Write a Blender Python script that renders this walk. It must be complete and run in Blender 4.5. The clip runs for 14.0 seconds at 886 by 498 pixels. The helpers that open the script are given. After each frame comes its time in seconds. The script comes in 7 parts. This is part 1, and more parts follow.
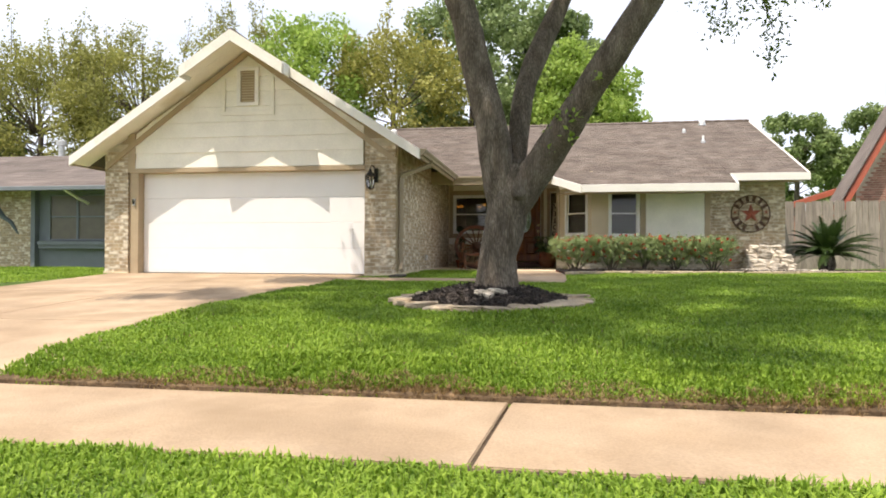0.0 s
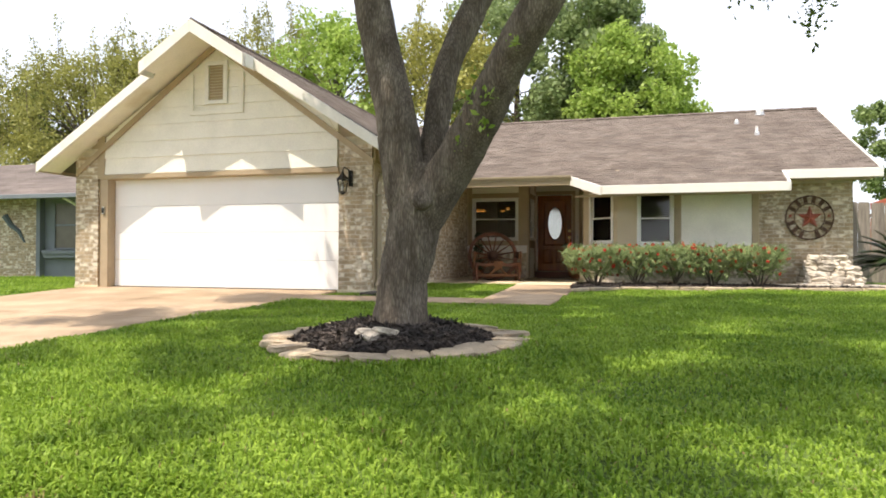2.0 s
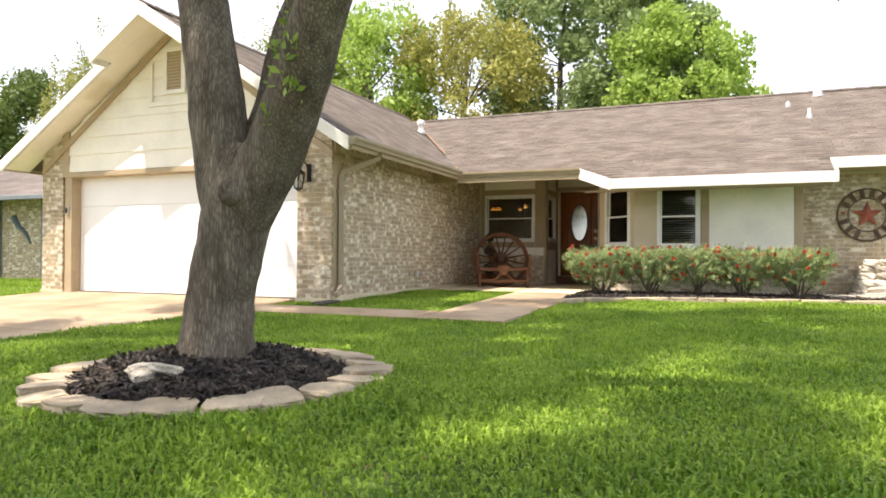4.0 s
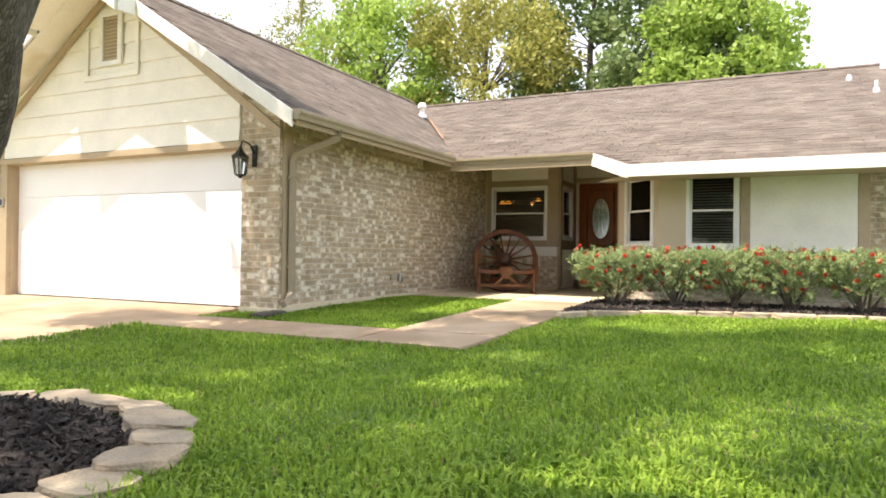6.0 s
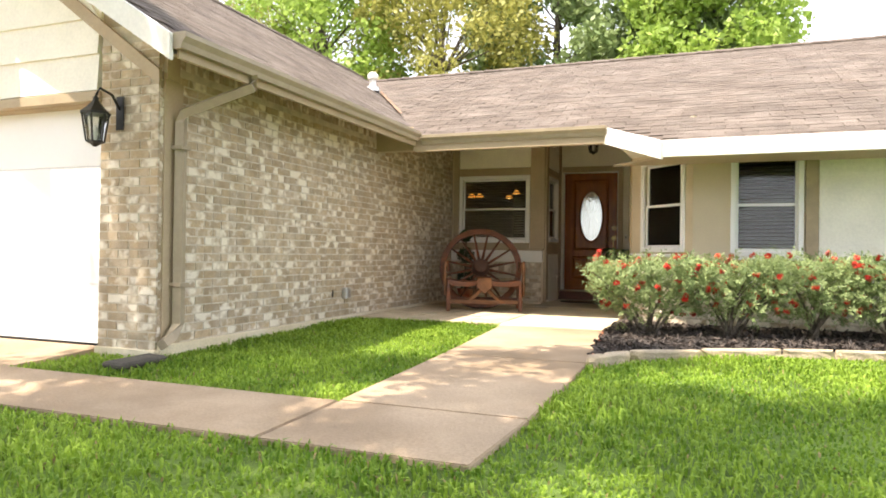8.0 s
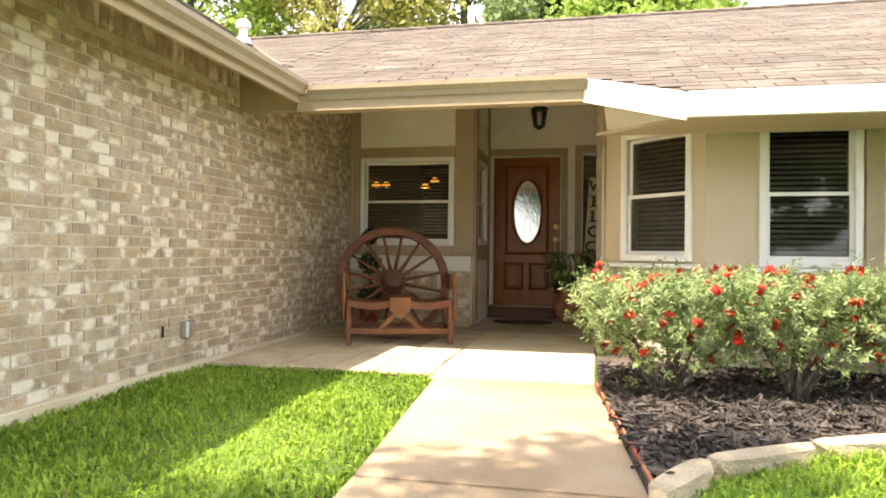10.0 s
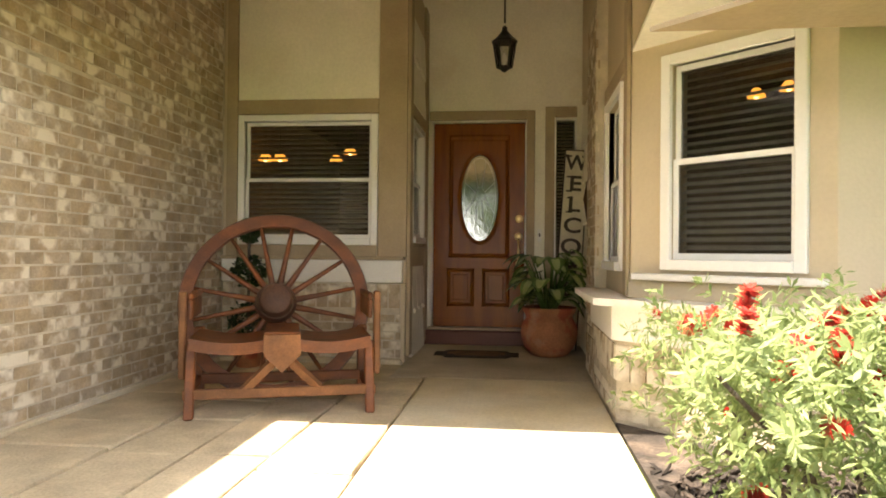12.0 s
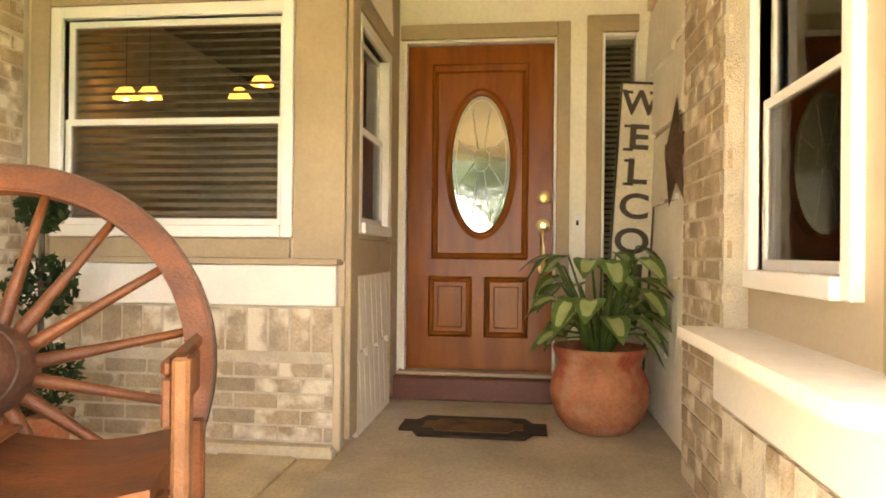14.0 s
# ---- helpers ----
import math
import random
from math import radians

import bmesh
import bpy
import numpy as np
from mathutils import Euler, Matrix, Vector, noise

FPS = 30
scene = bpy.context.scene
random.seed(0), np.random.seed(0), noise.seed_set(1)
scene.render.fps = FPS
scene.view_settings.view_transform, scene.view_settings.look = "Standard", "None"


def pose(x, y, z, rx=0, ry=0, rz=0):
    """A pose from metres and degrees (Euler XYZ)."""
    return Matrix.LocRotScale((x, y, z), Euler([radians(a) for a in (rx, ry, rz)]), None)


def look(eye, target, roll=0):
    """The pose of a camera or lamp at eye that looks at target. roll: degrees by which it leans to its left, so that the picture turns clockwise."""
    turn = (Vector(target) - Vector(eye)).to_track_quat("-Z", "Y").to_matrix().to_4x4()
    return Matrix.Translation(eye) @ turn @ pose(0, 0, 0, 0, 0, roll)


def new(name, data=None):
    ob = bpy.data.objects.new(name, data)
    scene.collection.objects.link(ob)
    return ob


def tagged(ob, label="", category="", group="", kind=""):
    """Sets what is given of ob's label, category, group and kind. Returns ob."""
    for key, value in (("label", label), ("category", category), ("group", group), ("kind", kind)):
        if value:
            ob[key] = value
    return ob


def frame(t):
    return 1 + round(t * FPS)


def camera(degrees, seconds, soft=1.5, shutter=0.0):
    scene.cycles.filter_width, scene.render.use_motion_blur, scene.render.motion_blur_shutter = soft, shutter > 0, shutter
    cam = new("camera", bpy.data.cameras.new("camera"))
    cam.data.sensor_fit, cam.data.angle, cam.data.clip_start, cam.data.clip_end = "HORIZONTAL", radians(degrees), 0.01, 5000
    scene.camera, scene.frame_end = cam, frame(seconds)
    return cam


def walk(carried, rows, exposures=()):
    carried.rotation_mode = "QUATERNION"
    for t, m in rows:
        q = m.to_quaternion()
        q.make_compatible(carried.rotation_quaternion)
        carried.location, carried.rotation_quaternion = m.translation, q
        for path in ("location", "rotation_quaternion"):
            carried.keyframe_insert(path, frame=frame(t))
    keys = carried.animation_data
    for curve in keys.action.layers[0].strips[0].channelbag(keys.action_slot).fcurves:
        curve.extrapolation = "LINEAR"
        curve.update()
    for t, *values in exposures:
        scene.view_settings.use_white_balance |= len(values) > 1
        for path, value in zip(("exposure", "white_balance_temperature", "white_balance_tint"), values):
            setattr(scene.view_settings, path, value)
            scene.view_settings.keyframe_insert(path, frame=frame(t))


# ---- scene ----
cam = camera(65.6, 14.0, soft=1.8)
METRES, EYE, TILT, LEAN, TURN = 17.83, 0.945, 0.0, 0.0, 9.3
ROWS = [
    (0.0, 0.0, 0.0, 0.0, -0.0, 0.57, -0.21),
    (0.5, 0.0221, 0.025, 0.0043, 1.96, 0.63, -0.19),
    (1.0, 0.0442, 0.0529, 0.0089, 4.34, 0.66, -0.26),
    (1.5, 0.0675, 0.0787, 0.0117, 5.64, 0.64, -0.23),
    (2.0, 0.0922, 0.1014, 0.0123, 6.78, 0.64, -0.2),
    (2.5, 0.1171, 0.1245, 0.0135, 9.56, 0.68, -0.17),
    (3.0, 0.14, 0.1497, 0.0136, 11.59, 0.72, -0.26),
    (3.5, 0.1633, 0.1742, 0.015, 12.44, 0.67, -0.28),
    (6.0, 0.1929, 0.3167, 0.0202, 16.7, 0.33, -0.65),
    (6.5, 0.1797, 0.3534, 0.0211, 17.05, 0.26, -0.67),
    (7.0, 0.1655, 0.3912, 0.0223, 15.84, 0.3, -0.73),
    (7.5, 0.1513, 0.4283, 0.0231, 14.31, 0.33, -0.72),
    (8.0, 0.136, 0.4659, 0.0253, 12.02, 0.34, -0.77),
    (10.5, 0.0975, 0.6548, 0.0309, 1.25, 0.32, -0.54),
    (11.0, 0.0976, 0.6927, 0.0311, -0.17, 0.32, -0.54),
    (11.5, 0.097, 0.7305, 0.032, -1.86, 0.34, -0.45),
    (12.0, 0.0961, 0.7675, 0.032, -3.14, 0.37, -0.51),
    (12.5, 0.0977, 0.8036, 0.0317, -3.18, 0.4, -0.56),
    (13.0, 0.1005, 0.8392, 0.0322, -3.38, 0.35, -0.57),
    (13.5, 0.1062, 0.8753, 0.0318, -2.91, 0.32, -0.58),
    (14.0, 0.1142, 0.9106, 0.0322, -2.45, 0.27, -0.58),
]
walk(cam, [(t, pose(0, 0, EYE, TILT, LEAN, TURN) @ pose(METRES * x, METRES * y, METRES * z, 90 + pitch, roll, yaw)) for t, x, y, z, yaw, pitch, roll in ROWS],
     [(0, 0.3, 7100, 14), (1.5, 0.37, 7100, 14), (3.5, 0.75, 7200, 14), (6, 0.95, 7200, 14), (8.2, 1.3, 7300, 14), (10.5, 1.64, 7700, 13), (11.5, 1.84, 7900, 13), (12.5, 2.24, 7950, 17), (13.5, 3.25, 8200, 20), (14, 3.7, 8400, 20)])

# ---- light ----
SUN_FROM = Vector((-0.245, -0.385, 1.0)).normalized()
sun = new("sun", bpy.data.lights.new("sun", "SUN"))
sun.matrix_world = look((SUN_FROM * 40)[:], (0, 0, 0))
sun.data.energy, sun.data.angle, sun.data.color = 4.5, radians(0.6), (1.0, 0.945, 0.86)
world = bpy.data.worlds.new("world")
scene.world = world
world.use_nodes = True
wn, wl = world.node_tree.nodes, world.node_tree.links
wn.clear()
w_out, w_bg, w_sky = wn.new("ShaderNodeOutputWorld"), wn.new("ShaderNodeBackground"), wn.new("ShaderNodeTexSky")
w_sky.sky_type, w_sky.sun_disc = "NISHITA", False
w_sky.sun_elevation, w_sky.sun_rotation = math.asin(SUN_FROM.z), math.atan2(SUN_FROM.x, SUN_FROM.y)
w_sky.air_density, w_sky.dust_density, w_sky.ozone_density = 1.0, 2.5, 1.0
w_co, w_map, w_noise = wn.new("ShaderNodeTexCoord"), wn.new("ShaderNodeMapping"), wn.new("ShaderNodeTexNoise")
w_map.inputs["Scale"].default_value = (1.0, 1.0, 3.0)
w_noise.inputs["Scale"].default_value, w_noise.inputs["Detail"].default_value = 2.2, 6
w_ramp, w_mix = wn.new("ShaderNodeValToRGB"), wn.new("ShaderNodeMix")
w_ramp.color_ramp.elements[0].position, w_ramp.color_ramp.elements[1].position = 0.36, 0.62
w_ramp.color_ramp.elements[0].color, w_ramp.color_ramp.elements[1].color = (0.5, 0.5, 0.5, 1), (0.9, 0.9, 0.9, 1)
w_mix.data_type = "RGBA"
w_mix.inputs["B"].default_value = (7.2, 8.0, 9.4, 1)
wl.new(w_co.outputs["Generated"], w_map.inputs["Vector"])
wl.new(w_map.outputs["Vector"], w_noise.inputs["Vector"])
wl.new(w_noise.outputs["Fac"], w_ramp.inputs["Fac"])
wl.new(w_ramp.outputs["Color"], w_mix.inputs["Factor"])
wl.new(w_sky.outputs["Color"], w_mix.inputs["A"])
wl.new(w_mix.outputs["Result"], w_bg.inputs["Color"])
wl.new(w_bg.outputs["Background"], w_out.inputs["Surface"])
w_bg.inputs["Strength"].default_value = 0.15


# ---- materials ----
def paint(name, colour, rough=0.6, metal=0.0, vary=0.12, scale=6.0, grain=60.0, bump=0.15, dirt=None, dirt_at=0.62, by=None, spread=0.0,
          stretch=(1, 1, 1), hue2=None, hue_at=(0.4, 0.6), spec=0.4):
    """A procedural surface: two scales of tone, fine relief, stains, and a tone of its own for each piece (by: object or island)."""
    m = bpy.data.materials.new(name)
    m.use_nodes = True
    n, k = m.node_tree.nodes, m.node_tree.links
    b = n["Principled BSDF"]
    b.inputs["Roughness"].default_value, b.inputs["Metallic"].default_value = rough, metal
    b.inputs["Specular IOR Level"].default_value = spec
    co, mp = n.new("ShaderNodeTexCoord"), n.new("ShaderNodeMapping")
    mp.inputs["Scale"].default_value = stretch
    geo = n.new("ShaderNodeNewGeometry")
    k.new(geo.outputs["Position"], mp.inputs["Vector"])

    def noise_node(s, detail=5):
        t = n.new("ShaderNodeTexNoise")
        t.inputs["Scale"].default_value, t.inputs["Detail"].default_value = s, detail
        k.new(mp.outputs["Vector"], t.inputs["Vector"])
        return t

    def blend(kind, a, c, f):
        x = n.new("ShaderNodeMix")
        x.data_type, x.blend_type = "RGBA", kind
        for socket, v in (("A", a), ("B", c), ("Factor", f)):
            if isinstance(v, bpy.types.NodeSocket):
                k.new(v, x.inputs[socket])
            else:
                x.inputs[socket].default_value = v if socket == "Factor" else (*v[:3], 1)
        return x.outputs["Result"]

    def ramp(src, lo, hi, a=(0, 0, 0), c=(1, 1, 1)):
        r = n.new("ShaderNodeValToRGB")
        r.color_ramp.elements[0].position, r.color_ramp.elements[1].position = lo, hi
        r.color_ramp.elements[0].color, r.color_ramp.elements[1].color = (*a, 1), (*c, 1)
        k.new(src, r.inputs["Fac"])
        return r.outputs["Color"]

    big, fine = noise_node(scale), noise_node(grain, 3)
    col = colour
    if hue2:
        col = blend("MIX", colour, hue2, ramp(noise_node(scale * 0.7 + 0.3).outputs["Fac"], *hue_at))
    lo, hi = 1 - vary * 1.6, 1 + vary * 1.2
    col = blend("MULTIPLY", col, ramp(big.outputs["Fac"], 0.25, 0.75, (lo, lo, lo), (hi, hi, hi)), 1.0)
    lo, hi = 1 - vary * 0.9, 1 + vary * 0.7
    col = blend("MULTIPLY", col, ramp(fine.outputs["Fac"], 0.3, 0.7, (lo, lo, lo), (hi, hi, hi)), 1.0)
    if by:
        if by == "object":
            rnd = n.new("ShaderNodeObjectInfo").outputs["Random"]
        else:
            rnd = geo.outputs["Random Per Island"]
        col = blend("MULTIPLY", col, ramp(rnd, 0, 1, (1 - spread,) * 3, (1 + spread,) * 3), 1.0)
    if dirt:
        col = blend("MIX", col, dirt, ramp(noise_node(scale * 0.45, 8).outputs["Fac"], dirt_at, dirt_at + 0.12))
    k.new(col, b.inputs["Base Color"])
    bp = n.new("ShaderNodeBump")
    bp.inputs["Strength"].default_value, bp.inputs["Distance"].default_value = min(1, bump * 2), 0.01
    k.new(fine.outputs["Fac"], bp.inputs["Height"])
    k.new(bp.outputs["Normal"], b.inputs["Normal"])
    return m


def see_through(name, colour, rough=0.0, ior=1.45):
    m = bpy.data.materials.new(name)
    m.use_nodes = True
    n, k = m.node_tree.nodes, m.node_tree.links
    n.clear()
    out, mix, tr, gl, fr = (n.new("ShaderNode" + s) for s in ("OutputMaterial", "MixShader", "BsdfTransparent", "BsdfGlossy", "Fresnel"))
    tr.inputs["Color"].default_value, gl.inputs["Roughness"].default_value = (*colour, 1), rough
    fr.inputs["IOR"].default_value = ior
    k.new(fr.outputs["Fac"], mix.inputs["Fac"])
    k.new(tr.outputs["BSDF"], mix.inputs[1])
    k.new(gl.outputs["BSDF"], mix.inputs[2])
    k.new(mix.outputs["Shader"], out.inputs["Surface"])
    return m


def leafy(name, a, b_, rough=0.5, through_light=0.35, scale=0.9):
    """Leaf: each leaf a tone of its own, some light let through."""
    m = bpy.data.materials.new(name)
    m.use_nodes = True
    n, k = m.node_tree.nodes, m.node_tree.links
    n.clear()
    out, mix, pr, tl = (n.new("ShaderNode" + s) for s in ("OutputMaterial", "MixShader", "BsdfPrincipled", "BsdfTranslucent"))
    geo, r, nz, add = (n.new("ShaderNode" + s) for s in ("NewGeometry", "ValToRGB", "TexNoise", "Math"))
    nz.inputs["Scale"].default_value = scale
    k.new(geo.outputs["Position"], nz.inputs["Vector"])
    add.operation = "MULTIPLY_ADD"
    add.inputs[1].default_value, add.inputs[2].default_value = 0.45, 0.0
    k.new(geo.outputs["Random Per Island"], add.inputs[0])
    add2 = n.new("ShaderNodeMath")
    add2.operation = "MULTIPLY_ADD"
    add2.inputs[1].default_value = 0.75
    k.new(nz.outputs["Fac"], add2.inputs[0])
    k.new(add.outputs["Value"], add2.inputs[2])
    r.color_ramp.elements[0].position, r.color_ramp.elements[1].position = 0.3, 0.9
    r.color_ramp.elements[0].color, r.color_ramp.elements[1].color = (*a, 1), (*b_, 1)
    k.new(add2.outputs["Value"], r.inputs["Fac"])
    k.new(r.outputs["Color"], pr.inputs["Base Color"])
    k.new(r.outputs["Color"], tl.inputs["Color"])
    pr.inputs["Roughness"].default_value = rough
    pr.inputs["Specular IOR Level"].default_value = 0.3
    mix.inputs["Fac"].default_value = through_light
    k.new(pr.outputs["BSDF"], mix.inputs[1])
    k.new(tl.outputs["BSDF"], mix.inputs[2])
    k.new(mix.outputs["Shader"], out.inputs["Surface"])
    return m


def glow(name, colour, strength):
    m = bpy.data.materials.new(name)
    m.use_nodes = True
    b = m.node_tree.nodes["Principled BSDF"]
    b.inputs["Base Color"].default_value = (*colour, 1)
    b.inputs["Emission Color"].default_value, b.inputs["Emission Strength"].default_value = (*colour, 1), strength
    return m


def brick_paint(name, by, lo=0.515, hi=0.62):
    """Tan-grey clay brick with whitish kiln flashes that differ from brick to brick."""
    m = paint(name, (0.44, 0.335, 0.215), 0.85, vary=0.16, scale=9, grain=90, bump=0.4, by=by, spread=0.13, hue2=(0.47, 0.38, 0.275), spec=0.2)
    n, k = m.node_tree.nodes, m.node_tree.links
    b = n["Principled BSDF"]
    src = b.inputs["Base Color"].links[0].from_socket
    geo, nz, rp, mx = (n.new("ShaderNode" + s) for s in ("NewGeometry", "TexNoise", "ValToRGB", "Mix"))
    nz.inputs["Scale"].default_value, nz.inputs["Detail"].default_value = 5.5, 3
    rnd = geo.outputs["Random Per Island"] if by == "island" else n.new("ShaderNodeObjectInfo").outputs["Random"]
    shift = n.new("ShaderNodeVectorMath")
    shift.operation = "MULTIPLY_ADD"
    shift.inputs[1].default_value = (61.0, 43.0, 29.0)
    k.new(rnd, shift.inputs[0])
    k.new(geo.outputs["Position"], shift.inputs[2])
    k.new(shift.outputs["Vector"], nz.inputs["Vector"])
    rp.color_ramp.elements[0].position, rp.color_ramp.elements[1].position = lo, hi
    rp.color_ramp.elements[0].color, rp.color_ramp.elements[1].color = (0, 0, 0, 1), (0.85, 0.85, 0.85, 1)
    k.new(nz.outputs["Fac"], rp.inputs["Fac"])
    mx.data_type = "RGBA"
    mx.inputs["B"].default_value = (0.82, 0.755, 0.63, 1)
    k.new(rp.outputs["Color"], mx.inputs["Factor"])
    k.new(src, mx.inputs["A"])
    k.new(mx.outputs["Result"], b.inputs["Base Color"])
    return m


BRICK, BRICKS = brick_paint("brick", "object"), brick_paint("brick_joined", "island")
# Lit copy of the same brick: bounced sunlight put into a paler tone.
LIT_BRICK, LIT_BRICKS = brick_paint("lit_brick", "object", 0.36, 0.52), brick_paint("lit_brick_joined", "island", 0.36, 0.52)
MORTAR = paint("mortar", (0.60, 0.53, 0.41), 0.95, vary=0.15, scale=8, grain=150, bump=0.4)
CREAM = paint("cream_siding_paint", (0.88, 0.845, 0.745), 0.55, vary=0.05, scale=2.5, grain=40, bump=0.12, dirt=(0.72, 0.65, 0.50), dirt_at=0.64)
WHITE = paint("white_paint", (0.84, 0.82, 0.77), 0.45, vary=0.03, scale=3, grain=60, bump=0.05, dirt=(0.74, 0.71, 0.64), dirt_at=0.66)
FASCIA = paint("fascia_paint", (0.84, 0.815, 0.76), 0.55, vary=0.05, scale=3, grain=40, bump=0.1, dirt=(0.62, 0.55, 0.43), dirt_at=0.62)
DOOR_WHITE = paint("garage_door_enamel", (0.86, 0.86, 0.85), 0.4, vary=0.02, scale=2, grain=80, bump=0.04)
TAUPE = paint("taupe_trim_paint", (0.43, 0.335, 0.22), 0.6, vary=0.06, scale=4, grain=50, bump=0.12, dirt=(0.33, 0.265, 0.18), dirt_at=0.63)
TAN = paint("tan_wall_paint", (0.60, 0.50, 0.355), 0.6, vary=0.035, scale=3, grain=50, bump=0.1)
GUTTER = paint("gutter_enamel", (0.36, 0.295, 0.205), 0.4, vary=0.06, scale=4, grain=30, bump=0.05)
VINYL = paint("white_vinyl", (0.86, 0.85, 0.82), 0.35, vary=0.02, scale=4, grain=60, bump=0.03)
CONCRETE = paint("tan_concrete", (0.37, 0.272, 0.182), 0.85, vary=0.13, scale=1.6, grain=70, bump=0.35, dirt=(0.29, 0.21, 0.135), dirt_at=0.56, hue2=(0.45, 0.34, 0.235), spec=0.2)
CONCRETE_GREY = paint("grey_porch_concrete", (0.48, 0.415, 0.31), 0.8, vary=0.14, scale=2.5, grain=60, bump=0.25, dirt=(0.36, 0.305, 0.23), dirt_at=0.57, hue2=(0.54, 0.475, 0.37), spec=0.25)
CONCRETE_PORCH = paint("porch_concrete", (0.66, 0.56, 0.38), 0.75, vary=0.1, scale=2.2, grain=55, bump=0.2, dirt=(0.47, 0.385, 0.265), dirt_at=0.60, hue2=(0.72, 0.64, 0.48), spec=0.3)
FLAG = paint("flagstone", (0.64, 0.53, 0.36), 0.8, vary=0.15, scale=4, grain=70, bump=0.35, by="object", spread=0.14, hue2=(0.54, 0.44, 0.30))
EDGE_STONE = paint("limestone_edging", (0.52, 0.41, 0.28), 0.85, vary=0.14, scale=7, grain=70, bump=0.5, by="object", spread=0.14, hue2=(0.40, 0.33, 0.24))
ROCK = paint("limestone_rock", (0.62, 0.56, 0.47), 0.9, vary=0.25, scale=9, grain=50, bump=0.7, by="object", spread=0.2, hue2=(0.45, 0.4, 0.33))
ROOF_P = paint("shingle", (0.142, 0.115, 0.097), 0.92, vary=0.13, scale=2.5, grain=130, bump=0.5, by="object", spread=0.15, hue2=(0.175, 0.146, 0.126), spec=0.2)
ROOF_J = paint("shingle_joined", (0.142, 0.115, 0.097), 0.92, vary=0.13, scale=2.5, grain=130, bump=0.5, by="island", spread=0.15, hue2=(0.175, 0.146, 0.126), spec=0.2)
ROOF_N = paint("old_shingle", (0.185, 0.155, 0.14), 0.92, vary=0.22, scale=1.2, grain=90, bump=0.5, by="island", spread=0.2)
MULCH = paint("black_mulch", (0.046, 0.039, 0.035), 0.85, vary=0.35, scale=8, grain=60, bump=0.6, by="island", spread=0.5, hue2=(0.095, 0.075, 0.062))
SOIL = paint("soil", (0.10, 0.07, 0.045), 0.95, vary=0.3, scale=5, grain=60, bump=0.6)
BARK = paint("oak_bark", (0.15, 0.125, 0.10), 0.95, vary=0.25, scale=7, grain=55, bump=1.0, stretch=(1.7, 1.7, 0.5), hue2=(0.23, 0.20, 0.165), hue_at=(0.35, 0.65), spec=0.15)
BARK.node_tree.nodes["Bump"].inputs["Distance"].default_value = 0.012


def furrow(m):
    """Long bark plates with dark furrows between them."""
    n, k = m.node_tree.nodes, m.node_tree.links
    b, bp = n["Principled BSDF"], n["Bump"]
    src = b.inputs["Base Color"].links[0].from_socket
    geo, mp, wob, add, vo, rp, mx = (n.new("ShaderNode" + s) for s in ("NewGeometry", "Mapping", "TexNoise", "VectorMath", "TexVoronoi", "ValToRGB", "Mix"))
    mp.inputs["Scale"].default_value = (1.0, 1.0, 0.15)
    wob.inputs["Scale"].default_value = 11.0
    wob.inputs["Detail"].default_value = 5.0
    add.operation = "MULTIPLY_ADD"
    add.inputs[1].default_value = (0.05, 0.05, 0.05)
    vo.feature = "DISTANCE_TO_EDGE"
    vo.inputs["Scale"].default_value = 58.0
    rp.color_ramp.elements[0].position, rp.color_ramp.elements[1].position = 0.0, 0.3
    rp.color_ramp.elements[0].color, rp.color_ramp.elements[1].color = (0.58, 0.56, 0.54, 1), (1.12, 1.12, 1.12, 1)
    k.new(geo.outputs["Position"], mp.inputs["Vector"])
    k.new(mp.outputs["Vector"], wob.inputs["Vector"])
    k.new(wob.outputs["Color"], add.inputs[0])
    k.new(mp.outputs["Vector"], add.inputs[2])
    k.new(add.outputs["Vector"], vo.inputs["Vector"])
    k.new(vo.outputs["Distance"], rp.inputs["Fac"])
    mx.data_type, mx.blend_type = "RGBA", "MULTIPLY"
    mx.inputs["Factor"].default_value = 1.0
    k.new(src, mx.inputs["A"])
    k.new(rp.outputs["Color"], mx.inputs["B"])
    k.new(mx.outputs["Result"], b.inputs["Base Color"])
    k.new(rp.outputs["Color"], bp.inputs["Height"])


furrow(BARK)
DARK_METAL = paint("black_iron", (0.03, 0.028, 0.025), 0.45, metal=0.6, vary=0.2, scale=12, grain=80, bump=0.1)
RUST = paint("rusty_iron", (0.13, 0.075, 0.05), 0.75, metal=0.3, vary=0.3, scale=9, grain=60, bump=0.3)
STAR_RED = paint("faded_red_metal", (0.34, 0.09, 0.055), 0.6, vary=0.25, scale=8, grain=50, bump=0.2, dirt=(0.2, 0.1, 0.07), dirt_at=0.6)
BRASS = paint("polished_brass", (0.88, 0.68, 0.32), 0.28, metal=0.8, vary=0.05, scale=8, grain=40, bump=0.02)
CHROME = paint("galvanised", (0.62, 0.62, 0.6), 0.4, metal=0.9, vary=0.1, scale=8, grain=40, bump=0.08)
STEP_PAINT = paint("red_brown_step_paint", (0.15, 0.055, 0.033), 0.5, vary=0.12, scale=5, grain=50, bump=0.1)
DOOR_WOOD = paint("mahogany_door", (0.27, 0.078, 0.010), 0.27, vary=0.06, scale=4, grain=40, bump=0.02, stretch=(4, 4, 0.6), hue2=(0.215, 0.058, 0.009), spec=0.3)
BENCH_WOOD = paint("bench_wood", (0.20, 0.062, 0.018), 0.45, vary=0.24, scale=5, grain=70, bump=0.15, stretch=(1.3, 2.0, 2.0), hue2=(0.13, 0.042, 0.016), spec=0.45)
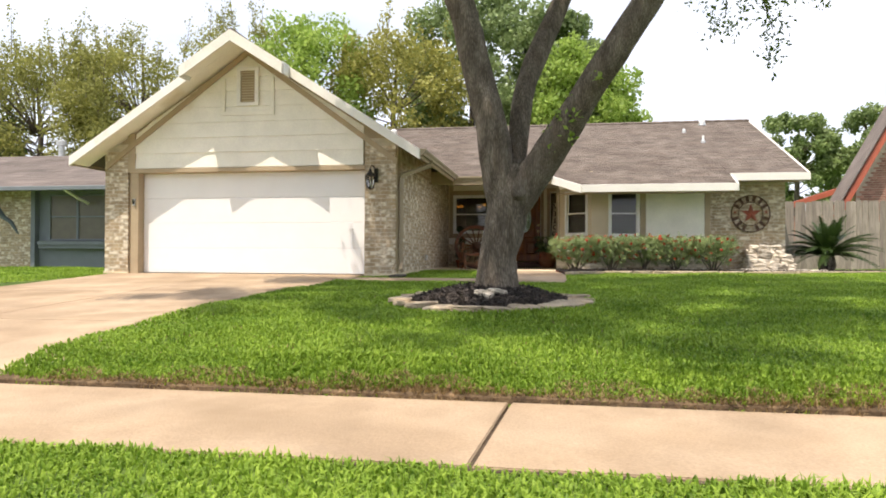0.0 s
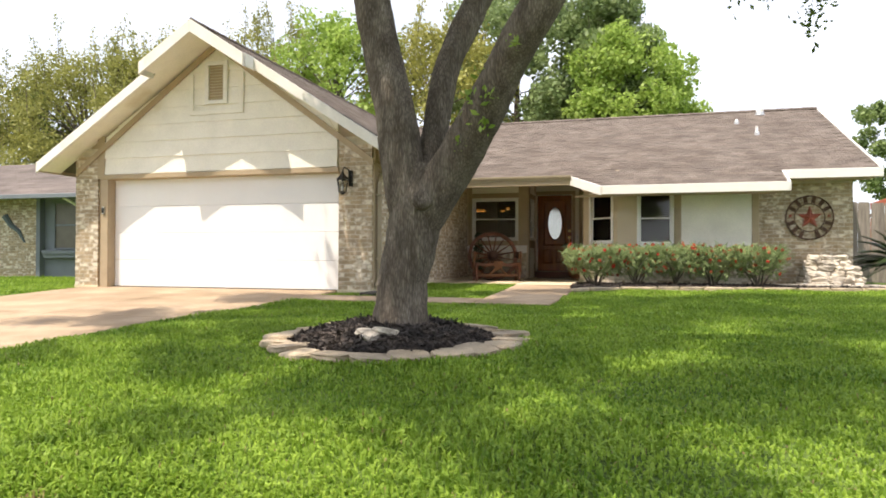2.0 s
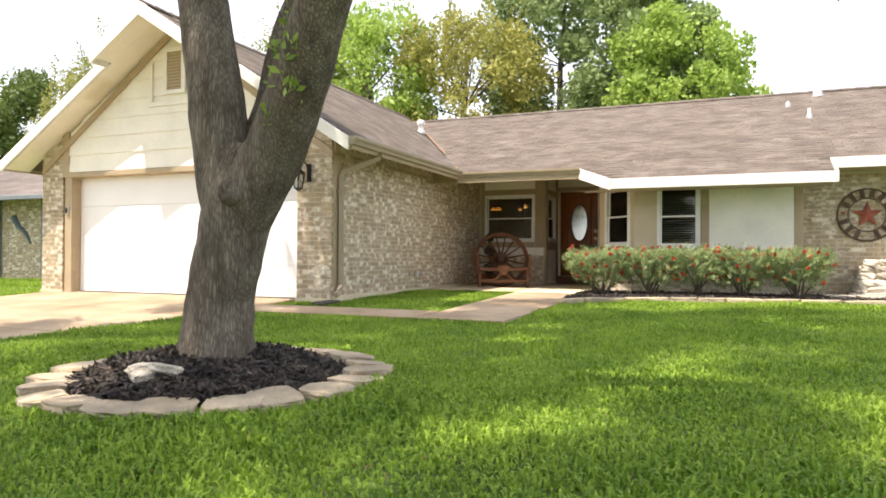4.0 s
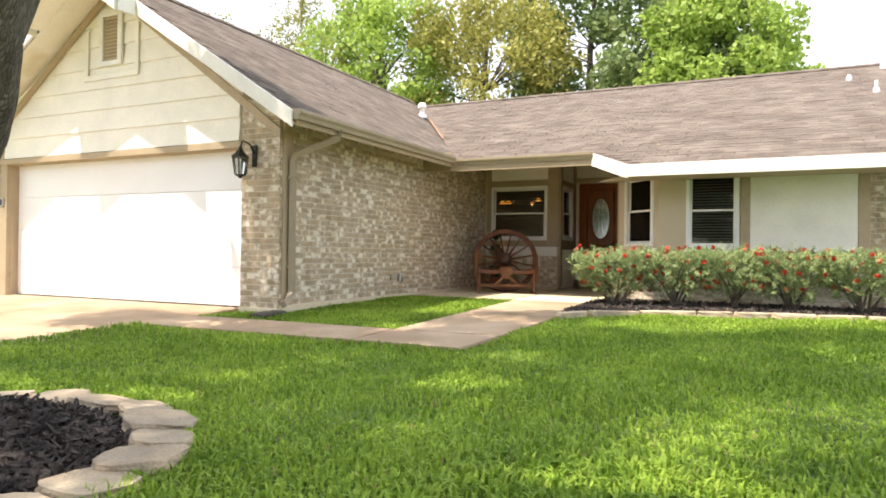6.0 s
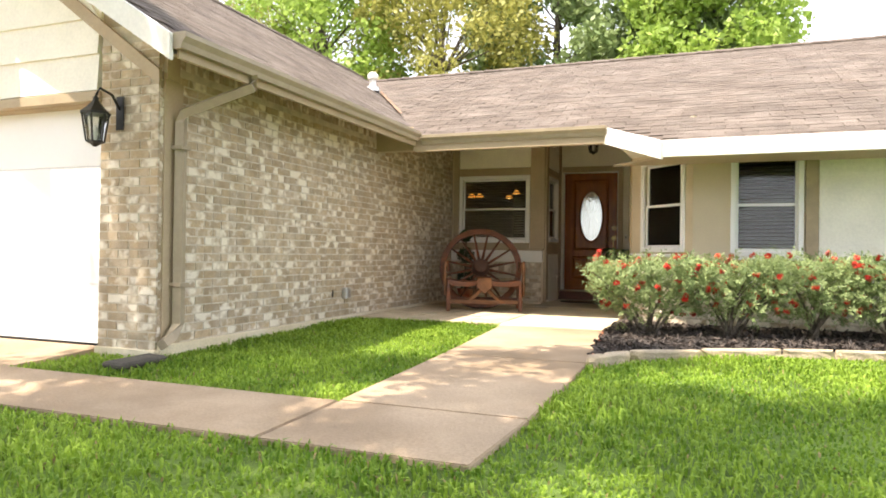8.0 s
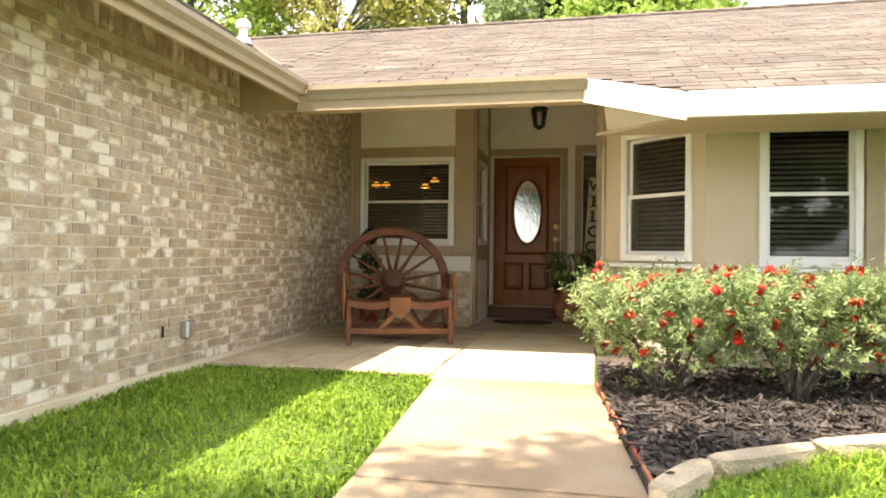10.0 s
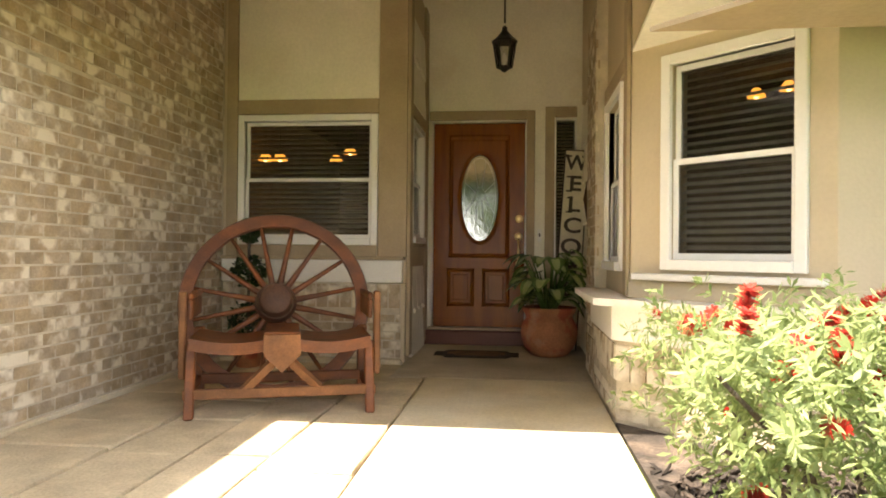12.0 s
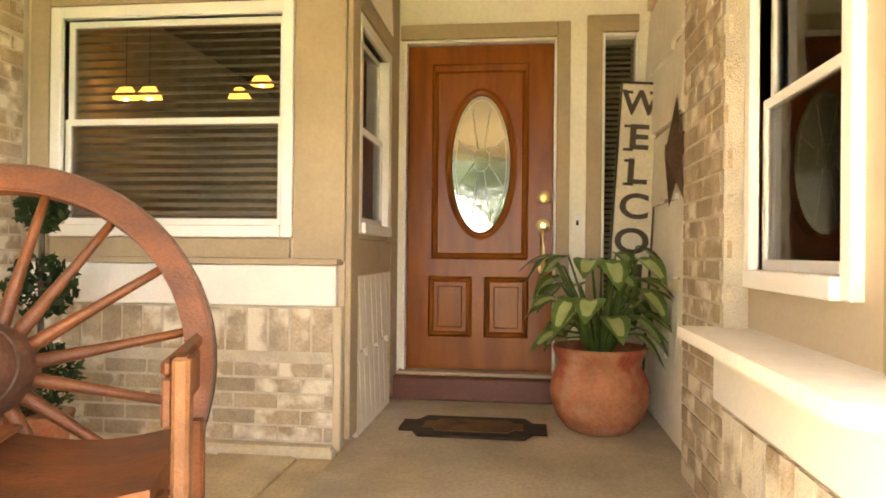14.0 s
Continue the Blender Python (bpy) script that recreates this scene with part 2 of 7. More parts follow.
BENCH_PALE = paint("worn_bench_wood", (0.22, 0.095, 0.04), 0.65, vary=0.2, scale=6, grain=60, bump=0.25, stretch=(1.6, 1.6, 1.6), hue2=(0.17, 0.075, 0.034))
FENCE_WOOD = paint("weathered_fence", (0.33, 0.285, 0.24), 0.9, vary=0.22, scale=4, grain=50, bump=0.4, stretch=(6, 6, 0.6), by="object", spread=0.2)
TERRACOTTA = paint("terracotta", (0.42, 0.17, 0.085), 0.75, vary=0.18, scale=6, grain=60, bump=0.2, hue2=(0.36, 0.085, 0.045), hue_at=(0.5, 0.58), dirt=(0.45, 0.32, 0.24), dirt_at=0.6)
MAT_BROWN = paint("rubber_mat", (0.045, 0.03, 0.02), 0.85, vary=0.3, scale=10, grain=120, bump=0.5)
COIR = paint("coir", (0.16, 0.085, 0.035), 0.95, vary=0.3, scale=10, grain=150, bump=0.6)
SIGN_CREAM = paint("sign_board_paint", (0.66, 0.61, 0.49), 0.7, vary=0.1, scale=6, grain=60, bump=0.15, dirt=(0.5, 0.44, 0.33), dirt_at=0.62)
SIGN_INK = paint("sign_letter_paint", (0.06, 0.045, 0.035), 0.6, vary=0.2, scale=10, grain=60, bump=0.1)
BLIND = paint("dark_blind", (0.40, 0.375, 0.33), 0.5, vary=0.1, scale=6, grain=60, bump=0.05)
# Rooms behind the windows: their low light is put into these dark colours.
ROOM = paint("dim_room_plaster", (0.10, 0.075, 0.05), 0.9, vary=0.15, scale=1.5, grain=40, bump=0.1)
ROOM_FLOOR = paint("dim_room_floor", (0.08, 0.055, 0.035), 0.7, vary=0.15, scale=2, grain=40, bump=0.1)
BLUE_TRIM = paint("slate_blue_paint", (0.17, 0.195, 0.215), 0.6, vary=0.06, scale=3, grain=50, bump=0.1)
BLUE_DARK = paint("slate_blue_door_paint", (0.12, 0.15, 0.165), 0.6, vary=0.06, scale=3, grain=50, bump=0.1)
RED_TRIM = paint("red_fascia_paint", (0.46, 0.12, 0.07), 0.6, vary=0.1, scale=3, grain=40, bump=0.1)
RED_BRICK = paint("pink_brick", (0.42, 0.23, 0.17), 0.9, vary=0.2, scale=6, grain=60, bump=0.4, by="island", spread=0.25)
TARP = paint("blue_tarp", (0.08, 0.22, 0.55), 0.5, vary=0.1)
# Opaque sheet behind the bay side window, the unlit room's darkness in its colour.
UNLIT_SHEET = paint("insect_screen", (0.085, 0.075, 0.062), 0.8, vary=0.15, scale=5, grain=150, bump=0.1, spec=0.2)
GLASS = see_through("window_glass", (0.80, 0.81, 0.79))
LAMP_GLASS = see_through("lamp_glass", (0.8, 0.8, 0.78), 0.1)
FROST = paint("leaded_glass", (0.44, 0.46, 0.43), 0.06, metal=0.9, vary=0.06, scale=9, grain=30, bump=0.025, spec=0.9)
AMBER = glow("amber_shade_glow", (1.0, 0.42, 0.07), 0.55)
BULB = glow("bulb_glow", (1.0, 0.70, 0.28), 1.8)
LEAF_OAK = leafy("oak_leaf", (0.05, 0.085, 0.018), (0.16, 0.22, 0.05))
LEAF_BRIGHT = leafy("bright_leaf", (0.18, 0.29, 0.045), (0.46, 0.60, 0.15), through_light=0.45)
LEAF_OLIVE = leafy("olive_leaf", (0.25, 0.255, 0.06), (0.47, 0.45, 0.13), through_light=0.4)
LEAF_TWIG = leafy("spring_twig_leaf", (0.17, 0.185, 0.05), (0.42, 0.42, 0.12), through_light=0.4, scale=0.6)
LEAF_DARK = leafy("dark_leaf", (0.12, 0.18, 0.065), (0.34, 0.43, 0.18))
LEAF_PINE = leafy("pine_needles", (0.10, 0.16, 0.05), (0.30, 0.38, 0.14))
LEAF_BRUSH = leafy("bottlebrush_leaf", (0.13, 0.195, 0.07), (0.41, 0.50, 0.225), through_light=0.4, scale=3)
LEAF_PALM = leafy("sago_leaf", (0.02, 0.045, 0.012), (0.07, 0.12, 0.03), rough=0.35, through_light=0.2)
LEAF_PALE = leafy("pale_leaf_middle", (0.30, 0.38, 0.13), (0.50, 0.55, 0.28), rough=0.35, through_light=0.3, scale=14)
LEAF_POT = leafy("potted_leaf", (0.05, 0.10, 0.022), (0.16, 0.26, 0.07), rough=0.35, through_light=0.3, scale=14)
LEAF_IVY = leafy("ivy_leaf", (0.012, 0.03, 0.01), (0.05, 0.09, 0.03))
GRASS = leafy("grass_blade", (0.105, 0.215, 0.018), (0.38, 0.53, 0.075), rough=0.55, through_light=0.4, scale=1.3)
GROUND = paint("lawn_soil", (0.085, 0.15, 0.022), 0.95, vary=0.3, scale=1.2, grain=50, bump=0.6, hue2=(0.13, 0.20, 0.035))
STRAW = leafy("dry_grass", (0.22, 0.15, 0.07), (0.48, 0.36, 0.18), scale=4)
FLOWER = paint("red_bottlebrush_bloom", (0.62, 0.035, 0.02), 0.7, vary=0.2, scale=20, grain=90, bump=0.4)
ASPHALT = paint("asphalt", (0.05, 0.05, 0.052), 0.9, vary=0.2, scale=2, grain=120, bump=0.5)


# ---- helpers of this scene ----
rng = np.random.default_rng(7)


def mesh_of(bm, name, mat, smooth=False):
    me = bpy.data.meshes.new(name)
    bm.to_mesh(me)
    bm.free()
    me.materials.append(mat)
    if smooth:
        me.shade_smooth()
    return me


def part(name, bm, mat, parent=None, label="", smooth=False):
    ob = new(name, mesh_of(bm, name, mat, smooth))
    if parent is not None:
        ob.parent = parent
        ob.matrix_parent_inverse = parent.matrix_basis.inverted()
    if label:
        ob["label"] = label
    return ob


def thing(name, at, label, category, group=""):
    ob = new(name)
    ob.matrix_basis = Matrix.Translation(at)
    ob.empty_display_size = 0.1
    return tagged(ob, label, category, group)


def single(name, bm, mat, label, category, group="", kind="", smooth=False):
    return tagged(part(name, bm, mat, None, "", smooth), label, category, group, kind)


def structure(name, bm, mat, label="", category=""):
    return tagged(part(name, bm, mat), label, category, "", "structure")


def box(bm, x0, x1, y0, y1, z0, z1, m=None, bevel=0.0):
    vs = [bm.verts.new((x, y, z)) for x in (x0, x1) for y in (y0, y1) for z in (z0, z1)]
    fs = [bm.faces.new([vs[i] for i in f]) for f in ((0, 1, 3, 2), (4, 6, 7, 5), (0, 4, 5, 1), (2, 3, 7, 6), (0, 2, 6, 4), (1, 5, 7, 3))]
    if bevel:
        es = list({e for f in fs for e in f.edges})
        out = bmesh.ops.bevel(bm, geom=es, offset=bevel, segments=1, affect="EDGES", clamp_overlap=True)
        vs = list({v for f in out["faces"] for v in f.verts} | {v for v in vs if v.is_valid})
    if m is not None:
        bmesh.ops.transform(bm, matrix=m, verts=[v for v in vs if v.is_valid])
    return bm


def B(*a, **k):
    return box(bmesh.new(), *a, **k)


def prism(bm, poly, h0, h1, m=None):
    """A polygon in (a, b), pulled from h0 to h1 along the third axis; m lays it into the world."""
    lo, hi = [bm.verts.new((a, b, h0)) for a, b in poly], [bm.verts.new((a, b, h1)) for a, b in poly]
    n = len(poly)
    bm.faces.new(lo[::-1]), bm.faces.new(hi)
    for i in range(n):
        bm.faces.new((lo[i], lo[(i + 1) % n], hi[(i + 1) % n], hi[i]))
    if m is not None:
        bmesh.ops.transform(bm, matrix=m, verts=lo + hi)
    bmesh.ops.recalc_face_normals(bm, faces=bm.faces)
    return bm


XZ = Matrix(((1, 0, 0, 0), (0, 0, 1, 0), (0, 1, 0, 0), (0, 0, 0, 1)))  # (a, b, h) -> x=a, y=h, z=b
YZ = Matrix(((0, 0, 1, 0), (1, 0, 0, 0), (0, 1, 0, 0), (0, 0, 0, 1)))  # (a, b, h) -> x=h, y=a, z=b


def tube(bm, pts, radii, sides=8, cap=True):
    pts = [Vector(p) for p in pts]
    if not hasattr(radii, "__len__"):
        radii = [radii] * len(pts)
    rings, up = [], Vector((0.13, 0.31, 0.94)).normalized()
    for i, p in enumerate(pts):
        d = (pts[min(i + 1, len(pts) - 1)] - pts[max(i - 1, 0)]).normalized()
        a = d.cross(up)
        a = (a if a.length > 0.05 else d.cross(Vector((1, 0, 0)))).normalized()
        b = d.cross(a).normalized()
        rings.append([bm.verts.new(p + radii[i] * (math.cos(t) * a + math.sin(t) * b)) for t in (2 * math.pi * j / sides for j in range(sides))])
    for r, s in zip(rings, rings[1:]):
        for j in range(sides):
            bm.faces.new((r[j], r[(j + 1) % sides], s[(j + 1) % sides], s[j]))
    if cap:
        bm.faces.new(rings[0][::-1]), bm.faces.new(rings[-1])
    return bm


def lathe(bm, profile, at=(0, 0, 0), sides=24, m=None):
    rings = [[bm.verts.new((r * math.cos(2 * math.pi * j / sides), r * math.sin(2 * math.pi * j / sides), z)) for j in range(sides)] for r, z in profile]
    for a, b in zip(rings, rings[1:]):
        for j in range(sides):
            bm.faces.new((a[j], a[(j + 1) % sides], b[(j + 1) % sides], b[j]))
    bm.faces.new(rings[0][::-1]), bm.faces.new(rings[-1])
    vs = [v for r in rings for v in r]
    bmesh.ops.transform(bm, matrix=Matrix.Translation(at) @ (m or Matrix()), verts=vs)
    return bm


def fast_mesh(name, verts, faces, mat, smooth=False):
    """A mesh from computed numpy arrays of corners (all faces of one size)."""
    me = bpy.data.meshes.new(name)
    nf, k = faces.shape
    me.vertices.add(len(verts)), me.loops.add(nf * k), me.polygons.add(nf)
    me.vertices.foreach_set("co", np.asarray(verts, np.float32).ravel())
    me.loops.foreach_set("vertex_index", np.asarray(faces, np.int32).ravel())
    me.polygons.foreach_set("loop_start", np.arange(0, nf * k, k, dtype=np.int32))
    me.update(calc_edges=True)
    me.shade_flat()
    me.materials.append(mat)
    return me


def leaves(name, centres, size, mat, parent=None, aspect=0.5, up=0.0, label=""):
    """Many small folded leaves at the given centres, turned at random."""
    n = len(centres)
    a = rng.normal(size=(n, 3))
    a[:, 2] += up
    a /= np.linalg.norm(a, axis=1, keepdims=True)
    b = np.cross(a, rng.normal(size=(n, 3)))
    b /= np.linalg.norm(b, axis=1, keepdims=True)
    s = size * rng.uniform(0.6, 1.35, (n, 1))
    c = np.asarray(centres)
    v = np.stack([c - a * s, c + b * s * aspect, c + a * s, c - b * s * aspect], 1).reshape(-1, 3)
    f = np.arange(4 * n).reshape(n, 4)
    ob = new(name, fast_mesh(name, v, f, mat))
    if parent is not None:
        ob.parent = parent
        ob.matrix_parent_inverse = parent.matrix_basis.inverted()
    if label:
        ob["label"] = label
    return ob


# ---- heights of the ground ----
LAWN = ((-60, -0.15), (0.0, 0.03), (2.83, 0.075), (2.86, 0.05), (3.99, 0.06), (4.02, 0.09), (4.03, 0.13), (4.12, 0.17), (4.45, 0.26), (5.1, 0.31), (7.0, 0.42), (8.0, 0.45), (11.0, 0.505), (13.0, 0.54), (15.4, 0.585), (16.2, 0.60), (17.2, 0.60), (30, 0.62), (400, 0.8))


def lawn_z(y):
    return float(np.interp(y, [a for a, _ in LAWN], [b for _, b in LAWN]))


def drive_z(y):
    return float(np.interp(y, [-3, 2.83, 4.02, 7, 12.95], [0.0, 0.08, 0.095, 0.27, 0.575]))


# ---- ground ----
def ground_sheet():
    xs = [-400, -60, -25, -14] + [-12 + i for i in range(23)] + [14, 25, 60, 400]
    ys = [-60, -20, -8, 0.0, 2.83, 2.86, 3.99, 4.02, 4.03, 4.45, 5.1, 6, 7.0, 8.0, 9.5, 11.0, 13.0, 15.4, 17.2, 22, 30, 60, 400]
    v = np.array([(x, y, lawn_z(y) - 0.012 if not -9.1 < x < -3.6 or y > 13.2 else min(lawn_z(y), drive_z(y)) - 0.07) for y in ys for x in xs])
    w = len(xs)
    f = np.array([(j * w + i, j * w + i + 1, (j + 1) * w + i + 1, (j + 1) * w + i) for j in range(len(ys) - 1) for i in range(w - 1)])
    return tagged(new("ground", fast_mesh("ground", v, f, GROUND)), "green lawn soil sloping up to the house", "ground", "", "structure")


ground = ground_sheet()


def slab(name, quads, mat, label, category, drop=0.12, gap=0.004):
    """A paving made of pieces with a joint between them: each piece four corners with their heights."""
    base = None
    for q in quads:
        c = sum((Vector(p) for p in q), Vector()) / 4
        top = [Vector(p) + (c - Vector(p)).normalized() * gap for p in q]
        bm = bmesh.new()
        a, b = [bm.verts.new(p) for p in top], [bm.verts.new(p - Vector((0, 0, drop))) for p in top]
        bm.faces.new(a), bm.faces.new(b[::-1])
        for i in range(4):
            bm.faces.new((b[i], b[(i + 1) % 4], a[(i + 1) % 4], a[i]))
        bmesh.ops.bevel(bm, geom=[e for e in bm.edges if e.verts[0] in a and e.verts[1] in a], offset=0.006, segments=2, affect="EDGES")
        bmesh.ops.recalc_face_normals(bm, faces=bm.faces)
        if base is None:
            base = structure(name, bm, mat, label, category)
        else:
            part("panel", bm, mat, base)
    return base


SW = [(-30 + 0.0, -21), (-21, -15), (-15, -9), (-9, -6.3), (-6.3, -3.7), (-3.7, -0.29), (-0.29, 1.9), (1.9, 4.2), (4.2, 9), (9, 15), (15, 30)]
sidewalk = slab("pavement", [((a - 0.06, 2.83, 0.075), (b - 0.06, 2.83, 0.075), (b + 0.03, 4.02, 0.095), (a + 0.03, 4.02, 0.095)) for a, b in SW], CONCRETE,
                "tan concrete pavement with dark joints beside the lawn", "pavement", gap=0.012)
DY = (4.03, 6.6, 9.4, 12.95)
driveway = slab("driveway", [((a, y0, drive_z(y0)), (b, y0, drive_z(y0)), (b, y1, drive_z(y1)), (a, y1, drive_z(y1)))
                             for y0, y1 in zip(DY, DY[1:]) for a, b in ((-8.95, -6.3), (-6.3, -3.68))]
                + [((-8.95, -2.5, 0.0), (-3.68, -2.5, 0.0), (-3.68, 2.82, 0.078), (-8.95, 2.82, 0.078))], CONCRETE,
                "tan concrete driveway sloping up to the garage", "driveway")
front_walk = slab("front_walk", [
    ((-3.67, 11.25, 0.525), (-0.92, 11.25, 0.53), (-0.92, 12.03, 0.552), (-3.67, 12.03, 0.552)),
    ((-0.91, 11.25, 0.53), (0.14, 11.25, 0.53), (0.19, 12.03, 0.552), (-0.91, 12.03, 0.552)),
    ((-0.92, 12.04, 0.552), (0.19, 12.04, 0.552), (0.20, 13.79, 0.585), (-0.97, 13.79, 0.585)),
    ((-0.97, 13.8, 0.585), (0.20, 13.8, 0.585), (0.0, 15.95, 0.605), (-1.12, 15.95, 0.605))], CONCRETE,
    "tan concrete path from driveway to the porch", "path")
porch_slab = slab("porch_slab", [
    ((-1.172, 15.96, 0.606), (0.0, 15.96, 0.606), (0.012, 18.70, 0.62), (-1.172, 18.70, 0.62))], CONCRETE_PORCH,
    "yellow-tan concrete porch floor with a joint", "floor")
porch_rear = slab("porch_slab_rear", [((-1.44, 18.71, 0.62), (0.14, 18.71, 0.62), (0.14, 20.6, 0.625), (-1.44, 20.6, 0.625))], CONCRETE_GREY,
    "grey-tan concrete floor before the front door", "floor")
structure("pavement_bed", B(-30, 30, 2.8, 4.03, -0.1, 0.066), SOIL, "dark soil under the pavement joints", "ground")
street = structure("road", B(-400, 400, -9, -2.6, -0.2, -0.1), ASPHALT, "grey asphalt street beyond the kerb", "road")
structure("kerb", B(-400, -9.2, -2.6, -2.45, -0.3, 0.0, bevel=0.02), CONCRETE, "concrete kerb along the street", "kerb")
structure("kerb", B(-3.4, 400, -2.6, -2.45, -0.3, 0.0, bevel=0.02), CONCRETE, "concrete kerb along the street", "kerb")

# ---- house: numbers ----
GX, GE, GZ, GS = -6.03, 3.55, 2.93, 0.64      # garage ridge x, half width to the eave, eave height, slope
EY, EZ, MS, RY = 16.6, 2.87, 0.432, 21.6      # main eave y and height, slope, ridge y
FLOOR = 0.62


def garage_top(x):
    return GZ + GS * (GE - abs(x - GX))


def main_top(y):
    return EZ + MS * (y - EY)


RIDGE = main_top(RY)


def wall_with_holes(name, length, z0, z1, thick, m, holes, mat, label, parent=None):
    """A wall along +x from 0, its front at y = 0, thickness towards +y, with openings (u0, u1, z0, z1)."""
    us = sorted({0, length, *[h[0] for h in holes], *[h[1] for h in holes]})
    zs = sorted({z0, z1, *[h[2] for h in holes], *[h[3] for h in holes]})
    bm = bmesh.new()
    solid = {}
    for i in range(len(us) - 1):
        for j in range(len(zs) - 1):
            u, z = (us[i] + us[i + 1]) / 2, (zs[j] + zs[j + 1]) / 2
            solid[i, j] = not any(h[0] < u < h[1] and h[2] < z < h[3] for h in holes)
    vv = {}

    def vert(i, j, k):
        if (i, j, k) not in vv:
            vv[i, j, k] = bm.verts.new((us[i], thick * k, zs[j]))
        return vv[i, j, k]

    for (i, j), s in solid.items():
        if not s:
            continue
        bm.faces.new([vert(i, j, 0), vert(i + 1, j, 0), vert(i + 1, j + 1, 0), vert(i, j + 1, 0)])
        bm.faces.new([vert(i, j, 1), vert(i, j + 1, 1), vert(i + 1, j + 1, 1), vert(i + 1, j, 1)])
        for (di, dj), (a, b) in {(-1, 0): ((0, 0), (0, 1)), (1, 0): ((1, 0), (1, 1)), (0, -1): ((0, 0), (1, 0)), (0, 1): ((0, 1), (1, 1))}.items():
            if not solid.get((i + di, j + dj), False):
                bm.faces.new([vert(i + a[0], j + a[1], 0), vert(i + b[0], j + b[1], 0), vert(i + b[0], j + b[1], 1), vert(i + a[0], j + a[1], 1)])
    bmesh.ops.recalc_face_normals(bm, faces=bm.faces)
    bmesh.ops.transform(bm, matrix=m, verts=bm.verts)
    return structure(name, bm, mat, label, "wall")


# garage shell
wall_with_holes("wall_garage_front", 6.1, 0.3, 2.75, 0.2, pose(-9.1, 12.86, 0), [(0.72, 5.46, 0.3, 2.6)], TAUPE, "taupe garage front wall round the door")
bm = prism(bmesh.new(), [(-9.1, 2.75), (-2.98, 2.75), (-2.98, garage_top(-2.98) - 0.16), (GX, garage_top(GX) - 0.16), (-9.1, garage_top(-9.1) - 0.16)], 12.86, 13.0, XZ)
structure("wall_gable", bm, TAUPE, "taupe gable wall over the garage", "wall")
garage_side = structure("wall_garage_side", B(-3.16, -3.02, 12.9, 23.3, 0.3, 3.1), MORTAR, "tan brick side wall of the garage with whitish flashed bricks", "wall")
structure("wall_porch_west", prism(bmesh.new(), [(16.7, 3.101), (19.5, 3.101), (19.5, main_top(19.5) - 0.18), (17.6, main_top(17.6) - 0.18)], -3.16, -3.02, YZ), MORTAR, "tan brick wall under the porch ceiling", "wall")
structure("wall_garage_west", B(-9.1, -8.95, 13.06, 24, 0.3, 2.8), MORTAR, "tan brick west wall of the garage", "wall")
structure("wall_garage_back", B(-8.95, -3.16, 19.6, 19.75, 0.3, 2.85), ROOM, "plain back wall closing the garage", "wall")
structure("garage_floor", B(-8.94, -3.17, 13.07, 19.59, 0.3, 0.56), CONCRETE, "concrete garage floor", "floor")

# porch window wall, nook, door wall
W_PORCH = (-2.83, -1.735, 1.635, 2.62)
wall_with_holes("wall_porch", 1.585, 0.4, 3.86, 0.16, pose(-3.02, 19.42, 0), [(W_PORCH[0] + 3.02, W_PORCH[1] + 3.02, W_PORCH[2], W_PORCH[3])], TAN,
                "tan painted porch wall with a window")
wall_with_holes("wall_nook", 1.02, 0.4, 3.92, 0.14, pose(-1.435, 19.582, 0, rz=90), [(0.05, 0.70, 1.66, 2.62)], TAN, "tan narrow wall beside the front door")
wall_with_holes("wall_door", 1.71, 0.4, 4.4, 0.16, pose(-1.57, 20.604, 0), [(0.19, 1.14, 0.4, 2.84), (1.42, 1.60, 1.2, 2.83)], CREAM, "cream wall round the front door")
wall_with_holes("wall_bay_side", 1.78, 0.4, 2.98, 0.14, pose(0.10, 19.42, 0, rz=-90), [(0.84, 1.46, 1.475, 2.485)], TAN, "tan bay wall with a narrow window")
structure("wall_bay_set_back", B(0.12, 0.24, 19.425, 20.60, 0.4, 2.98), TAN, "tan wall between the bay and the front door", "wall")
structure("wall_bay_upper", prism(bmesh.new(), [(17.60, 2.981), (20.60, 2.981), (20.60, main_top(20.6) - 0.2), (17.6, main_top(17.6) - 0.2)], 0.10, 0.24, YZ), TAN, "tan upper bay wall under the porch roof", "wall")
DIAG_A, DIAG_B = Vector((0.10, 17.64, 0)), Vector((0.85, 16.90, 0))
DIAG_L = (DIAG_B - DIAG_A).length
DIAG_R = math.degrees(math.atan2(DIAG_B.y - DIAG_A.y, DIAG_B.x - DIAG_A.x))
wall_with_holes("wall_bay_diagonal", DIAG_L, 0.4, 3.0, 0.14, pose(DIAG_A.x, DIAG_A.y, 0, rz=DIAG_R), [(0.25, 0.88, 1.495, 2.505)], TAN, "tan angled bay wall with a window")
wall_with_holes("wall_front", 2.72, 0.4, 2.9, 0.16, pose(0.85, 16.90, 0), [(0.45, 1.07, 1.46, 2.49)], TAN, "tan painted front wall with a window")
star_wall = structure("wall_star", B(3.57, 5.32, 17.22, 17.36, 0.3, 3.05), MORTAR, "tan-grey brick front wall beside the hedge", "wall")
structure("wall_star_return", B(3.43, 3.57, 17.061, 17.36, 0.3, 3.0), TAUPE, "taupe wall return", "wall")
structure("wall_east", prism(bmesh.new(), [(17.36, 0.3), (26, 0.3), (26, 2.9), (RY, RIDGE - 0.25), (17.36, main_top(17.36) - 0.2)], 5.18, 5.32, YZ), MORTAR, "tan brick east gable wall", "wall")
structure("wall_rear", B(-9.1, 5.3, 26.0, 26.15, 0.3, 2.9), MORTAR, "plain rear wall of the house", "wall")
